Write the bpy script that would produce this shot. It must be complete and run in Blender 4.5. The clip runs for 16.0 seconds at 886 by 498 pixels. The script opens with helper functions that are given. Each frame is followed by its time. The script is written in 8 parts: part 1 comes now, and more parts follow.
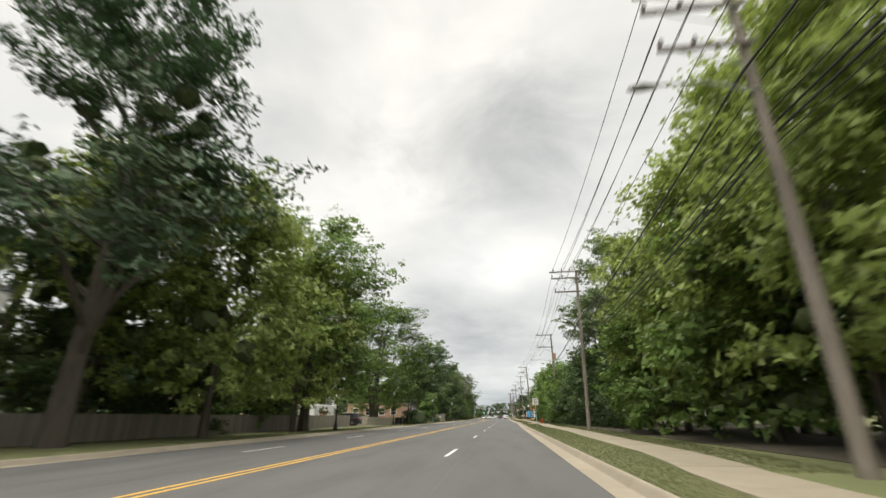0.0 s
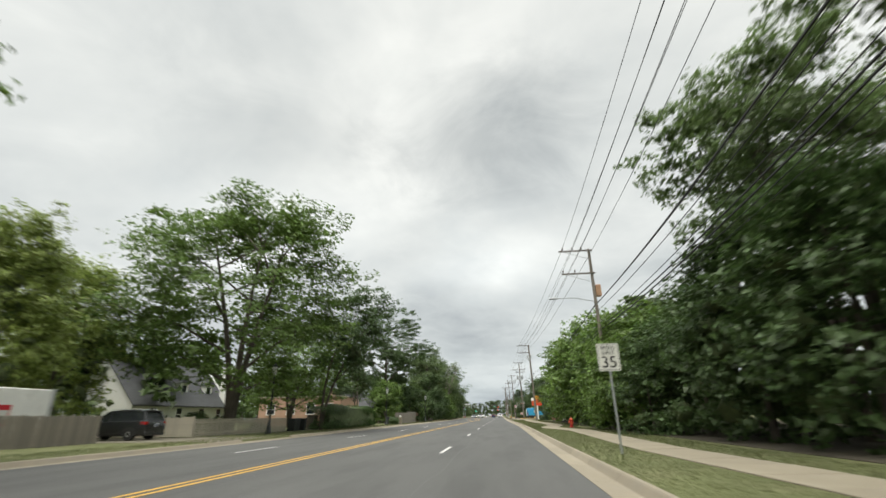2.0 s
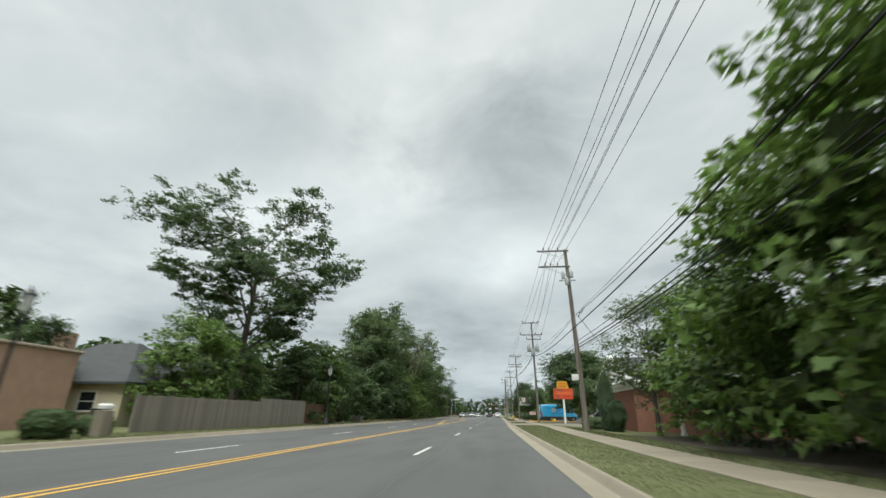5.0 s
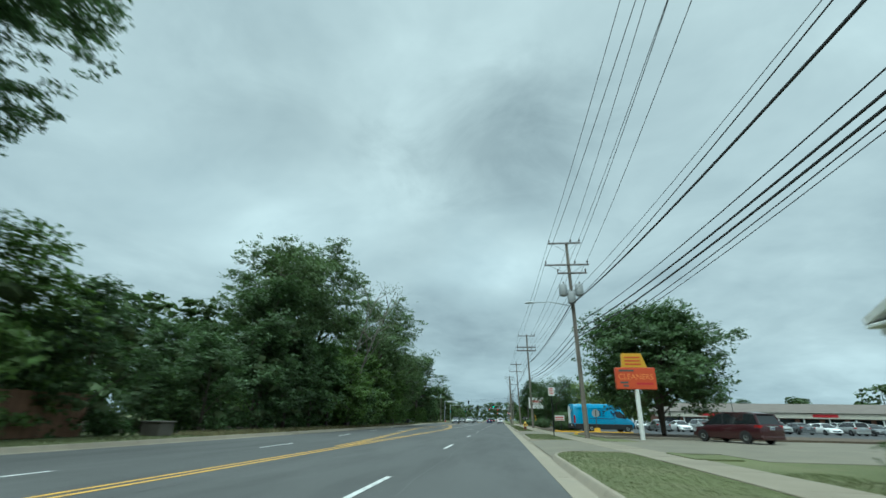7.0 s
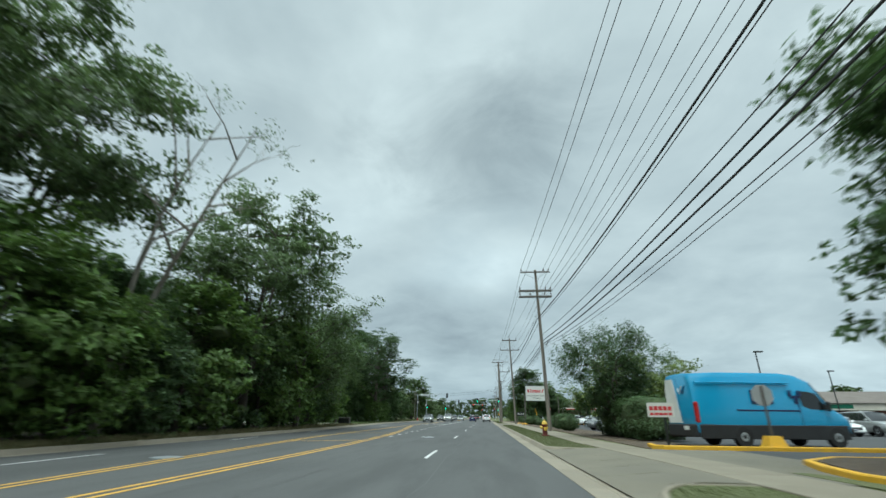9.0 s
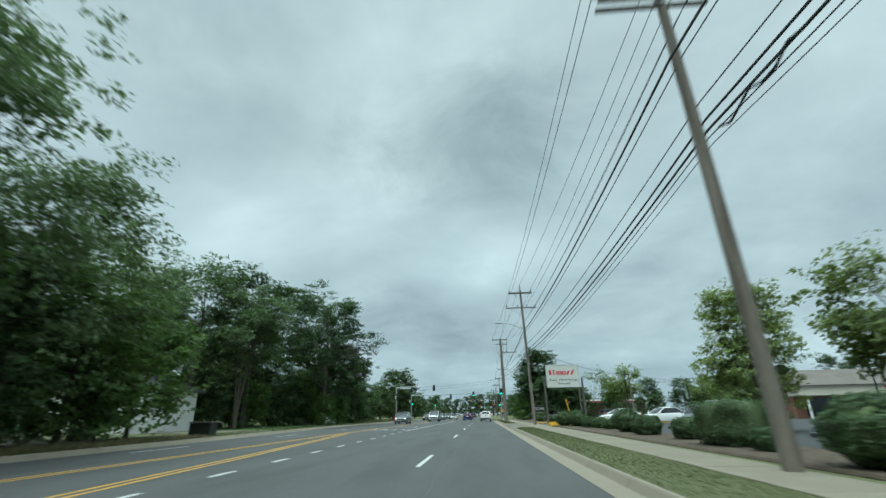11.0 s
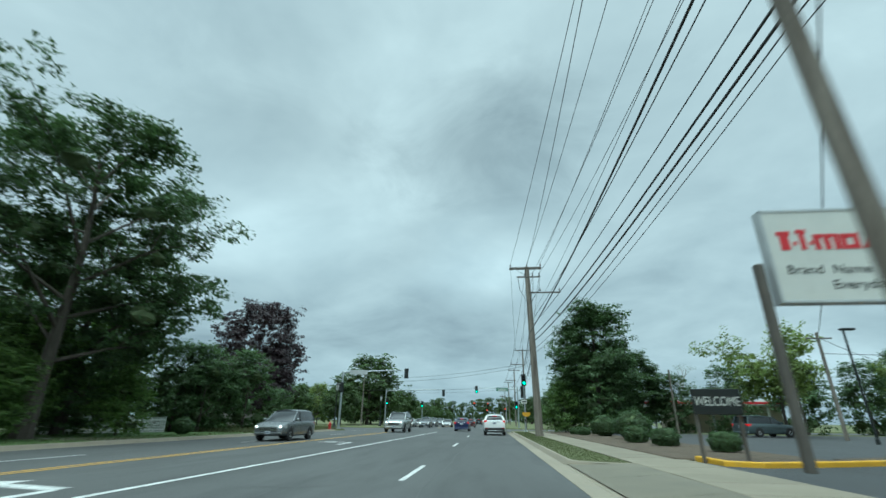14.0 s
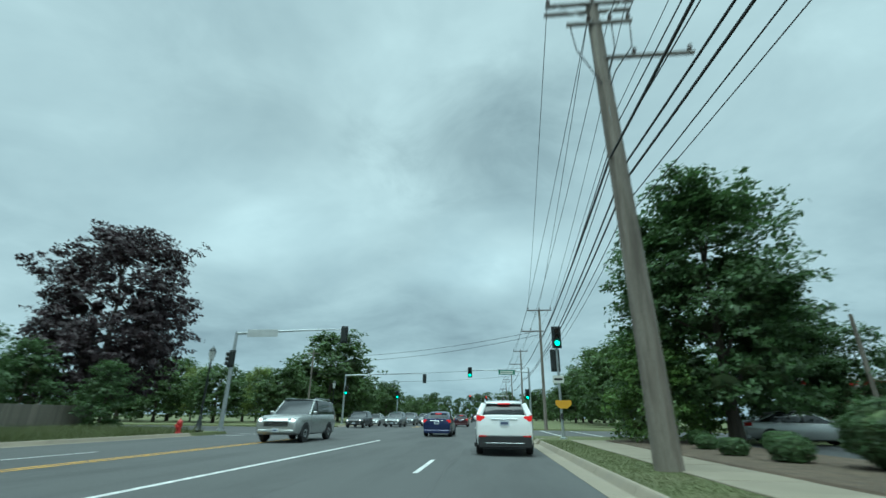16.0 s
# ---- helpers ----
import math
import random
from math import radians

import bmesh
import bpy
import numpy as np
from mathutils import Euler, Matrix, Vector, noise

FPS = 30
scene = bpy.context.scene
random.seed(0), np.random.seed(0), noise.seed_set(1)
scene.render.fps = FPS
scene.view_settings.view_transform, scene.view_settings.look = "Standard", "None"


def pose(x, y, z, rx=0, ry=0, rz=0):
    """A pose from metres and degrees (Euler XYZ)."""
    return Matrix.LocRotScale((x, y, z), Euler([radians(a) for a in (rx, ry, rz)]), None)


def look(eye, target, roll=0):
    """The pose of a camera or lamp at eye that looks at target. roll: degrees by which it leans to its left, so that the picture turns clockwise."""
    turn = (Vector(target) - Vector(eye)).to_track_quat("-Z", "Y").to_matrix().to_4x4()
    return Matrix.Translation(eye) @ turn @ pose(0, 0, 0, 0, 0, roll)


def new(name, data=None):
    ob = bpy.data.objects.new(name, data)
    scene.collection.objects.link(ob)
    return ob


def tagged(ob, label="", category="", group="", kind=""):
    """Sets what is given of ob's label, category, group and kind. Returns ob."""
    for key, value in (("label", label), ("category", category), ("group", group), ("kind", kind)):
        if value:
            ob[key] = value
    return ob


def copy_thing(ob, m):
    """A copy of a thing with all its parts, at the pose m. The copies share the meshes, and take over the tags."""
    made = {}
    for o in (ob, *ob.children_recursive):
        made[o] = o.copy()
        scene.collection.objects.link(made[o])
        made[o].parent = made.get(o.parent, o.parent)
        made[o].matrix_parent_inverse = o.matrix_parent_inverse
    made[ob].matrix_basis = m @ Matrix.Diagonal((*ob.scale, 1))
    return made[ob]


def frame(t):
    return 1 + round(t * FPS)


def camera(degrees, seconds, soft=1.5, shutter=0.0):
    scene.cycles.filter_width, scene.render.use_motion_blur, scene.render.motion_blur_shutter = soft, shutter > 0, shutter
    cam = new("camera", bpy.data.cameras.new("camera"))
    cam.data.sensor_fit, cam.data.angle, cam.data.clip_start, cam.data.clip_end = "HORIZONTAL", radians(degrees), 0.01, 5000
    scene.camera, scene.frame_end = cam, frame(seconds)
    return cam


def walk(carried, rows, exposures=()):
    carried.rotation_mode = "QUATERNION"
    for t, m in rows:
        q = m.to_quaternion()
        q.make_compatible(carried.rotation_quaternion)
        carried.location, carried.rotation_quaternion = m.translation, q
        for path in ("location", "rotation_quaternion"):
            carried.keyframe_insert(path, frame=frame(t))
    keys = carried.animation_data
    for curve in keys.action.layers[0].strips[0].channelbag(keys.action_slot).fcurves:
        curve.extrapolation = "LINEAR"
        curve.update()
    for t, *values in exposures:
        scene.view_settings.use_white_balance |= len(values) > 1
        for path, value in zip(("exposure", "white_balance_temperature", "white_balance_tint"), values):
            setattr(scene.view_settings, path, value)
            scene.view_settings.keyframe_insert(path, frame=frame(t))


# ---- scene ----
cam = camera(90.0, 16.0, 1.5, 0.4)
PATH = [
    (0, (-0.035, 0.000, 1.169), (-0.274, 1.854, 1.879), -0.48),
    (0.5, (-0.085, 9.863, 1.169), (-0.316, 11.720, 1.874), -0.25),
    (1, (-0.027, 19.538, 1.169), (-0.249, 21.395, 1.876), -0.60),
    (1.5, (0.082, 29.078, 1.169), (-0.137, 30.936, 1.877), -0.73),
    (2, (0.071, 38.571, 1.169), (-0.142, 40.430, 1.875), -0.99),
    (2.5, (0.242, 47.913, 1.169), (0.020, 49.773, 1.870), -0.51),
    (3, (0.298, 57.223, 1.169), (0.077, 59.083, 1.869), -0.08),
    (3.5, (0.394, 66.046, 1.169), (0.179, 67.909, 1.863), -0.18),
    (4, (0.510, 74.810, 1.169), (0.290, 76.674, 1.861), 0.39),
    (4.2, (0.543, 78.566, 1.169), (0.314, 80.429, 1.860), 0.87),
    (6.3, (0.482, 114.832, 1.169), (0.255, 116.688, 1.878), 0.64),
    (6.5, (0.452, 118.216, 1.169), (0.221, 120.073, 1.874), 0.85),
    (7, (0.395, 126.635, 1.169), (0.154, 128.487, 1.885), 1.20),
    (7.5, (0.215, 134.814, 1.169), (-0.009, 136.664, 1.894), 0.52),
    (8, (0.058, 143.008, 1.169), (-0.149, 144.859, 1.896), 0.44),
    (8.5, (-0.005, 151.017, 1.169), (-0.196, 152.873, 1.887), 0.49),
    (9, (-0.182, 158.886, 1.169), (-0.354, 160.748, 1.877), 0.57),
    (9.5, (-0.247, 166.902, 1.169), (-0.409, 168.766, 1.875), 0.31),
    (10, (-0.332, 174.387, 1.169), (-0.480, 176.256, 1.866), -0.56),
    (10.2, (-0.365, 177.547, 1.169), (-0.507, 179.415, 1.869), -0.87),
    (12.3, (-0.352, 208.499, 1.169), (-0.513, 210.364, 1.873), -0.47),
    (12.5, (-0.315, 211.634, 1.169), (-0.480, 213.494, 1.885), -0.51),
    (13, (-0.261, 218.533, 1.169), (-0.436, 220.391, 1.887), -0.14),
    (13.5, (-0.238, 225.300, 1.169), (-0.424, 227.157, 1.887), 0.13),
    (14, (-0.096, 232.488, 1.169), (-0.293, 234.342, 1.891), 0.60),
    (14.5, (-0.114, 239.040, 1.169), (-0.316, 240.897, 1.885), 0.65),
    (15, (-0.117, 245.406, 1.169), (-0.321, 247.266, 1.875), 1.18),
    (15.5, (-0.149, 252.182, 1.169), (-0.352, 254.040, 1.880), 0.54),
    (16, (-0.317, 258.554, 1.169), (-0.508, 260.414, 1.878), 0.61),
]
EXPOSURE = [
    (0, 0.56, 7050, 9), (1.5, 0.5, 7050, 11), (2.5, 0.38, 6500, 0), (3.5, 0.32, 6650, 4), (4.2, 0.3, 6550, 3), (6.3, 0.1, 5850, -5), (7.0, 0.02, 5400, -16), (8.0, 0.02, 5450, -15),
    (9.0, 0.1, 5750, -8), (10.2, 0.05, 5700, -10), (12.3, 0.0, 5300, -17), (14.5, 0.05, 5300, -16), (16, 0.0, 5200, -21),
]
walk(cam, [(t, look(eye, target, roll)) for t, eye, target, roll in PATH], EXPOSURE)
SKY_STRENGTH = 0.95

# ---------------------------------------------------------------- light
SUN_EL, SUN_AZ = radians(64), radians(200)
world = bpy.data.worlds.new("overcast_sky")
scene.world = world
world.use_nodes = True
_n, _l = world.node_tree.nodes, world.node_tree.links
_n.clear()


def wnode(kind, **inputs):
    nd = _n.new(kind)
    for k, v in inputs.items():
        nd.inputs[k].default_value = v
    return nd


def wmath(op, a, b=None):
    nd = _n.new("ShaderNodeMath")
    nd.operation = op
    for i, v in enumerate((a, b)):
        if v is None:
            continue
        if isinstance(v, (int, float)):
            nd.inputs[i].default_value = v
        else:
            _l.new(v, nd.inputs[i])
    return nd.outputs[0]


def wramp(fac, stops):
    nd = _n.new("ShaderNodeValToRGB")
    el = nd.color_ramp.elements
    while len(el) < len(stops):
        el.new(0.5)
    for e, (p, c) in zip(el, stops):
        e.position, e.color = p, (*c, 1)
    _l.new(fac, nd.inputs[0])
    return nd.outputs[0]


def wmix(kind, fac, a, b):
    nd = _n.new("ShaderNodeMix")
    nd.data_type, nd.blend_type = "RGBA", kind
    nd.inputs[0].default_value = fac if isinstance(fac, (int, float)) else 1.0
    if not isinstance(fac, (int, float)):
        _l.new(fac, nd.inputs[0])
    for sock, v in ((nd.inputs[6], a), (nd.inputs[7], b)):
        if isinstance(v, tuple):
            sock.default_value = (*v, 1)
        else:
            _l.new(v, sock)
    return nd.outputs[2]


_co = _n.new("ShaderNodeTexCoord").outputs["Generated"]
_sep = _n.new("ShaderNodeSeparateXYZ")
_l.new(_co, _sep.inputs[0])
_zz = wmath("ADD", wmath("MAXIMUM", _sep.outputs[2], 0.0), 0.22)
_cmb = _n.new("ShaderNodeCombineXYZ")
_l.new(wmath("DIVIDE", _sep.outputs[0], _zz), _cmb.inputs[0])
_l.new(wmath("DIVIDE", _sep.outputs[1], _zz), _cmb.inputs[1])
_cmb.inputs[2].default_value = 3.7
_broad = wnode("ShaderNodeTexNoise", Scale=0.95, Detail=5.0, Roughness=0.52, Distortion=0.35)
_fine = wnode("ShaderNodeTexNoise", Scale=3.1, Detail=7.0, Roughness=0.6, Distortion=0.5)
for _t in (_broad, _fine):
    _l.new(_cmb.outputs[0], _t.inputs["Vector"])
_cl = wmath("ADD", wmath("MULTIPLY", _broad.outputs[0], 0.78), wmath("MULTIPLY", _fine.outputs[0], 0.22))
_cloud = wramp(_cl, [(0.30, (0.40, 0.42, 0.45)), (0.44, (0.56, 0.58, 0.60)), (0.56, (0.70, 0.71, 0.72)), (0.70, (0.90, 0.90, 0.90))])
# a thick cloud deck is brighter overhead than near the horizon; the unseen top is boosted further as added fill light
_lift = wramp(_sep.outputs[2], [(0.0, (0.80, 0.86, 0.92)), (0.16, (0.92, 0.94, 0.96)), (0.80, (1.0, 1.0, 1.0)), (0.92, (3.6, 3.6, 3.6)), (1.0, (4.2, 4.2, 4.2))])


def cloud_patch(u, v, size, inner):
    """A soft-edged thicker or thinner place in the cloud deck."""
    off = _n.new("ShaderNodeVectorMath")
    off.operation = "DISTANCE"
    off.inputs[1].default_value = (u, v, 3.7)
    _l.new(_cmb.outputs[0], off.inputs[0])
    d = wmath("ADD", wmath("DIVIDE", off.outputs["Value"], size), wmath("MULTIPLY", wmath("SUBTRACT", _fine.outputs[0], 0.5), 1.6))
    return wramp(d, [(0.15, inner), (1.0, (1.0, 1.0, 1.0))])


_deck = wmix("MULTIPLY", 1.0, _cloud, _lift)
for _p in ((-0.03, 1.05, 0.34, (0.76, 0.77, 0.78)), (0.02, 1.78, 0.42, (1.2, 1.2, 1.2)), (-0.75, 1.35, 0.5, (1.12, 1.12, 1.12)), (-0.5, 1.0, 0.4, (0.93, 0.93, 0.93))):
    _deck = wmix("MULTIPLY", 1.0, _deck, cloud_patch(*_p))
_sky = _n.new("ShaderNodeTexSky")
_sky.sky_type, _sky.sun_disc = "NISHITA", False
_sky.sun_elevation, _sky.sun_rotation, _sky.air_density, _sky.dust_density = SUN_EL, SUN_AZ, 1.0, 3.0
_skyd = wmix("MULTIPLY", 1.0, _sky.outputs[0], (0.08, 0.08, 0.08))
_all = wmix("MIX", 0.93, _skyd, _deck)
_bg = _n.new("ShaderNodeBackground")
_bg.inputs[1].default_value = SKY_STRENGTH
_l.new(_all, _bg.inputs[0])
_l.new(_bg.outputs[0], _n.new("ShaderNodeOutputWorld").inputs[0])

_sun = bpy.data.lights.new("sun_through_cloud", "SUN")
_sun.energy, _sun.angle, _sun.color = 2.6, radians(50), (1.0, 0.97, 0.92)
sun = new("sun_through_cloud", _sun)
sun.matrix_world = look((0, 0, 50), (-math.sin(SUN_AZ) * math.cos(SUN_EL), -math.cos(SUN_AZ) * math.cos(SUN_EL), 50 - math.sin(SUN_EL)))

# ---------------------------------------------------------------- materials


def material(name, base, rough=0.7, metal=0.0, vary=0.15, scale=4.0, fine=60.0, bump=0.15, island=0.0, spots=None, emit=None, coords="Object", stretch=(1, 1, 1), thru=0.0, coat=0.0, objrand=0.0, bump_dist=0.01):
    """A procedural surface: base colour with broad and fine variation, optional per-piece variation, stains and relief."""
    m = bpy.data.materials.new(name)
    m.use_nodes = True
    nt = m.node_tree
    nodes, links = nt.nodes, nt.links
    bs = nodes["Principled BSDF"]
    bs.inputs["Roughness"].default_value = rough
    bs.inputs["Metallic"].default_value = metal
    bs.inputs["Coat Weight"].default_value = coat
    tc = nodes.new("ShaderNodeTexCoord")
    mp = nodes.new("ShaderNodeMapping")
    mp.inputs["Scale"].default_value = stretch
    links.new(tc.outputs[coords], mp.inputs["Vector"])

    def noise_tex(sc, detail, rgh=0.55):
        t = nodes.new("ShaderNodeTexNoise")
        t.inputs["Scale"].default_value, t.inputs["Detail"].default_value, t.inputs["Roughness"].default_value = sc, detail, rgh
        links.new(mp.outputs[0], t.inputs["Vector"])
        return t.outputs[0]

    def scaled(src, lo, hi):
        r = nodes.new("ShaderNodeMapRange")
        r.inputs[1].default_value, r.inputs[2].default_value = 0.25, 0.75
        r.inputs[3].default_value, r.inputs[4].default_value = lo, hi
        links.new(src, r.inputs[0])
        return r.outputs[0]

    def mult(a, b):
        t = nodes.new("ShaderNodeMath")
        t.operation = "MULTIPLY"
        links.new(a, t.inputs[0]), links.new(b, t.inputs[1])
        return t.outputs[0]

    b1, f1 = noise_tex(scale, 4), noise_tex(fine, 5, 0.65)
    val = mult(scaled(b1, 1 - vary, 1 + vary), scaled(f1, 1 - vary, 1 + vary))
    if island:
        ge = nodes.new("ShaderNodeNewGeometry")
        r = nodes.new("ShaderNodeMapRange")
        r.inputs[3].default_value, r.inputs[4].default_value = 1 - island, 1 + island
        links.new(ge.outputs["Random Per Island"], r.inputs[0])
        val = mult(val, r.outputs[0])
    if objrand:
        oi = nodes.new("ShaderNodeObjectInfo")
        r = nodes.new("ShaderNodeMapRange")
        r.inputs[3].default_value, r.inputs[4].default_value = 1 - objrand, 1 + objrand
        links.new(oi.outputs["Random"], r.inputs[0])
        val = mult(val, r.outputs[0])
    hsv = nodes.new("ShaderNodeHueSaturation")
    hsv.inputs["Color"].default_value = (*base, 1)
    links.new(val, hsv.inputs["Value"])
    if island:
        r2 = nodes.new("ShaderNodeMapRange")
        r2.inputs[3].default_value, r2.inputs[4].default_value = 0.5 - 0.022 * island, 0.5 + 0.022 * island
        links.new(ge.outputs["Random Per Island"], r2.inputs[0])
        links.new(r2.outputs[0], hsv.inputs["Hue"])
    col = hsv.outputs[0]
    if spots:
        tint, amount, sc = spots
        sp = scaled(noise_tex(sc, 6, 0.62), -0.7, amount * 1.6)
        cl = nodes.new("ShaderNodeClamp")
        cl.inputs[2].default_value = amount
        links.new(sp, cl.inputs[0])
        mx = nodes.new("ShaderNodeMix")
        mx.data_type = "RGBA"
        links.new(cl.outputs[0], mx.inputs[0]), links.new(col, mx.inputs[6])
        mx.inputs[7].default_value = (*tint, 1)
        col = mx.outputs[2]
    links.new(col, bs.inputs["Base Color"])
    rr = scaled(f1, max(rough - 0.12, 0.02), min(rough + 0.12, 1.0))
    links.new(rr, bs.inputs["Roughness"])
    if bump:
        bp = nodes.new("ShaderNodeBump")
        bp.inputs["Strength"].default_value, bp.inputs["Distance"].default_value = bump, bump_dist
        links.new(f1, bp.inputs["Height"])
        links.new(bp.outputs[0], bs.inputs["Normal"])
    if emit:
        bs.inputs["Emission Color"].default_value = (*emit[0], 1)
        bs.inputs["Emission Strength"].default_value = emit[1]
    if thru:
        tr = nodes.new("ShaderNodeBsdfTranslucent")
        links.new(col, tr.inputs[0])
        ms = nodes.new("ShaderNodeMixShader")
        ms.inputs[0].default_value = thru
        links.new(bs.outputs[0], ms.inputs[1]), links.new(tr.outputs[0], ms.inputs[2])
        links.new(ms.outputs[0], nodes["Material Output"].inputs[0])
    return m


def leaf_mat(name, base, thru=0.42, island=0.38):
    return material(name, base, 0.55, 0, 0.17, 0.4, 9.0, 0.0, island=island, thru=thru, objrand=0.12)


asphalt = material("aged_asphalt", (0.079, 0.079, 0.077), 0.85, 0, 0.14, 0.35, 180, 0.5, spots=((0.05, 0.05, 0.049), 0.6, 0.9), bump_dist=0.004, stretch=(1, 0.16, 1))
asphalt_lot = material("parking_asphalt", (0.05, 0.051, 0.053), 0.85, 0, 0.18, 0.3, 120, 0.4, spots=((0.05, 0.05, 0.05), 0.5, 0.5))
tar = material("crack_sealant", (0.068, 0.068, 0.066), 0.7, 0, 0.2, 5, 60, 0.1)
concrete = material("weathered_concrete", (0.245, 0.212, 0.16), 0.88, 0, 0.1, 1.2, 70, 0.3, spots=((0.22, 0.2, 0.165), 0.55, 0.8), objrand=0.09)
concrete_new = material("pale_concrete", (0.215, 0.187, 0.138), 0.88, 0, 0.1, 0.8, 60, 0.3, spots=((0.255, 0.228, 0.178), 0.5, 0.6), objrand=0.08)
concrete_drive = material("worn_drive_concrete", (0.162, 0.145, 0.108), 0.9, 0, 0.12, 0.7, 60, 0.3, spots=((0.132, 0.12, 0.094), 0.55, 0.45))
grass_soil = material("lawn_ground", (0.108, 0.12, 0.046), 0.95, 0, 0.2, 0.3, 30, 0.6, spots=((0.165, 0.155, 0.08), 0.5, 0.45), bump_dist=0.05)
grass_blade = material("grass_blades", (0.112, 0.128, 0.05), 0.7, 0, 0.15, 0.5, 30, 0, island=0.14, thru=0.35, spots=((0.155, 0.15, 0.075), 0.5, 0.4))
lawn_green = material("fresh_lawn", (0.1, 0.165, 0.045), 0.9, 0, 0.2, 0.5, 30, 0.6, spots=((0.13, 0.16, 0.06), 0.5, 0.4), bump_dist=0.05)
grass_dry = material("dry_verge_grass", (0.21, 0.185, 0.095), 0.8, 0, 0.2, 0.4, 30, 0, island=0.35, thru=0.3, spots=((0.1, 0.115, 0.04), 0.6, 0.5))
mulch = material("brown_mulch", (0.1, 0.074, 0.05), 0.95, 0, 0.35, 3, 45, 0.8, bump_dist=0.04)
soil = material("leaf_litter", (0.055, 0.045, 0.03), 0.95, 0, 0.35, 1.5, 30, 0.8, bump_dist=0.04)
white_line = material("worn_white_paint", (0.62, 0.62, 0.6), 0.7, 0, 0.1, 3, 80, 0.1, spots=((0.2, 0.2, 0.2), 0.65, 7))
yellow_line = material("worn_yellow_paint", (0.62, 0.36, 0.045), 0.7, 0, 0.1, 2, 80, 0.1, spots=((0.24, 0.17, 0.09), 0.6, 6))
pole_wood = material("weathered_pole_wood", (0.205, 0.18, 0.15), 0.9, 0, 0.34, 1.0, 26, 0.7, spots=((0.085, 0.068, 0.055), 0.7, 1.6), stretch=(3, 3, 0.25), bump_dist=0.02)
arm_wood = material("grey_crossarm_wood", (0.15, 0.135, 0.12), 0.9, 0, 0.2, 3, 40, 0.4)
galv = material("galvanised_steel", (0.42, 0.44, 0.45), 0.45, 0.8, 0.12, 3, 60, 0.05)
grey_paint = material("grey_paint", (0.33, 0.345, 0.35), 0.5, 0.1, 0.1, 2, 50, 0.05, spots=((0.2, 0.19, 0.17), 0.4, 2))
black_metal = material("black_painted_metal", (0.022, 0.025, 0.024), 0.4, 0.2, 0.2, 3, 50, 0.05)
cable_black = material("black_cable", (0.018, 0.018, 0.019), 0.6, 0, 0.15, 2, 30, 0.0)
wire_grey = material("bare_wire", (0.06, 0.06, 0.062), 0.5, 0.5, 0.15, 2, 30, 0.0)
porcelain = material("brown_porcelain", (0.075, 0.055, 0.05), 0.25, 0, 0.15, 4, 40, 0)
bark = material("grey_brown_bark", (0.095, 0.08, 0.064), 0.95, 0, 0.3, 2, 18, 0.8, stretch=(2.5, 2.5, 0.6), bump_dist=0.03)
bark_pale = material("pale_dead_wood", (0.2, 0.18, 0.15), 0.95, 0, 0.25, 2, 18, 0.7, stretch=(2.5, 2.5, 0.6), bump_dist=0.02)
leaf_green = leaf_mat("mid_green_leaves", (0.125, 0.198, 0.044))
leaf_dark = leaf_mat("dark_green_leaves", (0.074, 0.122, 0.04))
leaf_far = leaf_mat("distant_green_leaves", (0.078, 0.12, 0.036))
leaf_light = leaf_mat("light_green_leaves", (0.23, 0.29, 0.075))
leaf_yellow = leaf_mat("yellow_green_leaves", (0.165, 0.215, 0.05))
leaf_purple = leaf_mat("purple_maple_leaves", (0.044, 0.028, 0.032), 0.2, 0.35)
leaf_grey = leaf_mat("grey_green_leaves", (0.115, 0.168, 0.06))
leaf_conifer = leaf_mat("conifer_needles", (0.062, 0.115, 0.050), 0.15)
# for solid crown and shrub cores: shade inside the foliage put into the colour
leaf_inner = material("inner_shade_tone", (0.085, 0.112, 0.045), 0.95, 0, 0.3, 2, 20, 0.5)
plank_grey = material("weathered_fence_board", (0.22, 0.195, 0.165), 0.9, 0, 0.2, 2, 30, 0.4, stretch=(6, 6, 0.5), objrand=0.18, bump_dist=0.01)
plank_cream = material("cream_fence_board", (0.52, 0.475, 0.39), 0.8, 0, 0.1, 2, 30, 0.2, objrand=0.08)
plank_brown = material("brown_fence_board", (0.16, 0.085, 0.05), 0.85, 0, 0.2, 2, 30, 0.3, objrand=0.15)
white_paint = material("white_painted_trim", (0.74, 0.74, 0.71), 0.55, 0, 0.06, 1.5, 40, 0.05, spots=((0.5, 0.49, 0.45), 0.3, 1.2))
cream_siding = material("cream_siding", (0.62, 0.55, 0.4), 0.7, 0, 0.06, 1, 30, 0.1)
grey_siding = material("white_grey_siding", (0.6, 0.6, 0.57), 0.7, 0, 0.06, 1, 30, 0.1)
tan_roof = material("tan_shingles", (0.36, 0.3, 0.24), 0.9, 0, 0.15, 1.2, 25, 0.4, stretch=(1, 1, 4))
dark_roof = material("charcoal_shingles", (0.062, 0.064, 0.068), 0.9, 0, 0.18, 1.2, 25, 0.4, stretch=(1, 1, 4))
brick_red = material("red_brick", (0.27, 0.115, 0.075), 0.88, 0, 0.1, 1.5, 50, 0.3, objrand=0.16)
brick_wall = material("brick_and_mortar", (0.3, 0.15, 0.105), 0.9, 0, 0.14, 1.5, 40, 0.3)
mortar = material("mortar", (0.4, 0.37, 0.33), 0.95, 0, 0.1, 3, 60, 0.3)
glass_dark = material("dark_window_glass", (0.02, 0.024, 0.027), 0.06, 0, 0.05, 1, 5, 0.0)
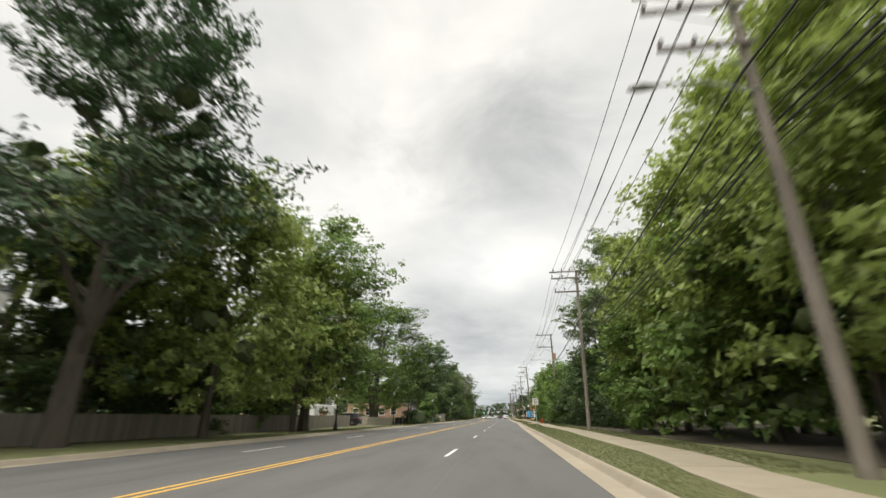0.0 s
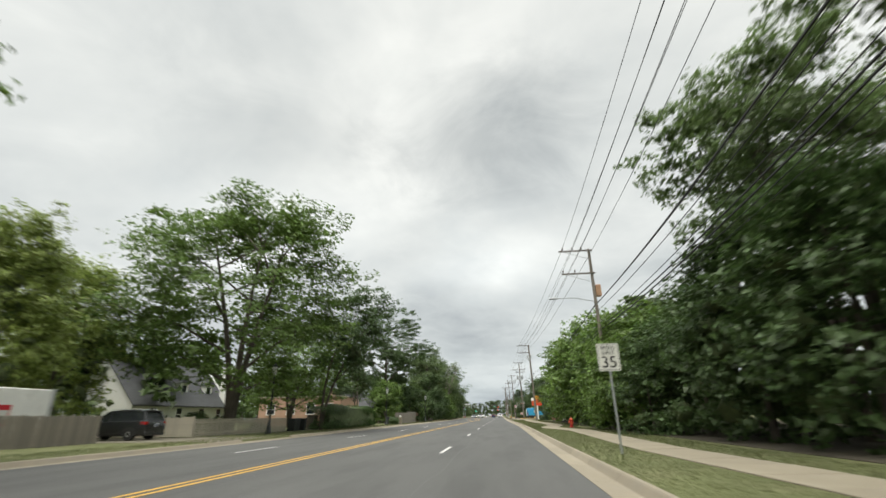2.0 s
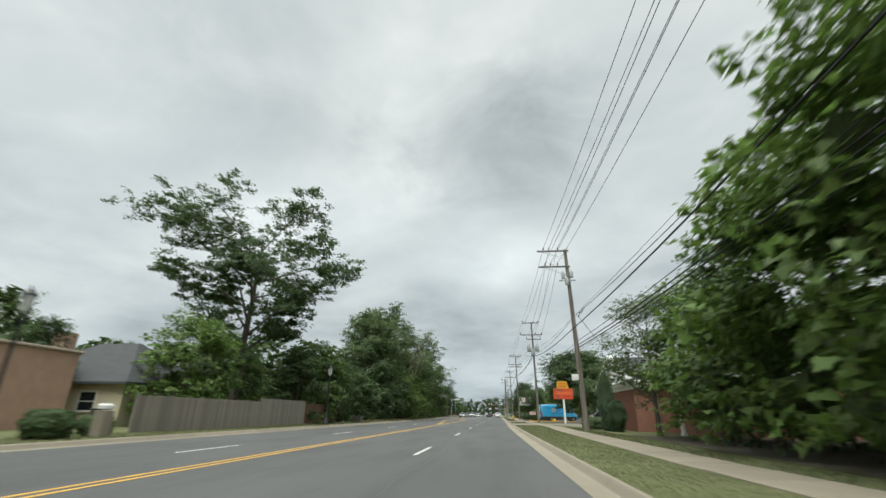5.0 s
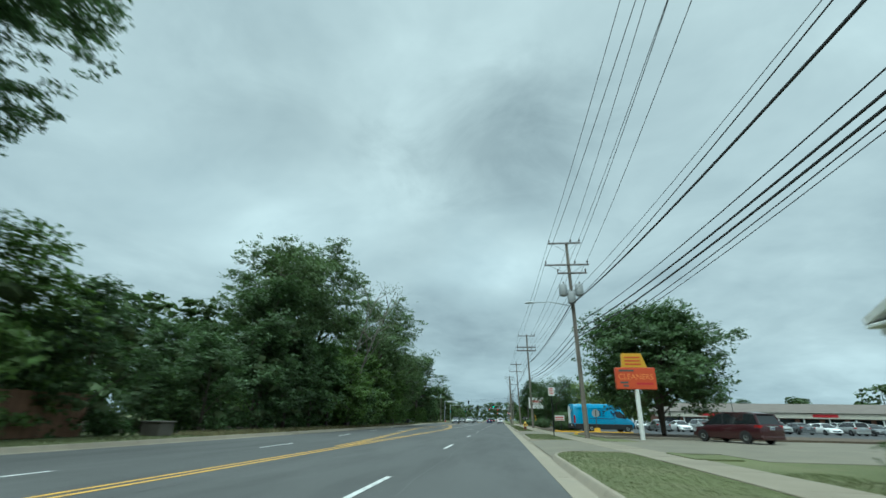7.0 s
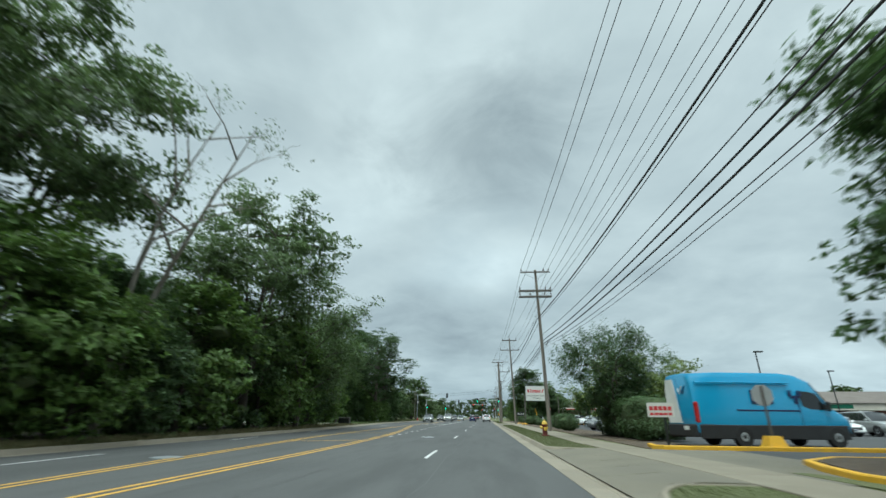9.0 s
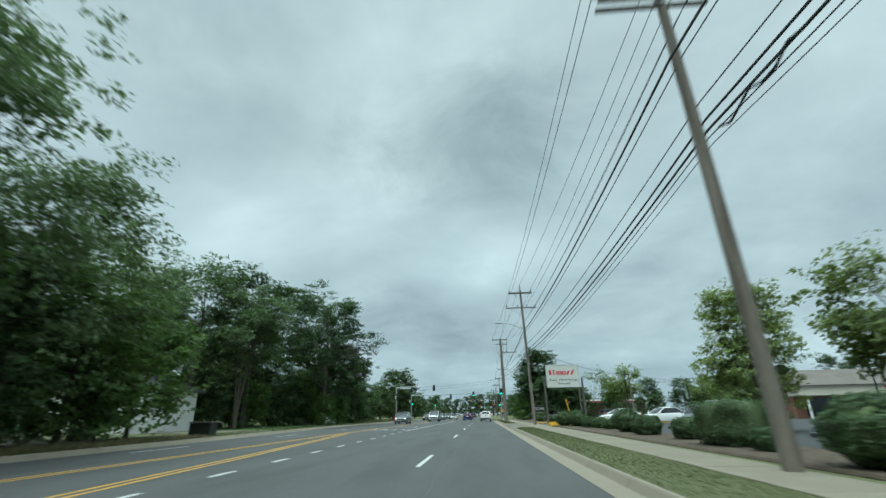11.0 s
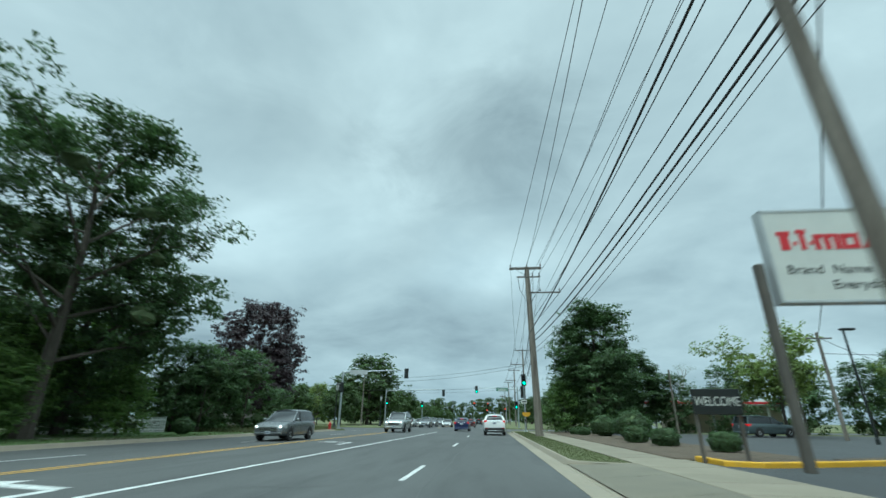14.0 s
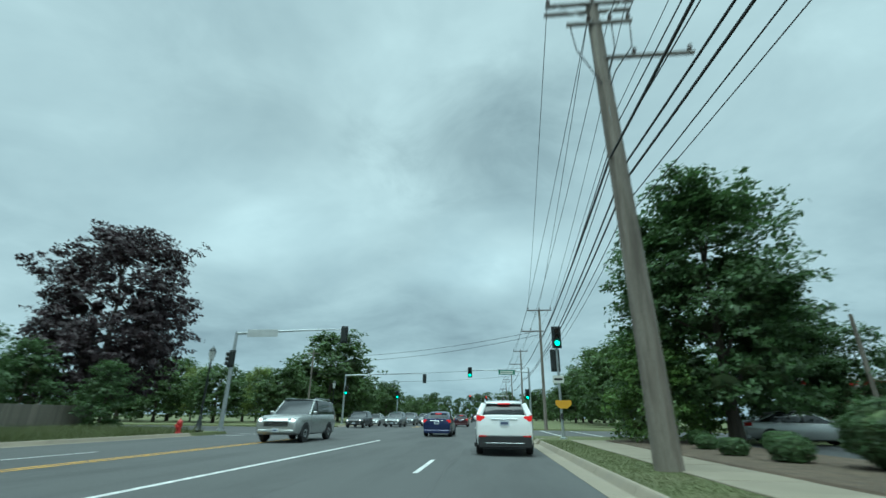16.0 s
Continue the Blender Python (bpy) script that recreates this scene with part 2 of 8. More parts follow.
car_glass = material("tinted_car_glass", (0.016, 0.019, 0.021), 0.05, 0, 0.05, 1, 5, 0.0, coat=0.4)
rubber = material("tyre_rubber", (0.02, 0.02, 0.02), 0.85, 0, 0.2, 8, 60, 0.2)
alloy = material("alloy_rim", (0.5, 0.51, 0.52), 0.3, 0.9, 0.1, 6, 50, 0.0)
trim_black = material("black_plastic", (0.022, 0.022, 0.023), 0.6, 0, 0.15, 4, 80, 0.1)
chrome = material("chrome", (0.75, 0.76, 0.77), 0.12, 1.0, 0.04, 5, 20, 0)
lamp_red = material("red_lamp_lens", (0.35, 0.012, 0.012), 0.15, 0, 0.1, 8, 40, 0, coat=0.5)
lamp_red_lit = material("lit_brake_lamp", (0.35, 0.012, 0.015), 0.2, 0, 0.1, 8, 40, 0, emit=((1.0, 0.02, 0.025), 0.42))
lamp_white = material("lit_headlamp", (0.8, 0.8, 0.8), 0.15, 0, 0.05, 8, 40, 0, emit=((1.0, 0.97, 0.9), 2.5))
lamp_clear = material("headlamp_lens", (0.55, 0.56, 0.57), 0.12, 0.2, 0.05, 8, 40, 0, coat=0.5)
plate_mat = material("pale_plate", (0.55, 0.58, 0.62), 0.4, 0, 0.05, 8, 40, 0)
plate_bar = material("dark_blue_grey_bars", (0.08, 0.1, 0.17), 0.5, 0, 0.1, 8, 40, 0)


def paint(name, base, metal=0.0):
    return material(name, base, 0.3, metal, 0.04, 0.8, 300, 0.0, coat=0.6)


paint_white = paint("white_car_paint", (0.82, 0.82, 0.81))
paint_blue = paint("dark_blue_car_paint", (0.015, 0.024, 0.085), 0.3)
paint_silver = paint("silver_car_paint", (0.42, 0.43, 0.42), 0.6)
paint_grey = paint("grey_car_paint", (0.17, 0.18, 0.185), 0.6)
paint_black = paint("black_car_paint", (0.018, 0.019, 0.021), 0.2)
paint_maroon = paint("maroon_car_paint", (0.05, 0.01, 0.014), 0.3)
paint_slate = paint("slate_green_car_paint", (0.09, 0.12, 0.125), 0.5)
van_blue = paint("bright_blue_van_paint", (0.035, 0.29, 0.52))
navy = material("navy_lettering", (0.012, 0.022, 0.085), 0.4, 0, 0.05, 4, 40, 0)
sign_white = material("sign_white", (0.6, 0.6, 0.56), 0.5, 0, 0.04, 2, 60, 0, spots=((0.5, 0.5, 0.46), 0.25, 3))
sign_black = material("sign_black", (0.015, 0.015, 0.015), 0.5, 0, 0.05, 2, 60, 0)
sign_red = material("sign_red", (0.5, 0.02, 0.03), 0.45, 0, 0.06, 2, 60, 0)
sign_orange = material("orange_sign_face", (0.55, 0.075, 0.022), 0.45, 0, 0.05, 2, 60, 0)
sign_amber = material("amber_letter_face", (0.75, 0.24, 0.06), 0.45, 0, 0.05, 2, 60, 0)
sign_yellow = material("yellow_sign_face", (0.62, 0.33, 0.02), 0.45, 0, 0.05, 2, 60, 0)
sign_green = material("green_sign_face", (0.01, 0.13, 0.07), 0.45, 0, 0.05, 2, 60, 0)
sign_back = material("bare_aluminium_sign_back", (0.5, 0.51, 0.51), 0.5, 0.5, 0.08, 2, 60, 0)
brown_post = material("brown_grey_post_paint", (0.1, 0.088, 0.075), 0.7, 0, 0.15, 2, 50, 0.1)
yellow_paint = material("yellow_kerb_paint", (0.68, 0.38, 0.02), 0.7, 0, 0.1, 2, 50, 0.2, spots=((0.35, 0.25, 0.1), 0.4, 3))
hydrant_red = material("red_hydrant_paint", (0.36, 0.022, 0.02), 0.45, 0, 0.12, 5, 60, 0.1)
hydrant_maroon = material("maroon_hydrant_paint", (0.13, 0.022, 0.02), 0.5, 0, 0.15, 5, 60, 0.1)
hydrant_orange = material("orange_cap_paint", (0.52, 0.075, 0.025), 0.45, 0, 0.1, 5, 60, 0.1)
hydrant_yellow = material("yellow_cap_paint", (0.62, 0.42, 0.06), 0.45, 0, 0.1, 5, 60, 0.1)
green_lit = material("lit_green_signal", (0.02, 0.4, 0.2), 0.3, 0, 0.05, 8, 40, 0, emit=((0.04, 1.0, 0.55), 3.0))
red_lit = material("lit_red_signal", (0.5, 0.02, 0.02), 0.3, 0, 0.05, 8, 40, 0, emit=((1.0, 0.06, 0.03), 2.5))
lens_off = material("unlit_signal_lens", (0.03, 0.02, 0.015), 0.3, 0, 0.1, 8, 40, 0)
lantern_glass = material("frosted_lantern_glass", (0.55, 0.56, 0.54), 0.4, 0, 0.05, 4, 40, 0)
rust_box = material("weathered_tan_box", (0.34, 0.2, 0.12), 0.8, 0, 0.15, 4, 40, 0.2)
green_cart = material("dark_bin_plastic", (0.02, 0.024, 0.025), 0.55, 0, 0.1, 4, 60, 0.05)

# ---------------------------------------------------------------- mesh building


class Shape:
    """Collects the corners and faces of one mesh."""

    def __init__(self):
        self.v, self.f = [], []

    def add(self, verts, faces):
        k = len(self.v)
        self.v += [tuple(p) for p in verts]
        self.f += [tuple(i + k for i in face) for face in faces]
        return self

    def box(self, x0, x1, y0, y1, z0, z1, bev=0.0, turn=None):
        """A box with chamfered upright and level edges."""
        b = min(bev, abs(x1 - x0) * 0.45, abs(y1 - y0) * 0.45, abs(z1 - z0) * 0.45)
        if b <= 0:
            vs = [(x, y, z) for z in (z0, z1) for x, y in ((x0, y0), (x1, y0), (x1, y1), (x0, y1))]
            fs = [(3, 2, 1, 0), (4, 5, 6, 7)] + [(i, (i + 1) % 4, (i + 1) % 4 + 4, i + 4) for i in range(4)]
        else:
            vs, fs = [], []
            for z, q in ((z0, b), (z0 + b, 0), (z1 - b, 0), (z1, b)):
                for cx, cy, sx, sy in ((x0, y0, 1, 1), (x1, y0, -1, 1), (x1, y1, -1, -1), (x0, y1, 1, -1)):
                    first, second = (cx + sx * q, cy + sy * (b + q * 0.4)), (cx + sx * (b + q * 0.4), cy + sy * q)
                    if sx * sy < 0:
                        first, second = second, first
                    vs += [(*first, z), (*second, z)]
            for r in range(3):
                fs += [(r * 8 + i, r * 8 + (i + 1) % 8, r * 8 + 8 + (i + 1) % 8, r * 8 + 8 + i) for i in range(8)]
            fs += [tuple(range(7, -1, -1)), tuple(range(24, 32))]
        if turn is not None:
            vs = [turn @ Vector(p) for p in vs]
        return self.add(vs, fs)

    def tube(self, pts, radii, sides=8, caps=True):
        pts = [Vector(p) for p in pts]
        if isinstance(radii, (int, float)):
            radii = [radii] * len(pts)
        rings, ref = [], None
        for i, p in enumerate(pts):
            d = (pts[min(i + 1, len(pts) - 1)] - pts[max(i - 1, 0)]).normalized()
            if ref is None:
                ref = Vector((1, 0, 0)) if abs(d.x) < 0.8 else Vector((0, 1, 0))
            u = (ref - d * ref.dot(d)).normalized()
            w = d.cross(u)
            ref = u
            rings.append([p + (u * math.cos(a) + w * math.sin(a)) * radii[i] for a in (2 * math.pi * k / sides for k in range(sides))])
        return self.loft(rings, caps)

    def loft(self, rings, caps=True):
        n = len(rings[0])
        vs = [p for r in rings for p in r]
        fs = [(r * n + i, r * n + (i + 1) % n, (r + 1) * n + (i + 1) % n, (r + 1) * n + i) for r in range(len(rings) - 1) for i in range(n)]
        if caps:
            fs += [tuple(range(n - 1, -1, -1)), tuple(range((len(rings) - 1) * n, len(rings) * n))]
        return self.add(vs, fs)

    def lathe(self, profile, sides=16, centre=(0, 0, 0), axis="z"):
        rings = []
        for r, h in profile:
            ring = []
            for k in range(sides):
                a = 2 * math.pi * k / sides
                q = (r * math.cos(a), r * math.sin(a), h)
                if axis == "y":
                    q = (q[0], q[2], -q[1])
                elif axis == "x":
                    q = (q[2], q[0], q[1])
                ring.append((q[0] + centre[0], q[1] + centre[1], q[2] + centre[2]))
            rings.append(ring)
        return self.loft(rings)

    def prism(self, outline, depth, place=None):
        """An outline in x, z pushed along y from 0 to depth."""
        n = len(outline)
        vs = [(x, 0, z) for x, z in outline] + [(x, depth, z) for x, z in outline]
        fs = [tuple(range(n)), tuple(range(2 * n - 1, n - 1, -1))] + [((i + 1) % n, i, i + n, (i + 1) % n + n) for i in range(n)]
        if place is not None:
            vs = [place @ Vector(p) for p in vs]
        return self.add(vs, fs)

    def mesh(self, name, mat, smooth=False):
        me = bpy.data.meshes.new(name)
        me.from_pydata([tuple(p) for p in self.v], [], self.f)
        me.materials.append(mat)
        if smooth:
            me.polygons.foreach_set("use_smooth", [True] * len(me.polygons))
            me.set_sharp_from_angle(angle=radians(40))
        me.update()
        return me


def thing(name, label, category, group="", at=(0, 0, 0), turn=0.0, kind=""):
    ob = new(name)
    ob.empty_display_size = 0.2
    ob.matrix_world = pose(*at, 0, 0, turn)
    return tagged(ob, label, category, group, kind)


def part(name, shape, mat, parent, label="", smooth=False, kind=""):
    """One mesh under a thing or under a part."""
    ob = new(name, shape if isinstance(shape, bpy.types.Mesh) else shape.mesh(name, mat, smooth))
    ob.parent = parent
    return tagged(ob, label, kind=kind)


def solid(name, shape, mat, label, category="", group="", kind="", smooth=False):
    """A thing or piece of the setting that is one mesh."""
    return tagged(new(name, shape.mesh(name, mat, smooth)), label, category, group, kind)


def piece(name, me, parent, m):
    ob = new(name, me)
    ob.parent = parent
    ob.matrix_basis = m
    return ob


def words(text, size, mat, parent, m, extrude=0.004, name="lettering"):
    cu = bpy.data.curves.new(name, "FONT")
    cu.body, cu.size, cu.align_x, cu.align_y, cu.extrude = text, size, "CENTER", "CENTER", extrude
    tmp = bpy.data.objects.new(name, cu)
    me = bpy.data.meshes.new_from_object(tmp)
    bpy.data.objects.remove(tmp)
    me.materials.clear()
    me.materials.append(mat)
    ob = new(name, me)
    ob.parent = parent
    ob.matrix_basis = m
    return ob


def lerp(y, *pts):
    """A value along y, straight between the given (y, value) pairs."""
    return float(np.interp(y, [p[0] for p in pts], [p[1] for p in pts]))


# ---------------------------------------------------------------- the road's plan (x across, y along)
GUTTER, KERB, KERB_BACK, VERGE_Z = 1.52, 1.98, 2.16, 0.13
CENTRE, LANE_R = -6.0, -1.97
CROSS_0, CROSS_1 = 289.0, 308.0
ROAD_END = 640.0


def left_kerb(y):
    return lerp(y, (150, -13.7), (185, -14.2), (205, -15.0), (240, -17.7), (420, -17.7), (470, -14.0))


def drift(y):
    """How far the near kerb stands off its straight line."""
    return lerp(y, (0, 0.03), (45, 0.12), (66, 0.27), (84, 0.48), (100, 0.42), (125, 0.1), (136, 0.0))


def walk_near(y):
    return lerp(y, (6, 3.2), (9, 3.27), (12, 3.65), (15, 3.95), (24, 4.1), (36, 4.45), (46, 4.4), (54, 4.08), (62, 4.35), (71, 4.6), (74, 4.15), (77, 3.45), (80, 3.45), (84, 4.25), (88, 4.95), (97, 4.95), (106, 4.65), (130, 4.75), (136, 5.0), (144, 5.05), (152, 4.7), (170, 4.3), (182, 3.85), (205, 3.85), (260, 3.65))


def walk_wide(y):
    """The pavement's width."""
    return lerp(y, (200, 1.5), (215, 1.7), (262, 2.05))


# drives on the near side: the verge is rounded off in a kerbed return at either end
DRIVES = ((145.6, 155.2), (167.8, 176.9), (230.0, 246.0))
RETURN_0, RETURN_1, APRON_X = 3.4, 1.1, 3.45
DROPS = [(a - RETURN_0, b + RETURN_1) for a, b in DRIVES]


def dropped(y):
    return any(a < y < b for a, b in DROPS)


def verge_edge(y):
    """The kerb's face along the near side, with the returns into the drives."""
    for a, b in DRIVES:
        k = (y - a + RETURN_0) / RETURN_0 if a - RETURN_0 < y < a + 0.001 else (b + RETURN_1 - y) / RETURN_1 if b - 0.001 < y < b + RETURN_1 else 0
        if k > 0:
            return KERB + (APRON_X - KERB) * (1 - math.sqrt(max(0.0, 1 - k * k)))
    return KERB + drift(y)


# ground: one sheet to the horizon, sunk under the road
ys = sorted({-60, -30, 0, 140, 150, 238, 288.95, 289.05, 307.95, 308.05, 420, 470, 640, 641, 1200, 2400} | {v + d for ab in DROPS for v in ab for d in (-0.02, 0.02)} | set(range(-60, 640, 20)) | set(range(0, 140, 6)))
sheet = Shape()
rows = []
for y in ys:
    lk = left_kerb(y)
    sunk = CROSS_0 <= y <= CROSS_1
    open_road = y <= ROAD_END
    row = []
    for x in (-2200, -400, -120, -45, -28, lk - 0.22, lk - 0.14, KERB_BACK - 0.06 + drift(y), KERB_BACK + 0.02 + drift(y), APRON_X - 0.02, APRON_X + 0.02, 9, 30, 60, 120, 400, 2200):
        in_road = lk - 0.2 < x < KERB_BACK + drift(y) and open_road
        z = -0.08 if (sunk and abs(x) < 130) or in_road or (dropped(y) and KERB < x < APRON_X) else VERGE_Z
        row.append((x, y, z))
    rows.append(row)
m = len(rows[0])
sheet.add([p for r in rows for p in r], [(i * m + j, i * m + j + 1, (i + 1) * m + j + 1, (i + 1) * m + j) for i in range(len(rows) - 1) for j in range(m - 1)])
solid("ground", sheet, grass_soil, "mown green lawn ground with dry patches", "ground", kind="structure")

# carriageway
road = Shape()
rows = []
for y in ys:
    if y > ROAD_END:
        continue
    rows.append([(left_kerb(y) + 0.42, y, 0.0), (CENTRE, y, 0.03), (GUTTER + drift(y), y, 0.0)])
road.add([p for r in rows for p in r], [(i * 3 + j, i * 3 + j + 1, (i + 1) * 3 + j + 1, (i + 1) * 3 + j) for i in range(len(rows) - 1) for j in range(2)])
solid("road", road, asphalt, "grey worn asphalt road with faded markings", "road", kind="structure")
cross = Shape()
cross.add([(-130, CROSS_0, -0.012), (130, CROSS_0, -0.012), (130, CROSS_1, -0.012), (-130, CROSS_1, -0.012)], [(0, 1, 2, 3)])
solid("road_cross_street", cross, asphalt, "grey asphalt cross street", "road", kind="structure")


def road_z(x, y):
    lk = left_kerb(y) + 0.42
    return 0.03 * max(0.0, min((x - lk) / (CENTRE - lk), (GUTTER - x) / (GUTTER - CENTRE))) + 0.005


def strip(shape, pts, width):
    """A painted line on the road along (x, y) points."""
    for (xa, ya), (xb, yb) in zip(pts, pts[1:]):
        d = Vector((xb - xa, yb - ya)).normalized() * width / 2
        n = Vector((-d.y, d.x))
        vs = [(x + s * n.x, y + s * n.y, road_z(x + s * n.x, y + s * n.y)) for x, y, s in ((xa, ya, -1), (xb, yb, -1), (xb, yb, 1), (xa, ya, 1))]
        shape.add(vs, [(0, 3, 2, 1)] if n.x > 0 else [(0, 1, 2, 3)])
    return shape


def marking(name, pts, width, mat, label):
    sh = strip(Shape(), pts, width)
    return solid(name, sh, mat, label, "road marking", kind="structure")


def along(fn, a, b, step=6.0):
    n = max(2, int((b - a) / step) + 1)
    return [(fn(y), y) for y in np.linspace(a, b, n)]


def right_yellow(y):
    return lerp(y, (178, CENTRE), (191, -6.55), (202, -7.6), (222, -9.95))


def left_yellow(y):
    return lerp(y, (140, CENTRE), (150, -6.5), (186, -10.1), (230, -10.5), (600, -10.5))


for pts in ([(-9.85, 192.1), (-7.1, 194.0)], [(-9.4, 181.2), (-6.3, 182.65)]):
    marking("yellow_bar", pts, 0.2, yellow_line, "diagonal yellow bar in the median")
for off in (-0.14, 0.14):
    marking("yellow_line", along(lambda y: right_yellow(y) + off, -40, 222), 0.11, yellow_line, "solid yellow centre line")
    marking("yellow_line", along(lambda y: left_yellow(y) + off, 146, 283), 0.11, yellow_line, "solid yellow median line")
    marking("yellow_line", along(lambda y: CENTRE - 3.0 + off, 312, 600), 0.11, yellow_line, "solid yellow centre line")
DASH_Y = [float(v) for v in np.interp(range(-5, 19), (-5, 0, 4, 8, 10, 12, 14, 15, 16, 17, 18), (-37.5, 28.4, 80.9, 133.5, 160, 186.5, 215.7, 229, 242.5, 255.6, 269.2))]
for y in DASH_Y + [312 + 13 * k for k in range(14)]:
    marking("lane_dash", [(LANE_R, y), (LANE_R, y + 3.3)], 0.12, white_line, "white dashed lane line")
for y in (float(v) for v in np.interp(range(-3, 22), (-3, 0, 1, 3, 5, 9, 10, 11, 18, 20, 21), (-20, 16.9, 28.7, 55.6, 79.6, 132.2, 144, 157, 243.7, 269.5, 282))):
    if y < 280:
        x = lerp(y, (60, -9.8), (80, -8.75), (146, -8.7), (164, -11.0), (190, -13.5), (243, -13.4), (275, -12.8))
        marking("lane_dash", [(x, y), (lerp(y + 3.4, (60, -9.8), (80, -8.75), (146, -8.7), (164, -11.0), (190, -13.5), (243, -13.4), (275, -12.8)), y + 3.4)], 0.12, white_line, "white dashed lane line")
for y in (187.0 + 3.06 * k for k in range(13)):
    x = lerp(y, (187, -5.85), (200, -6.05), (224, -6.5))
    marking("lane_dash", [(x, y), (x, y + 1.0)], 0.14, white_line, "short white dash of a turn lane")
marking("turn_lane_line", along(lambda y: lerp(y, (227, -6.5), (248, -6.2), (282, -5.9)), 227, 282.5), 0.16, white_line, "solid white turn lane line")
marking("stop_line", [(-10.2, 283.4), (1.3, 282.2)], 0.5, white_line, "white stop line")
for xa, xb, y in ((-17, 1.4, 286.2), (-17, 1.4, 288.6)):
    marking("crosswalk_line", [(xa, y), (xb, y - 0.6)], 0.2, white_line, "white crosswalk line")
for ya, yb, x in ((290.5, 306.5, 4.6), (290.5, 306.5, 7.4)):
    marking("crosswalk_line", [(x, ya), (x, yb)], 0.2, white_line, "white crosswalk line")
arrow = Shape()
strip(arrow, [(-7.35, 237.6), (-7.35, 240.1)], 0.22)
strip(arrow, [(-7.35, 240.2), (-8.9, 240.5)], 0.34)
arrow.add([(-8.8, 239.9, 0.032), (-8.8, 241.1, 0.032), (-9.9, 240.5, 0.032)], [(0, 1, 2)])
solid("turn_arrow", arrow, white_line, "white left-turn arrow on asphalt", "road marking", kind="structure")
arrow = Shape()
strip(arrow, [(-7.6, 255.4), (-7.6, 257.6)], 0.2)
strip(arrow, [(-7.6, 257.7), (-8.7, 257.9)], 0.3)
arrow.add([(-8.6, 257.4, 0.032), (-8.6, 258.4, 0.032), (-9.6, 257.9, 0.032)], [(0, 1, 2)])
solid("turn_arrow", arrow, white_line, "white left-turn arrow on asphalt", "road marking", kind="structure")
only = Shape()
for i in range(4):
    x = -9.7 + i * 0.8
    strip(only, [(x, 229.6), (x, 231.9)], 0.16)
    if i in (0,):
        strip(only, [(x + 0.46, 229.6), (x + 0.46, 231.9)], 0.16)
    strip(only, [(x + 0.05, 229.7 if i != 3 else 230.9), (x + 0.46, 229.9 if i != 3 else 231.9)], 0.16)
solid("lane_word", only, white_line, "worn white lane lettering on asphalt", "road marking", kind="structure")
for xs, a, b in ((-1.35, -30, 280), (-5.2, 40, 150), (-9.9, 20, 140), (-3.9, 150, 281)):
    seam = Shape()
    strip(seam, [(xs + 0.05 * math.sin(0.9 * y) + 0.03 * math.sin(2.7 * y), y) for y in np.arange(a, b, 1.5)], 0.022)
    for p in range(len(seam.v)):
        x, y, z = seam.v[p]
        seam.v[p] = (x, y, z - 0.002)
    solid("crack_seal", seam, tar, "dark sealed crack in asphalt", "road crack", kind="structure")
random.seed(5)
for k in range(26):
    y = -20 + 12 * k + random.uniform(-3, 3)
    sh = Shape()
    x = random.choice((-4.1, -0.2, -9.0, -12.2)) + random.uniform(-1, 1)
    pts = [(x, y)]
    for _ in range(7):
        pts.append((pts[-1][0] + random.uniform(0.12, 0.42), pts[-1][1] + random.uniform(-0.25, 0.3)))
    strip(sh, pts, 0.03)
    sh.v = [(a, b, c - 0.002) for a, b, c in sh.v]
    solid("crack_seal", sh, tar, "dark sealed crack in asphalt", "road crack", kind="structure")
for x, y, r in ((-9.2, 172.0, 0.33), (-3.6, 187.3, 0.34)):
    sh = Shape().lathe([(r + 0.09, road_z(x, y)), (r + 0.08, road_z(x, y) + 0.006), (r, road_z(x, y) + 0.006), (r - 0.01, road_z(x, y) + 0.002), (0.02, road_z(x, y) + 0.003)], 20, (x, y, 0))
    solid("manhole_cover", sh, galv, "worn round iron manhole cover set in asphalt", "manhole", kind="structure")

# kerbs and gutters, in cast lengths
kerb_r = thing("kerb_right", "pale concrete kerb and gutter beside the road", "kerb", kind="structure")
kerb_l = thing("kerb_left", "pale concrete kerb and gutter across the road", "kerb", kind="structure")


def kerb_mesh(length, low):
    top = 0.04 if low else 0.15
    prof = [(-0.46, -0.06), (-0.46, 0.008), (-0.02, -0.004), (0.0, 0.008), (0.075, top - 0.025), (0.1, top), (0.17, top + 0.005), (0.18, top - 0.02), (0.18, -0.06)]
    sh = Shape()
    sh.loft([[(x, y, z) for x, z in prof] for y in (0.008, length - 0.008)])
    return sh.mesh("kerb_length", concrete)


KERB_STEP = 3.0
kerb_hi, kerb_lo = kerb_mesh(KERB_STEP, False), kerb_mesh(KERB_STEP, True)
cuts = sorted({k * KERB_STEP for k in range(-12, 95)} | {v for ab in DROPS for v in ab})
for ya, yb in zip(cuts, cuts[1:]):
    if yb - ya > 0.1:
        piece("kerb_length", kerb_lo if dropped((ya + yb) / 2) else kerb_hi, kerb_r, pose(KERB + drift(ya), ya, 0, 0, 0, -math.degrees(math.atan2(drift(yb) - drift(ya), yb - ya))) @ Matrix.Diagonal((1, (yb - ya) / KERB_STEP, 1, 1)))
for k in range(-12, 95):
    y = k * KERB_STEP
    if y < 284:
        xa, xb = left_kerb(y), left_kerb(y + KERB_STEP)
        piece("kerb_length", kerb_lo if 60 < y < 67 else kerb_hi, kerb_l, pose(xb, y + KERB_STEP, 0, 0, 0, 180 - math.degrees(math.atan2(xb - xa, KERB_STEP))))
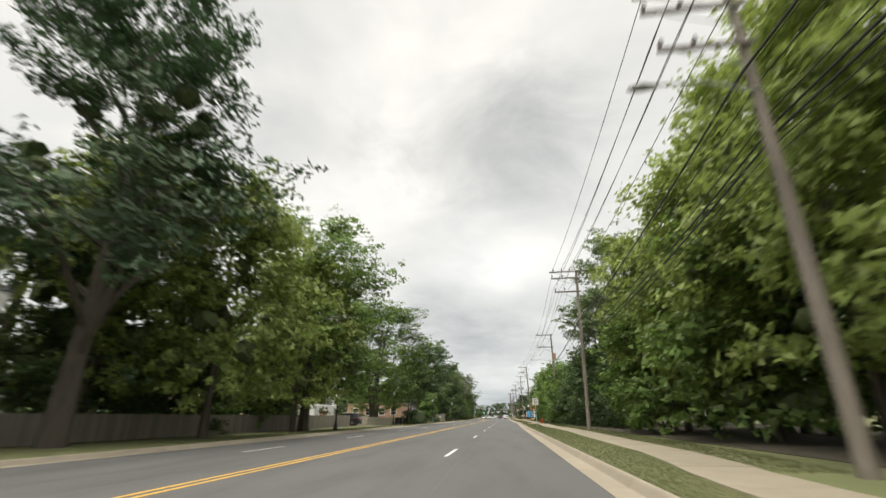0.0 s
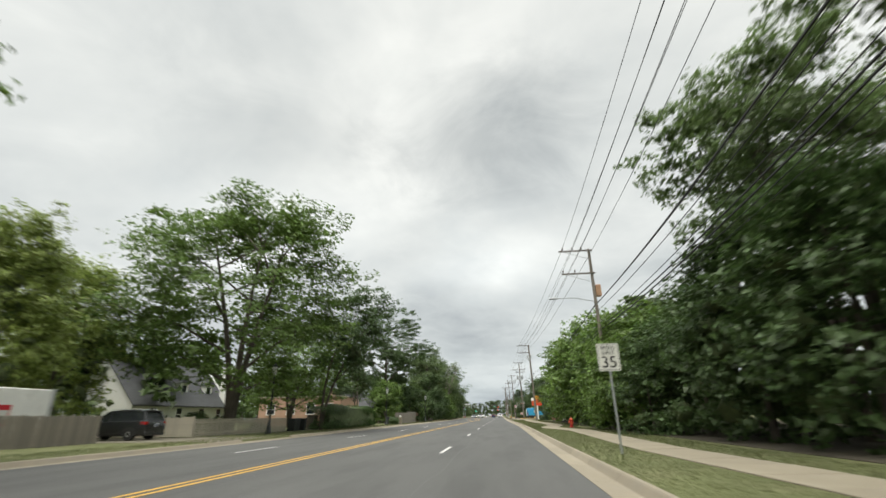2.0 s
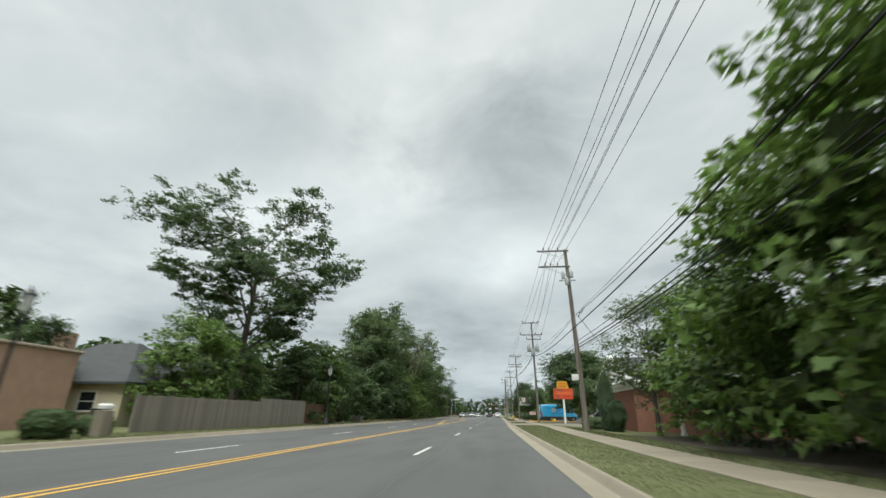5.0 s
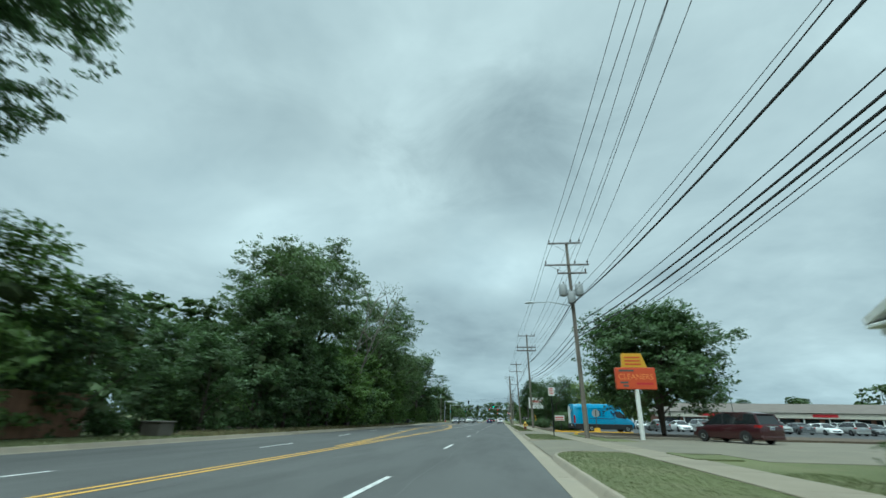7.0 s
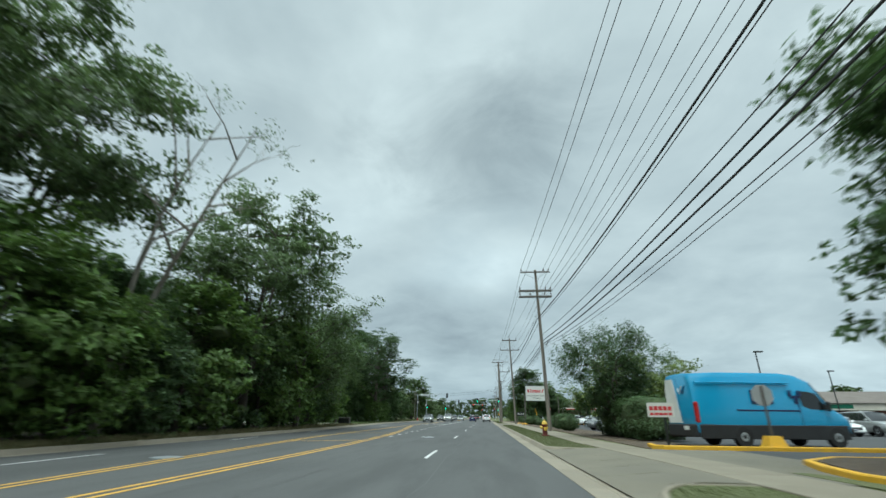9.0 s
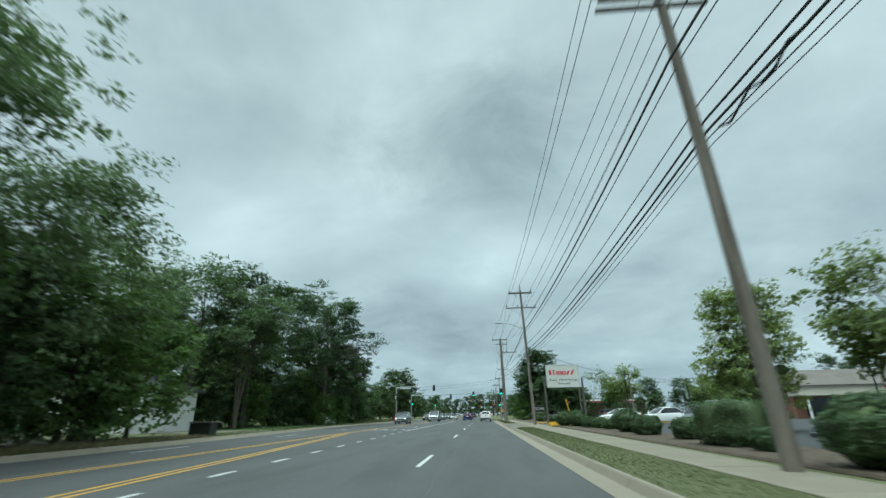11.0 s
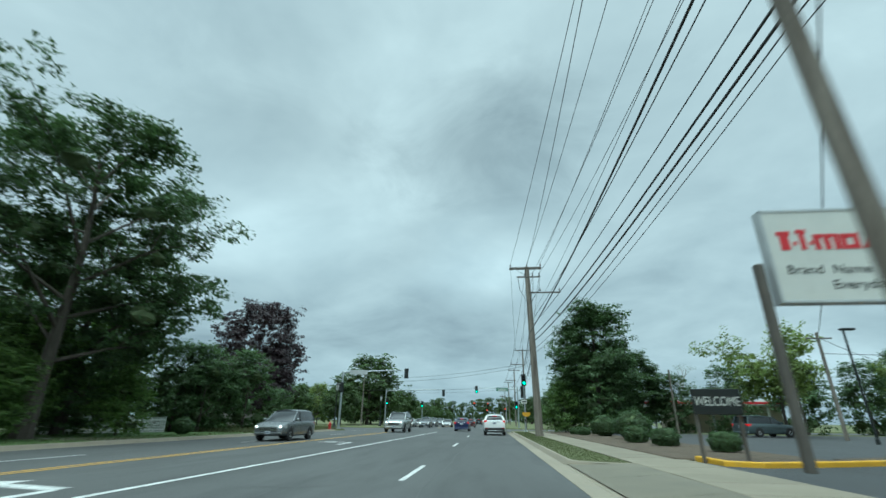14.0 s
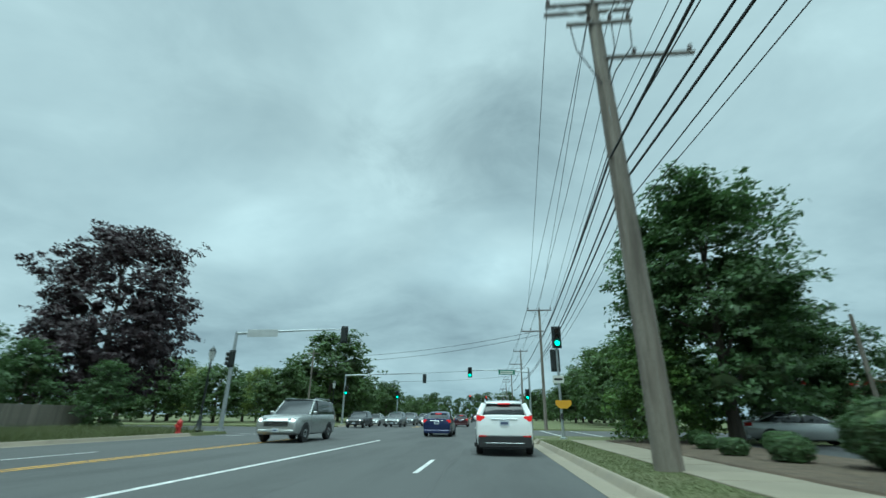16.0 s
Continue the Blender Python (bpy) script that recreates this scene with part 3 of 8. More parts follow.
for k in range(110):
    y = 312 + k * KERB_STEP
    piece("kerb_length", kerb_hi, kerb_r, pose(KERB, y, 0))
    piece("kerb_length", kerb_hi, kerb_l, pose(left_kerb(y + 3), y + KERB_STEP, 0, 0, 0, 180))
for k in range(6):
    a = k * 15
    cx, cy, r = KERB + 5.0, 283.0, 5.0
    x, y = cx - r * math.cos(radians(a)), cy + r * math.sin(radians(a))
    ob = piece("kerb_length", kerb_hi, kerb_r, pose(x, y, 0, 0, 0, -a) @ Matrix.Diagonal((1, 0.45, 1, 1)))

# rounded kerb returns and the grass inside them
for a, b in DRIVES:
    for edge, ry, sgn in ((a, RETURN_0, 1), (b, RETURN_1, -1)):
        rings, rx, y0 = [], APRON_X - KERB, edge - sgn * ry
        steps = [radians(7.5 * k) for k in range(13)]
        for th in steps + [None]:
            if th is None:
                x, y, n = walk_near(edge) - 0.01, edge, Vector((0, -sgn))
            else:
                x, y = APRON_X - rx * math.cos(th), y0 + sgn * ry * math.sin(th)
                n = Vector((math.cos(th) / rx, -sgn * math.sin(th) / ry)).normalized()
            ring = [(x + n.x * o, y + n.y * o, z) for o, z in ((0.0, -0.05), (0.0, 0.01), (0.07, 0.125), (0.095, 0.15), (0.16, 0.155), (0.175, 0.13), (0.175, -0.05))]
            rings.append(ring if sgn > 0 else ring[::-1])
        part("kerb_return", Shape().loft(rings), concrete, kerb_r)
        fan, ys_c = Shape(), [y0 + sgn * ry * k / 12 for k in range(13)]
        fan.add([p for y in ys_c for p in ((min(verge_edge(y) + 0.12, APRON_X + 0.01), y, VERGE_Z - 0.002), (APRON_X + 0.03, y, VERGE_Z - 0.002))], [(2 * k, 2 * k + 1, 2 * k + 3, 2 * k + 2) if sgn > 0 else (2 * k + 2, 2 * k + 3, 2 * k + 1, 2 * k) for k in range(12)])
        solid("ground_verge_end", fan, grass_soil, "rounded end of a mown grass verge", "ground", kind="structure")

# pavement in cast slabs
pavement = thing("pavement", "pale concrete pavement of square slabs", "pavement", kind="structure")
slab = Shape().box(-0.745, 0.745, 0.006, 1.514, -0.1, 0.0, 0.012).mesh("slab", concrete_new)
y = -30.0
while y < 283:
    w = walk_wide(y)
    x = walk_near(y) + w / 2
    tilt = random.uniform(-0.25, 0.25)
    piece("slab", slab, pavement, pose(x, y, VERGE_Z + 0.03 + random.uniform(-0.004, 0.004), tilt, 0, -math.degrees(math.atan2(walk_near(y + 1.52) - walk_near(y), 1.52))) @ Matrix.Diagonal((w / 1.5, 1, 1, 1)))
    y += 1.52

# driveway aprons on the near side, of poured concrete, rising from the gutter
def apron_z(x):
    return 0.042 + (VERGE_Z + 0.022 - 0.042) * min(1.0, (x - KERB) / (APRON_X - KERB))


for i, (a, b) in enumerate(DRIVES):
    ap = Shape()
    lines = [a - RETURN_0 + RETURN_0 * k / 8 for k in range(8)] + [a + (b - a) * k / 6 for k in range(7)] + [b + RETURN_1 * k / 6 for k in range(1, 7)]
    for ya, yb in zip(lines, lines[1:]):
        whole = a - 0.01 <= ya and yb <= b + 0.01
        g = 0.012 if whole else 0.0
        xs = [(KERB + 0.06, KERB + 0.06), (min(APRON_X, verge_edge(ya) + 0.1) if not whole else APRON_X, min(APRON_X, verge_edge(yb) + 0.1) if not whole else APRON_X)]
        if whole:
            xs.append((walk_near(ya) - 0.02, walk_near(yb) - 0.02))
        for (p, q), (r, t) in zip(xs, xs[1:]):
            ap.add([(p, ya + g, apron_z(p)), (r, ya + g, apron_z(r)), (t, yb - g, apron_z(t)), (q, yb - g, apron_z(q))], [(0, 1, 2, 3)])
        if whole and i < 2:
            p, q = walk_near(ya) + 1.5, walk_near(yb) + 1.5
            ap.add([(p, ya + g, VERGE_Z + 0.022), (8.4, ya + g, VERGE_Z + 0.022), (8.4, yb - g, VERGE_Z + 0.022), (q, yb - g, VERGE_Z + 0.022)], [(0, 1, 2, 3)])
    solid("driveway_apron", ap, concrete_drive, "pale poured concrete driveway apron", "driveway", kind="structure")


KERB_TEXT = "yellow-painted kerb of a car park island"


def bed(name, outline, top, mat, label, cat, edge=None, edge_mat=None, edge_label="", painted=None):
    """A low raised bed of any outline, with a kerb along some of its sides."""
    n = len(outline)
    sh = Shape().add([(x, y, 0.0) for x, y in outline] + [(x, y, top) for x, y in outline], [tuple(range(n, 2 * n))] + [(i, (i + 1) % n, (i + 1) % n + n, i + n) for i in range(n)])
    solid(name, sh, mat, label, cat, kind="structure")
    for line, line_mat, text in ((edge, edge_mat, edge_label), (painted, yellow_paint, KERB_TEXT)):
        if not line:
            continue
        rings = []
        for k, (x, y) in enumerate(line):
            p, q = line[max(k - 1, 0)], line[min(k + 1, len(line) - 1)]
            d = Vector((q[0] - p[0], q[1] - p[1])).normalized()
            w = Vector((-d.y, d.x)) * 0.09
            rings.append([(x - w.x, y - w.y, 0.05), (x + w.x, y + w.y, 0.05), (x + w.x, y + w.y, VERGE_Z + 0.12), (x + w.x * 0.8, y + w.y * 0.8, VERGE_Z + 0.145), (x - w.x * 0.8, y - w.y * 0.8, VERGE_Z + 0.145), (x - w.x, y - w.y, VERGE_Z + 0.12)])
        solid("kerb_island", Shape().loft(rings), line_mat, text, "kerb", kind="structure")


def lot(name, x0, x1, y0, y1, z, mat, label, cat, thick=0.12):
    return solid(name, Shape().box(x0, x1, y0, y1, z - thick, z), mat, label, cat, kind="structure")


lot("parking_lot", 8.4, 92, 162.6, 282.0, VERGE_Z + 0.012, asphalt_lot, "grey asphalt car park with faded bays", "car park")
lot("planting_bed_end", 5.75, 8.38, 177.3, 182.95, VERGE_Z + 0.03, mulch, "brown bark mulch end of a planting bed", "planting bed")
lot("parking_lot", 5.3, 8.39, 230.0, 246.6, VERGE_Z + 0.012, asphalt_lot, "grey asphalt mouth of the car park", "car park")
lot("driveway_bank", 8.41, 30, 142.6, 162.5, VERGE_Z + 0.012, concrete_drive, "pale concrete drive beside the bank", "driveway")
lot("driveway_house", -34, -14.2, 61.5, 67.5, VERGE_Z + 0.012, concrete_drive, "pale concrete house driveway", "driveway")
lot("driveway_house", -30, -17.6, 224.0, 229.5, VERGE_Z + 0.012, concrete_drive, "pale concrete house driveway", "driveway")
lot("driveway_house", -30, -18.0, 244.4, 247.6, VERGE_Z + 0.012, concrete_drive, "pale concrete house driveway", "driveway")
lot("driveway_house", -30, -18.0, 252.8, 256.2, VERGE_Z + 0.012, concrete_drive, "pale concrete house driveway", "driveway")
for i, (x0, x1, y0, y1) in enumerate(((5.75, 8.7, 183.0, 229.6), (5.3, 9.8, 247.7, 283.0), (6.5, 13.5, 177.05, 177.9))):
    sh = Shape().box(x0, x1, y0, y1, 0.0, VERGE_Z + 0.07, 0.05)
    solid("planting_bed", sh, mulch if i < 2 else asphalt_lot, "brown bark mulch planting bed" if i < 2 else "asphalt island edged with kerb", "planting bed", kind="structure")
bed("planting_bed", [(5.3, 229.5), (5.4, 230.4), (5.75, 231.3), (6.6, 232.2), (9.0, 233.8), (11.6, 235.6), (13.4, 235.0), (13.0, 229.5)], VERGE_Z + 0.08, mulch, "brown bark mulch planting bed", "planting bed",
    [(5.3, 229.8), (5.4, 230.5), (5.75, 231.4), (6.6, 232.3), (9.0, 233.9), (11.6, 235.7), (13.4, 235.1)], yellow_paint, KERB_TEXT)
bed("car_park_island", [(6.35, 238.5), (6.5, 237.6), (7.2, 237.2), (9.6, 237.8), (19.0, 241.0), (19.0, 242.8), (9.6, 239.6), (6.8, 238.9)], VERGE_Z + 0.1, concrete_drive, "concrete island edged with kerb", "kerb",
    [(19.0, 242.9), (9.6, 239.7), (6.7, 239.0), (6.25, 238.4), (6.4, 237.5), (7.2, 237.1), (9.6, 237.7), (19.0, 240.9)], yellow_paint, KERB_TEXT)
bed("car_park_island", [(6.0, 247.4), (6.0, 245.9), (6.6, 245.6), (9.0, 246.4), (16.0, 249.5), (16.0, 251.0), (9.9, 248.0), (9.9, 247.5)], VERGE_Z + 0.1, mulch, "mulch end of a planting bed", "kerb",
    [(5.9, 247.5), (5.9, 245.8), (6.6, 245.5), (9.0, 246.3), (16.0, 249.4)], yellow_paint, KERB_TEXT)
bed("planting_bed", [(7.4, 160.6), (15.0, 162.4), (31.0, 162.8), (31.0, 172.5), (9.0, 172.6), (7.7, 171.4), (6.7, 168.5)], VERGE_Z + 0.14, mulch, "brown bark mulch planting bed", "planting bed",
    [(15.0, 162.3), (7.4, 160.5), (6.7, 167.2)], concrete, "weathered concrete kerb of a planting bed",
    [(6.7, 167.25), (6.62, 168.5), (7.0, 170.0), (7.6, 171.5), (9.0, 172.7), (14.0, 172.8)])
bed("ground_verge", [(6.25, 155.5), (7.0, 155.3), (7.35, 160.4), (6.55, 168.5), (6.4, 169.6), (6.05, 169.6)], VERGE_Z + 0.03, grass_soil, "narrow grass strip behind the pavement", "ground")
bed("ground_verge", [(6.25, 142.4), (7.7, 142.5), (7.5, 143.2), (6.55, 145.6), (6.25, 145.0)], VERGE_Z + 0.05, grass_soil, "small grass wedge behind the pavement", "ground")
for a, b in ((229.6, 244.3), (247.7, 252.7), (256.3, 268.0)):
    lot("ground_lawn", -26.0, -18.1, a, b, VERGE_Z + 0.02, lawn_green, "fresh green mown lawn strip before gardens", "lawn", 0.08)
lot("forest_floor", -46, -16.2, 150, 216, VERGE_Z + 0.02, soil, "brown leaf litter under trees", "forest floor", 0.05)
lot("forest_floor", 7.6, 30, -30, 121, VERGE_Z + 0.02, soil, "brown leaf litter under trees", "forest floor", 0.05)

# ---------------------------------------------------------------- plants


LEAF_N, LEAF_S = 1.0, 1.08
SPRAYS = 7


def leaf_sheet(name, pos, size, mat, rng, facing, droop=0.25, narrow=0.55):
    """Many small pointed leaves at the given places, as one mesh; their faces turn up and outwards."""
    n = len(pos)
    up = facing + (0, 0, 0.75) + 0.5 * rng.normal(size=(n, 3))
    up /= np.linalg.norm(up, axis=1)[:, None] + 1e-9
    a = rng.normal(size=(n, 3))
    a[:, 2] -= droop
    a -= up * (a * up).sum(1)[:, None]
    a /= np.linalg.norm(a, axis=1)[:, None] + 1e-9
    b = np.cross(up, a)
    s = size * rng.uniform(0.65, 1.35, n)[:, None]
    w = s * narrow
    v = np.stack([pos + a * s * 0.55, pos - a * s * 0.35 + b * w * 0.5, pos - a * s * 0.45 - b * w * 0.5], 1).reshape(-1, 3)
    me = bpy.data.meshes.new(name)
    me.vertices.add(3 * n), me.loops.add(3 * n), me.polygons.add(n)
    me.vertices.foreach_set("co", v.astype(np.float32).ravel())
    me.loops.foreach_set("vertex_index", np.arange(3 * n, dtype=np.int32))
    me.polygons.foreach_set("loop_start", np.arange(0, 3 * n, 3, dtype=np.int32))
    me.materials.append(mat)
    me.update()
    me.validate()
    return me


def envelope(kind, u):
    """How wide a crown is at the share u of its height, against its widest."""
    if kind == "cone":
        return 0.12 + 0.88 * (1 - u) ** 0.85
    if kind == "umbrella":
        return 0.35 + 0.65 * min(1.0, u * 1.5) if u < 0.8 else 1.0 - (u - 0.8) * 2.6
    if kind == "weep":
        return 0.42 + 0.58 * min(1.0, u * 1.6) if u < 0.72 else math.sqrt(max(0.0, 1.0 - ((u - 0.72) / 0.3) ** 2))
    if kind == "tall":
        return 0.45 + 0.55 * math.sin(math.pi * min(1, u * 0.9 + 0.12))
    return math.sqrt(max(0.0, 1 - (2 * u - 0.86) ** 2 / 1.35)) if u < 0.98 else 0.2


def tree(name, seed, h, r, base, trunk_r, leaves, leaf, leaf_m, bark_m=None, kind="round", stems=1, limbs=11, spread=0.85, fill=30, label="", cat="tree", lean=0.0, limb_sides=5, bare=0.0, droop=0.25, narrow=0.55, core=0.62, twigs=4):
    """A tree: tapered trunk with limbs and branches, and a crown of many small leaves in uneven clumps."""
    leaves, leaf = int(leaves * LEAF_N), leaf * LEAF_S
    rng = np.random.RandomState(seed)
    wood, clumps = Shape(), []
    top_of = []
    for s in range(stems):
        a0 = 2 * math.pi * s / max(stems, 1) + rng.uniform(0, 1)
        out = 0.0 if stems == 1 else r * 0.32
        pts, rad = [], []
        for k in range(7):
            u = k / 6
            wob = 0.05 * h * u * u
            pts.append(Vector((out * u ** 1.3 * math.cos(a0) + wob * math.sin(3 * u + a0) * 0.6 + lean * h * u * u, out * u ** 1.3 * math.sin(a0) + wob * math.cos(2.2 * u + a0) * 0.6, h * 0.86 * u)))
            rad.append(trunk_r * (1.25 if k == 0 else 1.0) * (1 - 0.86 * u) * (0.75 if stems > 1 else 1.0))
        wood.tube(pts, rad, 8)
        top_of.append(pts)
    for i in range(limbs):
        pts = top_of[i % stems]
        f = 0.18 + 0.7 * (i + 0.5) / limbs if kind == "cone" else max(base / h * 0.9, 0.12) + (0.82 - base / h * 0.9) * ((i + rng.uniform(0.2, 0.8)) / limbs)
        k = min(int(f / 0.86 * 6), 5)
        start = pts[k].lerp(pts[k + 1], min(1, f / 0.86 * 6 - k))
        u = min(0.97, max(0.04, (start.z - base) / (h - base) + (rng.uniform(0.05, 0.32) if kind != "cone" else -0.02)))
        ang = i * 2.399 + rng.uniform(-0.5, 0.5)
        rr = r * envelope(kind, u) * rng.uniform(0.68, 0.98)
        end = Vector((rr * math.cos(ang) + lean * h * u, rr * math.sin(ang), base + (h - base) * u))
        mid = start.lerp(end, 0.5) + Vector((0, 0, 0.10 * rr if kind != "weep" else 0.22 * rr))
        limb = [start, start.lerp(mid, 0.55), mid, mid.lerp(end, 0.5) + Vector((rng.uniform(-0.2, 0.2), rng.uniform(-0.2, 0.2), 0.05 * rr)), end]
        lr = max(0.02, trunk_r * 0.42 * (1 - 0.6 * f))
        wood.tube(limb, [lr, lr * 0.8, lr * 0.55, lr * 0.36, lr * 0.12], limb_sides)
        clumps += [(end, 1.0), (limb[3], 0.9)]
        for q in range(twigs):
            o = limb[2 + q % 2].lerp(limb[3 + q % 2], rng.uniform(0, 1))
            t = o + Vector(np.clip(rng.normal(size=3), -1.4, 1.4)) * rr * 0.2 + Vector((0, 0, 0.12 * rr)) + (end - start).normalized() * rr * 0.16
            t.z = max(t.z, base * 0.8)
            wood.tube([o, o.lerp(t, 0.5) + Vector((0, 0, 0.06 * rr)), t], [lr * 0.3, lr * 0.2, lr * 0.06], 4, False)
            clumps += [(t, 1.0), (o.lerp(t, 0.55), 0.7)]
    for _ in range(fill):
        u = rng.uniform(0.03, 0.97)
        ang, q = rng.uniform(0, 2 * math.pi), rng.uniform(0.35, 1.0) ** 0.5
        rr = r * envelope(kind, u) * q * rng.uniform(0.8, 1.02)
        clumps.append((Vector((rr * math.cos(ang) + lean * h * u, rr * math.sin(ang), base + (h - base) * u)), 0.9))
    keep = [c for c in clumps if rng.uniform() >= bare]
    cen = np.array([c[0][:] for c in keep])
    wt = np.array([c[1] for c in keep]) * rng.uniform(0.5, 1.5, len(keep))
    pick = rng.choice(len(cen), leaves, p=wt / wt.sum())
    # leaves sit in small flat sprays round each clump's centre
    off = rng.normal(size=(len(cen), SPRAYS, 3))
    off *= np.minimum(1.0, 1.45 / (np.linalg.norm(off, axis=2)[:, :, None] + 1e-6))
    off *= spread * rng.uniform(0.7, 1.25, len(cen))[:, None, None]
    spray = cen[:, None, :] + off * (1.0, 1.0, 0.62 if kind != "weep" else 1.0)
    small = np.clip(rng.normal(size=(leaves, 3)), -1.9, 1.9) * (0.3 * min(spread, 1.0)) * ((1.0, 1.0, 0.42) if kind != "weep" else (0.7, 0.7, 1.1))
    pos = spray[pick, rng.randint(SPRAYS, size=leaves)] + small
    facing = pos - (lean * h * 0.4, 0.0, base + (h - base) * 0.35)
    facing /= np.linalg.norm(facing, axis=1)[:, None] + 1e-6
    pos[:, 2] = np.maximum(pos[:, 2], 0.08)
    # solid lumps fill the crown, standing in for the shaded depth behind the leaves
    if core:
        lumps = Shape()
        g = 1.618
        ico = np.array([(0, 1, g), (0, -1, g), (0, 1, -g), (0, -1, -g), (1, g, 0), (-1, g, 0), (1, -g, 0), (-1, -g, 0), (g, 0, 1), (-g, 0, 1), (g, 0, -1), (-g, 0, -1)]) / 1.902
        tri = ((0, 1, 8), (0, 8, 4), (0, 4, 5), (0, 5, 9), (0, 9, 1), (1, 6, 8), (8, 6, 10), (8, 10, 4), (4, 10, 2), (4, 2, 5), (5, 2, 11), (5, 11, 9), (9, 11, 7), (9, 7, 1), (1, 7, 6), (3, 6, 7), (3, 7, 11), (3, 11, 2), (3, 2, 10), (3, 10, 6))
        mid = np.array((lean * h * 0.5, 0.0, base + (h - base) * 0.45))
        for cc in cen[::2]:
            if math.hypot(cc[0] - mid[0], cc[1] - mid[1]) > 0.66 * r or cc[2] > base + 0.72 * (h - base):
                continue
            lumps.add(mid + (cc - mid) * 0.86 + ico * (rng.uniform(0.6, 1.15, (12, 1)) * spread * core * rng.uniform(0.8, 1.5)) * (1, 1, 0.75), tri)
    ob = thing(name, label, cat)
    if core:
        part("inner_foliage", lumps, leaf_m if leaf_m is leaf_purple else leaf_inner, ob, "solid core toned as shaded inner foliage", smooth=True, kind="stuff")
    part("trunk", wood, bark_m or bark, ob, smooth=True)
    part("crown", leaf_sheet("crown", pos, leaf, leaf_m, rng, facing * 0.6, droop, narrow * 1.25), leaf_m, ob, kind="stuff")
    return ob


def bush(name, seed, rx, ry, h, leaves, leaf, leaf_m, label, square=2.0, cat="shrub"):
    """A dense shrub: a solid core toned as shaded foliage under a skin of small leaves; square above 2 makes it boxy.
    """
    rng = np.random.RandomState(seed)
    core = Shape()
    rings = []
    for k in range(9):
        a = -math.pi / 2 + math.pi * k / 8
        cz, cr = math.sin(a), max(0.02, math.cos(a))
        cz = math.copysign(abs(cz) ** (2 / square), cz)
        cr = cr ** (2 / square)
        rings.append([])
        for j in range(16):
            b = 2 * math.pi * j / 16
            cx, cy = math.cos(b), math.sin(b)
            w = 0.84 + 0.06 * rng.normal()
            rings[-1].append((rx * cr * w * math.copysign(abs(cx) ** (2 / square), cx), ry * cr * w * math.copysign(abs(cy) ** (2 / square), cy), max(0.02, h * (0.5 + 0.47 * cz * 0.95))))
    core.loft(rings)
    d = rng.normal(size=(leaves, 3))
    d /= np.linalg.norm(d, axis=1)[:, None]
    p = np.sign(d) * np.abs(d) ** (2 / square)
    p /= (np.abs(p) ** square).sum(1)[:, None] ** (1 / square)
    lump = 1 + 0.09 * np.sin(d[:, 0] * 7 + seed) * np.cos(d[:, 1] * 6) + 0.06 * np.sin(d[:, 2] * 9 + seed * 2)
    p = p * (0.86 + 0.2 * rng.uniform(size=(leaves, 1)) ** 0.8) * lump[:, None]
    pos = p * (rx, ry, h * 0.5) + (0, 0, h * 0.5)
    pos[:, 2] = np.maximum(pos[:, 2], 0.05)
    ob = thing(name, label, cat)
    part("inner_foliage", core, leaf_inner, ob, "solid core toned as shaded inner foliage", smooth=True, kind="stuff")
    part("foliage", leaf_sheet("foliage", pos, leaf, leaf_m, rng, p * 0.9, 0.25, 0.6), leaf_m, ob, kind="stuff")
    return ob


def put(ob, x, y, s=1.0, turn=0.0, sz=None, z=VERGE_Z):
    return copy_thing(ob, pose(x, y, z, 0, 0, turn) @ Matrix.Diagonal((s, s, sz or s, 1)))


def settle(ob, x, y, s=1.0, turn=0.0, sz=None, z=VERGE_Z):
    """Sets the first of a kind at its own place."""
    ob.matrix_basis = pose(x, y, z, 0, 0, turn) @ Matrix.Diagonal((s, s, sz or s, 1))
    return ob


# roadside trees across the road
settle(tree("tree", 11, 19.0, 7.6, 3.0, 0.42, 26000, 0.28, leaf_green, kind="round", limbs=14, spread=1.05, fill=80, label="large broad green shade tree behind a fence"), -18.0, 40.6, 0.99, turn=20, sz=1.08)
elm = settle(tree("tree", 12, 19.0, 8.0, 2.9, 0.36, 44000, 0.25, leaf_green, kind="tall", stems=3, limbs=17, spread=1.05, fill=200, core=0.0, label="tall green shade tree with several leaning stems"), -21.3, 74, 1.22, turn=60, sz=1.04)
bright = settle(tree("tree", 13, 12.0, 5.0, 1.4, 0.22, 20000, 0.262, leaf_light, kind="round", limbs=11, spread=0.9, fill=90, label="light green leafy tree beside the road"), -17.4, 25.6, 1.06, sz=1.36)
spruce = settle(tree("tree", 14, 19.0, 5.4, 1.8, 0.36, 20000, 0.3, leaf_conifer, kind="tall", limbs=24, spread=0.75, fill=26, label="tall dark evergreen tree with ragged branches", narrow=0.35), -18.6, 17.6, 1.3, sz=1.3)
small_dark = settle(tree("tree", 15, 12.5, 4.0, 4.4, 0.2, 13000, 0.22, leaf_dark, kind="round", stems=2, limbs=10, spread=0.85, fill=14, label="leaning dark green tree with forked trunk", lean=0.34), -17.3, 83.2, 1.08)
umbrella = settle(tree("tree", 16, 22.5, 10.8, 7.2, 0.46, 50000, 0.26, leaf_dark, kind="umbrella", limbs=16, spread=1.2, fill=40, core=0.0, label="flat-topped tree with long bare limbs"), -23.4, 133.0, 0.96, turn=70, sz=0.91)
scrub = settle(tree("tree", 17, 8.5, 3.6, 0.4, 0.14, 9000, 0.28, leaf_green, kind="round", limbs=8, twigs=2, spread=0.85, fill=70, label="dense green roadside tree leafed to the ground", narrow=0.6), 10.0, 30)
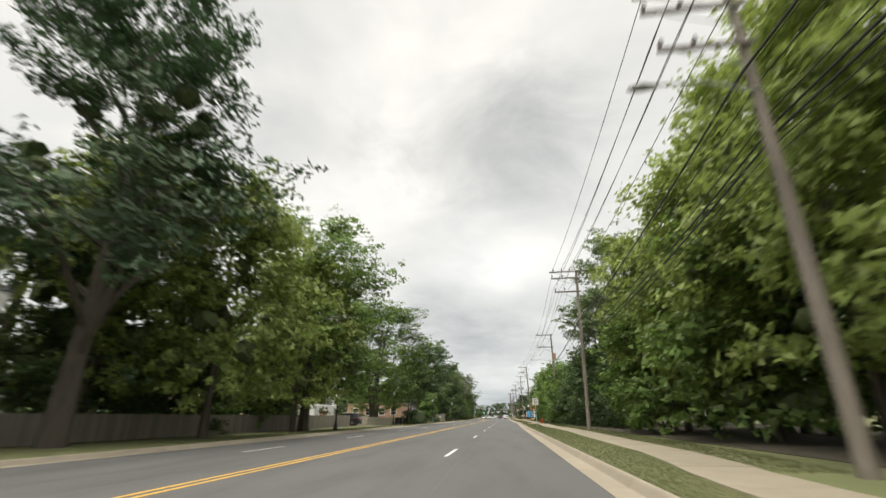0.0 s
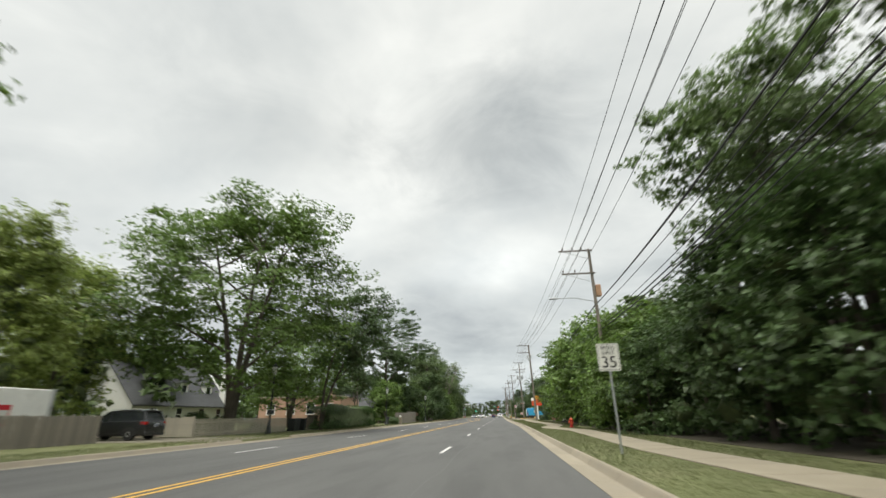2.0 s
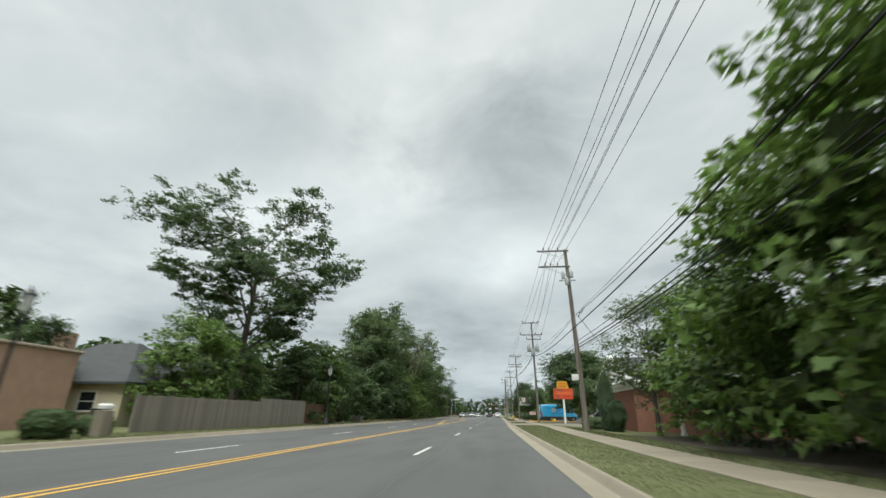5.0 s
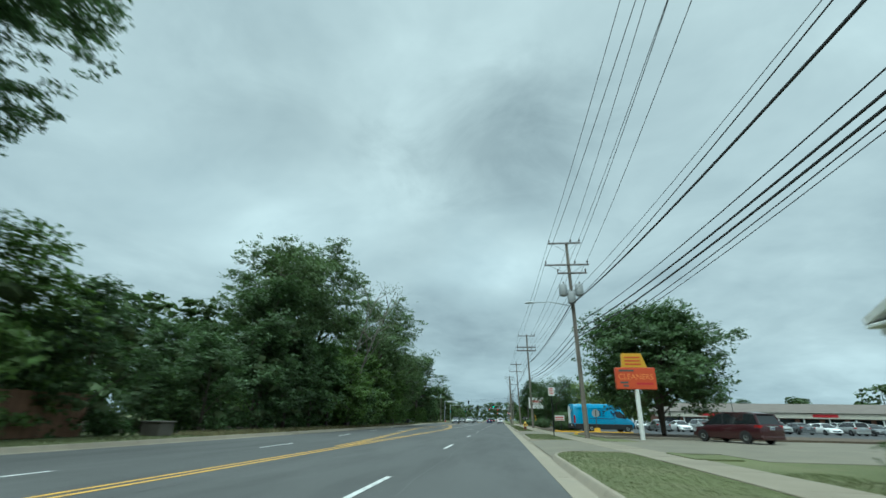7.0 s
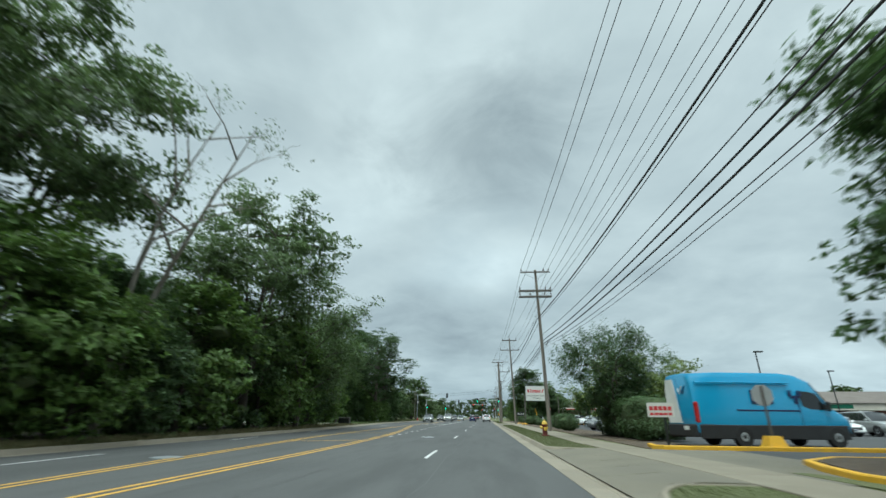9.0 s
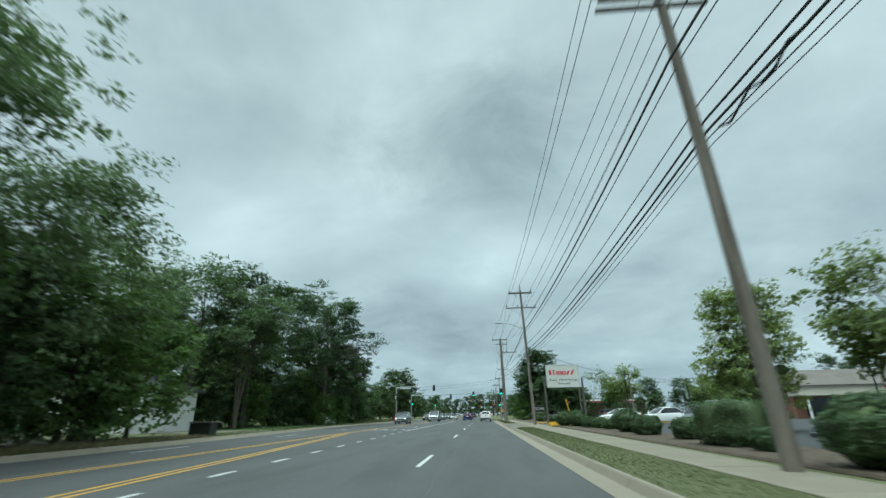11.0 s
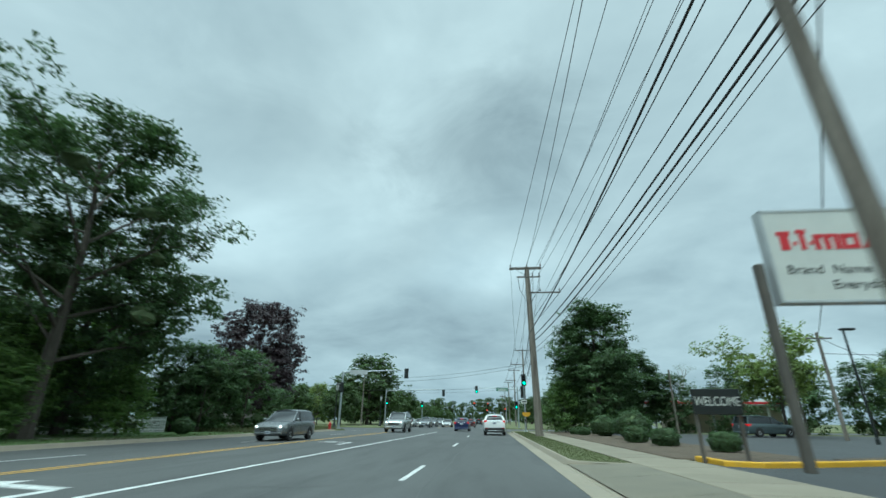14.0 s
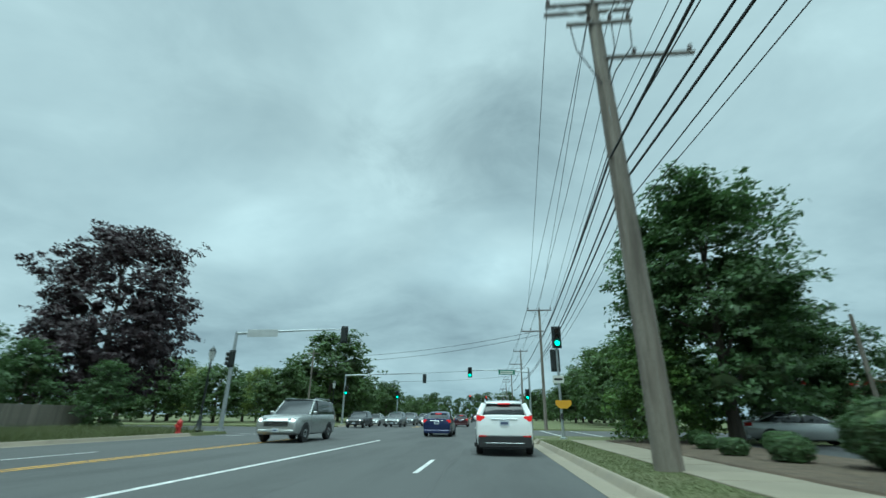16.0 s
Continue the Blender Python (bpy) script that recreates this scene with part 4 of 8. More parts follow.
scrub_dark = settle(tree("tree", 18, 9.5, 3.4, 0.3, 0.16, 9000, 0.27, leaf_dark, kind="tall", limbs=8, twigs=2, spread=0.85, fill=70, label="dense dark green roadside tree leafed to the ground", narrow=0.6), 10.0, 52, 0.82)
tall_thin = settle(tree("tree", 19, 20.0, 5.4, 8.5, 0.3, 19000, 0.26, leaf_grey, kind="tall", stems=3, limbs=16, spread=0.9, fill=10, core=0.0, label="tall thin-leaved tree with open crown"), 13.5, 46, turn=15)
dead = settle(tree("dead_tree", 20, 18.5, 4.6, 7.0, 0.26, 900, 0.16, leaf_grey, bark_pale, kind="tall", stems=2, limbs=12, spread=0.6, fill=0, core=0.0, label="half-dead tree with bare pale branches", bare=0.5, lean=0.2), -16.5, 177.5, 0.96)
wood_tree = settle(tree("tree", 21, 16.0, 5.2, 1.8, 0.3, 15000, 0.31, leaf_dark, kind="tall", limbs=12, spread=1.0, fill=60, label="dark green woodland tree at the road's edge"), -18.0, 160.5, 0.7)
wood_lite = settle(tree("tree", 22, 14.0, 5.0, 2.2, 0.24, 12500, 0.23, leaf_grey, kind="round", limbs=14, spread=1.0, fill=16, core=0.25, label="grey-green woodland tree at the road's edge"), -16.2, 198)
maple = settle(tree("tree", 23, 18.5, 8.2, 2.4, 0.42, 40000, 0.36, leaf_purple, kind="round", limbs=14, spread=1.05, fill=260, label="large dark purple-leaved maple tree"), -33.0, 294, 0.75, sz=0.91)
settle(tree("tree", 24, 11.0, 5.7, 1.7, 0.2, 50000, 0.24, leaf_dark, kind="round", stems=4, limbs=18, spread=0.85, fill=230, label="broad rounded green tree in a mulch bed"), 13.3, 166.8, 0.96, sz=0.93, z=VERGE_Z + 0.07)
settle(tree("tree", 25, 7.0, 3.2, 1.5, 0.15, 30000, 0.15, leaf_dark, kind="weep", stems=3, limbs=22, spread=0.5, fill=34, core=0.3, label="airy drooping green tree beside the pavement", droop=1.6, narrow=0.34), 7.4, 187.2, 1.0, sz=0.8, z=VERGE_Z + 0.07)
locust = settle(tree("tree", 26, 8.0, 4.2, 2.8, 0.16, 7500, 0.27, leaf_yellow, kind="umbrella", limbs=11, spread=0.8, fill=18, core=0.3, label="yellow-green tree with layered airy crown"), 24.4, 275.0, 1.0, z=VERGE_Z)
corner = settle(tree("tree", 27, 15.0, 4.6, 1.6, 0.32, 40000, 0.26, leaf_dark, kind="tall", limbs=14, spread=0.95, fill=150, label="big full green tree near the corner"), 10.8, 281.5, 0.95, sz=0.84, z=VERGE_Z + 0.07)
far_tree = settle(tree("tree", 28, 12.0, 6.0, 0.6, 0.3, 1700, 1.0, leaf_far, kind="round", limbs=4, twigs=1, spread=1.3, fill=40, label="distant full green tree"), -60, 430, 1.0)
big_oak = settle(tree("tree", 29, 20.5, 7.6, 4.2, 0.4, 27000, 0.27, leaf_dark, kind="round", limbs=15, spread=1.0, fill=40, label="large dark spreading tree with open crown"), -22.6, 253.4, 1.0, turn=30, sz=0.88)

mid_tree = settle(tree("tree", 30, 12.0, 6.0, 0.8, 0.3, 9500, 0.46, leaf_far, kind="round", limbs=9, twigs=3, spread=1.1, fill=120, label="full green tree beyond the junction"), -28.0, 337.0, 1.36, sz=1.16)

random.seed(21)
for ob, x, y, s, turn in (
    (far_tree, -31, 24, 1.5, 90), (bright, -17.8, 38.0, 0.95, 80), (far_tree, -28, 8, 1.4, 150), (bright, -23, 23, 1.1, 10), (spruce, -24, 2, 1.0, 60), (bright, -26, 58, 0.72, 30), (far_tree, -40, 66, 1.2, 200),
    (bright, -29.5, 66, 0.74, 140), (wood_tree, -44, 82, 0.72, 10), (scrub_dark, -40, 101, 0.8, 0), (scrub, 7.3, 71.6, 0.34, 0), (elm, -27, 97, 0.66, 200), (small_dark, -19.0, 100, 0.66, 120), 
    (scrub, -20.5, 122, 0.85, 0), (wood_tree, -28, 118, 0.55, 0), (scrub_dark, -21.0, 127, 0.85, 50), (scrub, -25, 136, 0.75, 100), (wood_lite, -31, 142, 0.72, 30), (scrub, -19.4, 141, 0.9, 200), (wood_tree, -26, 148, 0.55, 77), (scrub_dark, -18.8, 136, 0.86, 10), (scrub_dark, -18.2, 145.2, 0.85, 60),
    (far_tree, -52, 88, 1.1, 10), (far_tree, -50, 108, 1.1, 100), (wood_lite, -46, 128, 0.8, 160), (far_tree, -58, 60, 1.2, 210), (wood_tree, -44, 142, 0.72, 10), (far_tree, -40, 84, 0.9, 80), (far_tree, -38, 120, 0.8, 30),
    (scrub_dark, -22.0, 31, 0.8, 20), (scrub, -22.5, 37, 0.75, 70), (scrub_dark, -22.0, 44, 0.7, 120), (scrub_dark, -23.5, 25, 0.8, 170), (scrub_dark, -22.5, 19, 0.8, 200), (scrub_dark, -22.0, 12, 0.8, 20), (scrub, -24, 48, 0.6, 60), (far_tree, -26, 40, 0.65, 60), (far_tree, -26, 33, 0.65, 160),
    # wood between the road and the houses
    (wood_tree, -20.5, 171, 0.9, 40), (scrub_dark, -17.4, 153, 0.74, 10), (scrub_dark, -17.0, 158, 0.9, 190), (wood_tree, -27, 166, 0.82, 260), (scrub_dark, -17.0, 163, 0.9, 80), (scrub_dark, -17.0, 168, 0.95, 110),
    (tall_thin, -20.5, 169.5, 0.9, 130), (tall_thin, -17.4, 191.0, 0.92, 60), (tall_thin, -19.8, 164.5, 0.84, 20), (wood_tree, -21, 180, 0.8, 150), (scrub, -17.2, 173, 1.0, 300), (scrub_dark, -17.4, 179, 0.95, 20), (dead, -21.0, 190, 0.85, 60), (tall_thin, -20.6, 174.6, 1.06, 210), (scrub, -16.0, 175.6, 0.66, 30), (scrub_dark, -16.0, 179.4, 0.6, 130),
    (scrub, -17.4, 184, 1.0, 200), (wood_lite, -19.5, 187, 0.95, 75), (wood_lite, -18.0, 205, 0.85, 130), (scrub_dark, -17.6, 189, 1.0, 45), (scrub, -17.8, 194, 1.0, 10), (scrub, -18.2, 199, 1.0, 100),
    (scrub_dark, -18.6, 204, 0.95, 150), (scrub, -19.0, 209, 0.9, 60), (wood_tree, -26, 200, 0.75, 10), (wood_tree, -27, 211, 0.75, 100), (far_tree, -33, 176, 1.1, 190), (far_tree, -34, 192, 1.1, 280), (wood_lite, -22, 213, 0.8, 20),
    (wood_tree, -38, 160, 0.78, 20), (far_tree, -42, 205, 1.1, 70), (scrub, -20.5, 215, 0.8, 45), (far_tree, -46, 176, 1.2, 330), (far_tree, -22.5, 186, 0.79, 33), (far_tree, -22, 196, 0.79, 210), (scrub_dark, -21.8, 155, 0.88, 20),
    # gardens before the crossing
    (big_oak, -25.4, 258.0, 0.82, 200), (scrub, -21.4, 250.3, 0.42, 60), (scrub, -21.8, 258.2, 0.44, 160), (mid_tree, -29, 321, 0.5, 60), (mid_tree, -38, 320, 0.52, 160), (mid_tree, -46, 319, 0.5, 260), (scrub_dark, -21.2, 271, 0.86, 20), (scrub_dark, -23.6, 268.6, 0.84, 20), (big_oak, -26.4, 238.8, 0.95, 100), (tall_thin, -24.0, 233, 0.72, 40), (wood_lite, -27.5, 230.5, 1.1, 10), (tall_thin, -34, 231, 0.85, 140), (wood_tree, -38, 234, 1.0, 10), (wood_lite, -30, 245, 0.9, 170), (wood_tree, -34, 254, 0.95, 60), (scrub_dark, -27.2, 246, 0.8, 30), (scrub, -26.4, 240, 0.55, 30), (scrub_dark, -27.5, 234.5, 0.66, 90), (scrub_dark, -27.5, 250, 0.66, 150), (scrub, -25.4, 254.5, 0.6, 10), (scrub_dark, -29.5, 242, 0.75, 10), (scrub, -26, 255, 0.8, 10), (scrub_dark, -31, 230.5, 0.8, 40), (scrub_dark, -31.5, 237.5, 0.8, 140), (scrub_dark, -32, 249, 0.8, 240), (scrub_dark, -25, 258, 0.75, 80),
    (scrub_dark, -25.5, 268, 0.85, 90), (scrub_dark, -26.5, 274, 0.8, 30), (scrub, -29, 263, 1.0, 140), (scrub_dark, -26.2, 251, 0.75, 210), (wood_tree, -38, 276, 0.8, 60), (scrub_dark, -29, 281, 0.75, 15), (wood_tree, -40, 264, 0.9, 100), (scrub_dark, -25.5, 287.0, 0.55, 75), (scrub_dark, -32, 287.3, 0.75, 20), (scrub_dark, -38, 287.0, 0.8, 70),
    (far_tree, -52, 245, 1.2, 0), (far_tree, -50, 262, 1.2, 60), (far_tree, -54, 278, 1.1, 120), (far_tree, -48, 230, 1.1, 200), (far_tree, -62, 288, 1.0, 20), (bright, -37, 330, 0.5, 120), (bright, -46, 327, 0.5, 220), (bright, -31, 345, 0.6, 70), (mid_tree, -35, 338, 0.62, 40), (mid_tree, -42, 335, 0.55, 140), (mid_tree, -52, 330, 0.66, 200), (mid_tree, -31, 352, 0.62, 300), (mid_tree, -60, 327, 0.6, 20), (wood_tree, -46, 284, 0.8, 40),
    # behind the near-side verge
    (scrub, 12.5, -6, 1.2, 40), (bright, 12.0, 3, 0.95, 100), (bright, 11.9, 11, 0.92, 150), (bright, 12.2, 17, 1.0, 20), (bright, 12.8, 24.5, 1.02, 130), (scrub, 11.0, 21, 1.2, 60), (bright, 11.8, 33, 0.86, 200), (scrub, 10.6, 37, 0.64, 10), (spruce, 17, 6, 1.0, 10), (tall_thin, 16.5, 29, 0.9, 70),
    (tall_thin, 12.2, 56.0, 0.84, 190), (tall_thin, 16.5, 60, 0.85, 80), (scrub_dark, 10.4, 43, 0.62, 10), (scrub_dark, 10.2, 47, 0.64, 100), (scrub_dark, 9.8, 57, 0.95, 30), (scrub_dark, 9.8, 62, 0.9, 150), (scrub_dark, 9.8, 67, 0.8, 210), (scrub, 9.9, 72, 0.9, 80), (scrub, 8.4, 69.0, 0.66, 180), (scrub_dark, 8.0, 64.5, 0.6, 180), (scrub, 8.6, 75.5, 0.6, 90),
    (scrub, 9.8, 77, 1.0, 10), (scrub_dark, 10.0, 82, 1.04, 120), (scrub, 10.0, 87, 1.2, 45), (scrub, 10.3, 92, 1.2, 170), (scrub_dark, 10.6, 97, 1.15, 60), (scrub, 10.8, 102, 1.2, 220), (scrub, 10.6, 107, 1.15, 30), (scrub_dark, 10.8, 112, 1.0, 300), (scrub, 11.4, 117, 0.9, 70), (wood_lite, 9.6, 121.4, 0.6, 60),
    (wood_tree, 18, 74, 0.8, 10), (far_tree, 19, 90, 1.1, 150), (far_tree, 19, 104, 1.1, 250), (wood_tree, 19, 42, 0.9, 40), (far_tree, 16, 66, 0.79, 40), (far_tree, 17, 82, 0.9, 140), (far_tree, 18, 113, 0.9, 240), (wood_lite, 28, 122, 0.95, 40), (wood_lite, 31, 135, 0.8, 140), (wood_lite, 24, 146, 0.62, 20),
    (far_tree, 16.5, 50, 0.62, 60), (far_tree, 15.5, 14, 0.86, 70), (far_tree, 16, 26, 0.86, 170), (far_tree, 17, 36, 0.62, 270), (far_tree, 15, 58, 0.79, 0), (far_tree, 14.5, 76, 0.76, 90), (far_tree, 26, 20, 1.0, 0), (far_tree, 27, 36, 1.0, 90), (far_tree, 27, 54, 1.0, 180), (far_tree, 27, 70, 1.0, 270),
    # car park and crossing
    (bright, 14.5, 216, 0.5, 20), (locust, 17.8, 210, 0.88, 200), (locust, 25.2, 236.8, 0.62, 60), (locust, 42, 282, 0.8, 140), (scrub, 7.2, 281, 0.55, 40), (scrub_dark, 8.2, 286.0, 0.55, 120), (corner, 16.4, 286.8, 0.66, 200), (dead, 24, 296, 0.5, 20), (wood_tree, 58, 303, 1.0, 20),
    (scrub_dark, 20, 286.0, 0.75, 20), (scrub_dark, 26, 287, 0.88, 80), (scrub_dark, 33, 286.5, 0.92, 140), (umbrella, 80, 331, 0.6, 30), (far_tree, 104, 268, 1.0, 0), (far_tree, 116, 264, 1.1, 70), (far_tree, 128, 259, 1.0, 140), (far_tree, 140, 255, 1.1, 210), (scrub, 46, 288.5, 0.9, 10), (wood_lite, 51, 287.5, 0.7, 100), (scrub_dark, 56.5, 285, 0.95, 200), (wood_tree, 62, 286, 0.62, 60), (scrub, 68, 281, 0.9, 300), (scrub_dark, 73, 278, 1.0, 20), (wood_tree, 56, 288, 0.7, 200), (big_oak, 66, 280, 0.62, 10), (scrub_dark, 40, 287, 0.95, 30), (scrub, 12.5, 288.0, 0.55, 30),
):
    put(ob, x, y, s * random.uniform(0.97, 1.03), turn)
for k in range(44):
    side = -1 if k % 2 else 1
    yy = (318 if side > 0 else 348) + 9.5 * (k // 2) + random.uniform(-3, 3)
    xx = side * (random.uniform(15, 24) + 4 * (k % 3)) + (-8 if side < 0 else 0)
    put(mid_tree if yy < 400 else far_tree, xx, yy, random.uniform(0.6, 0.95) if side > 0 else random.uniform(0.42, 0.72), random.uniform(0, 360))
for k in range(36):
    put(far_tree, -170 + 8.8 * k + random.uniform(-3, 3), random.uniform(560, 640), random.uniform(0.9, 1.5), random.uniform(0, 360))
for k in range(27):
    put(far_tree, random.uniform(88, 140), 128 + 6.6 * k + random.uniform(-4, 4), random.uniform(0.55, 0.95), random.uniform(0, 360))
for k in range(32):
    put(far_tree, random.uniform(-90, -66), -10 + 11 * k + random.uniform(-3, 3), random.uniform(0.8, 1.25), random.uniform(0, 360))
for k in range(22):
    put(far_tree, -50 - 9 * k + random.uniform(-3, 3), random.uniform(318, 345), random.uniform(0.5, 0.8), random.uniform(0, 360))

for k in range(17):
    put((scrub_dark, scrub)[k % 2], -19.6 - 1.4 * (k % 3), 151 + 3.9 * k, random.uniform(0.42, 0.55), random.uniform(0, 360))

# shrubs and hedges
round_bush = settle(bush("shrub", 31, 1.15, 1.15, 1.7, 4200, 0.13, leaf_dark, "clipped round green shrub in mulch"), 8.4, 269.8, 0.85, z=VERGE_Z + 0.07)
loose_bush = settle(bush("shrub", 32, 1.0, 1.1, 1.35, 3200, 0.15, leaf_dark, "loose green shrub in mulch", 2.3), 7.4, 258.6, 0.6, z=VERGE_Z + 0.07)
box_bush = settle(bush("shrub", 33, 1.3, 1.5, 1.85, 8500, 0.09, leaf_dark, "tall clipped green shrub beside the car park", 3.2), 8.3, 186.2, 1.05, z=VERGE_Z + 0.07)
for ob, x, y, s, turn in (
    (round_bush, 8.7, 263.6, 1.12, 40), (loose_bush, 7.7, 255.2, 0.92, 100), (loose_bush, 8.4, 251.2, 0.85, 10), (loose_bush, 6.8, 273.6, 0.6, 60), (loose_bush, 7.3, 276.5, 0.6, 150), (loose_bush, 7.2, 271.6, 0.75, 20), (loose_bush, 8.3, 279.5, 0.7, 0), (loose_bush, 9.0, 275, 0.8, 70),
    (round_bush, 6.5, 230.2, 0.78, 10), (round_bush, 7.2, 228.6, 0.82, 70), (loose_bush, 7.2, 224.6, 0.9, 10), (loose_bush, 7.6, 222.8, 0.85, 140), (loose_bush, 7.6, 220.2, 0.75, 100), (round_bush, 7.4, 216.0, 0.8, 45), (loose_bush, 7.2, 212.4, 1.05, 200), (loose_bush, 7.5, 208.5, 0.95, 60), (box_bush, 7.3, 204.8, 0.7, 10),
    (box_bush, 8.3, 184.1, 1.08, 180), (box_bush, 8.1, 188.8, 0.85, 90), (round_bush, 6.6, 198.6, 0.85, 10), (loose_bush, 7.0, 202.6, 0.7, 10),
    (round_bush, -22.5, 71.5, 1.1, 10), (round_bush, -23, 75.5, 0.9, 10), (loose_bush, -21.0, 78, 1.0, 60), (loose_bush, -15.8, 108.5, 1.25, 0), (loose_bush, -16.2, 111, 1.0, 90), (loose_bush, -18.5, 147.5, 0.9, 0), (loose_bush, -18.2, 150.5, 0.9, 90), (loose_bush, -25.6, 236.5, 0.9, 40), (loose_bush, -24.0, 248.8, 1.1, 140), (round_bush, -21, 263, 0.7, 70),
):
    put(ob, x, y, s, turn, z=VERGE_Z + (0.07 if x > 0 else 0.0))
hedge = settle(bush("hedge", 34, 1.1, 8.0, 2.3, 14000, 0.15, leaf_dark, "long clipped dark green hedge along the road", 5.0, "hedge"), -17.2, 90.6)
put(hedge, -18.6, 103.5, 0.55, 4, 0.8)
settle(bush("hedge", 35, 0.9, 2.6, 0.95, 3200, 0.12, leaf_dark, "low clipped hedge before a brick building", 4.0, "hedge"), 8.9, 135.2)
arbor = settle(bush("evergreen_shrub", 36, 0.95, 0.95, 5.2, 6500, 0.14, leaf_conifer, "narrow tall evergreen against a brick wall", 2.0), 8.7, 129.9, 0.66, sz=0.83)
put(arbor, 8.9, 128.0, 1.1, 60, 0.5)

# ---------------------------------------------------------------- utility poles and lines


def catenary(a, b, sag, n=12):
    a, b = Vector(a), Vector(b)
    return [a.lerp(b, k / n) - Vector((0, 0, sag * 4 * (k / n) * (1 - k / n))) for k in range(n + 1)]


def insulator(parent, x, y, z, r=0.07):
    sh = Shape().lathe([(0.02, 0), (0.025, 0.09), (r, 0.1), (r * 0.75, 0.15), (r, 0.16), (r * 0.7, 0.2), (r * 0.85, 0.21), (0.03, 0.27), (0.01, 0.28)], 8, (x, y, z))
    return part("insulator", sh, porcelain, parent, smooth=True)


def crossarm(pole, x0, x1, xp, z, brace=True, both=False, pins=()):
    """A timber crossarm with its insulators and its braces."""
    arm = part("crossarm", Shape().box(x0, x1, -0.21, -0.11, z - 0.06, z + 0.06, 0.012), arm_wood, pole)
    if both:
        part("crossarm", Shape().box(x0, x1, 0.11, 0.21, z - 0.06, z + 0.06, 0.012), arm_wood, pole)
    for x in pins:
        insulator(arm, x, -0.16, z + 0.06)
    if brace:
        for xe in {x0 + 0.35 if x0 < xp - 0.8 else None, x1 - 0.35 if x1 > xp + 0.8 else None} - {None}:
            part("brace", Shape().tube([(xe, -0.17, z - 0.05), (xp, -0.15, z - 0.75)], 0.022, 5), galv, pole)
    return arm


def cobra_lamp(pole, xp, zp, x_end, z_end):
    arm = Shape().tube([(xp, -0.1, zp), (xp - 0.6, -0.15, zp + 0.1), ((xp + x_end) / 2, -0.2, (zp + z_end) / 2 + 0.16), (x_end + 0.25, -0.2, z_end + 0.03)], 0.035, 7)
    a = part("lamp_arm", arm, galv, pole, smooth=True)
    head = Shape()
    prof = [(0.05, 0.05), (0.1, 0.09), (0.15, 0.11), (0.14, 0.08), (0.04, 0.03)]
    rings = []
    for k, (w, t) in enumerate(prof):
        x = x_end + 0.3 - 0.7 * k / 4
        rings.append([(x, -0.2 + w * c, z_end + (t * s if s > 0 else 0.06 * s)) for c, s in ((math.cos(q), math.sin(q)) for q in (2 * math.pi * j / 10 for j in range(10)))])
    head.loft(rings)
    part("lamp_head", head, grey_paint, a, "grey street lamp head", smooth=True)
    return a


def pole_thing(x, y, top_x, h, r0=0.17, label="weathered wooden utility pole beside the pavement"):
    ob = thing("utility_pole", label, "utility pole", "utility poles", (x, y, VERGE_Z - 0.02))
    n = 8
    sh = Shape().tube([((top_x - x) * k / n, 0, h * k / n) for k in range(n + 1)], [r0 * (1 - 0.38 * k / n) for k in range(n + 1)], 12)
    part("pole", sh, pole_wood, ob, smooth=True)
    return ob


POLES = {}


def on_pole(key, z):
    x, y, tx, h = POLES[key]
    return (tx - x) * z / h


for key, x, y, tx, h in (("Y", 6.8, -26, 6.6, 13.2), ("Z", 6.06, 9.3, 6.28, 11.5), ("A", 6.55, 39.4, 7.0, 13.4), ("B", 7.9, 73.0, 7.85, 13.4), ("C", 6.8, 128.2, 6.35, 13.9), ("E", 6.0, 159.2, 5.7, 13.9),
                        ("F", 5.1, 198.7, 4.75, 13.9), ("H", 4.85, 238.05, 4.35, 14.1), ("I", 3.5, 269.6, 3.3, 13.6), ("J", 5.0, 305.0, 5.1, 11.7), ("K", 5.2, 338.0, 5.3, 12.0), ("L", 5.2, 372, 5.2, 12), ("M", 5.2, 410, 5.2, 12), ("N", 5.2, 450, 5.2, 12)):
    POLES[key] = (x, y, tx, h)

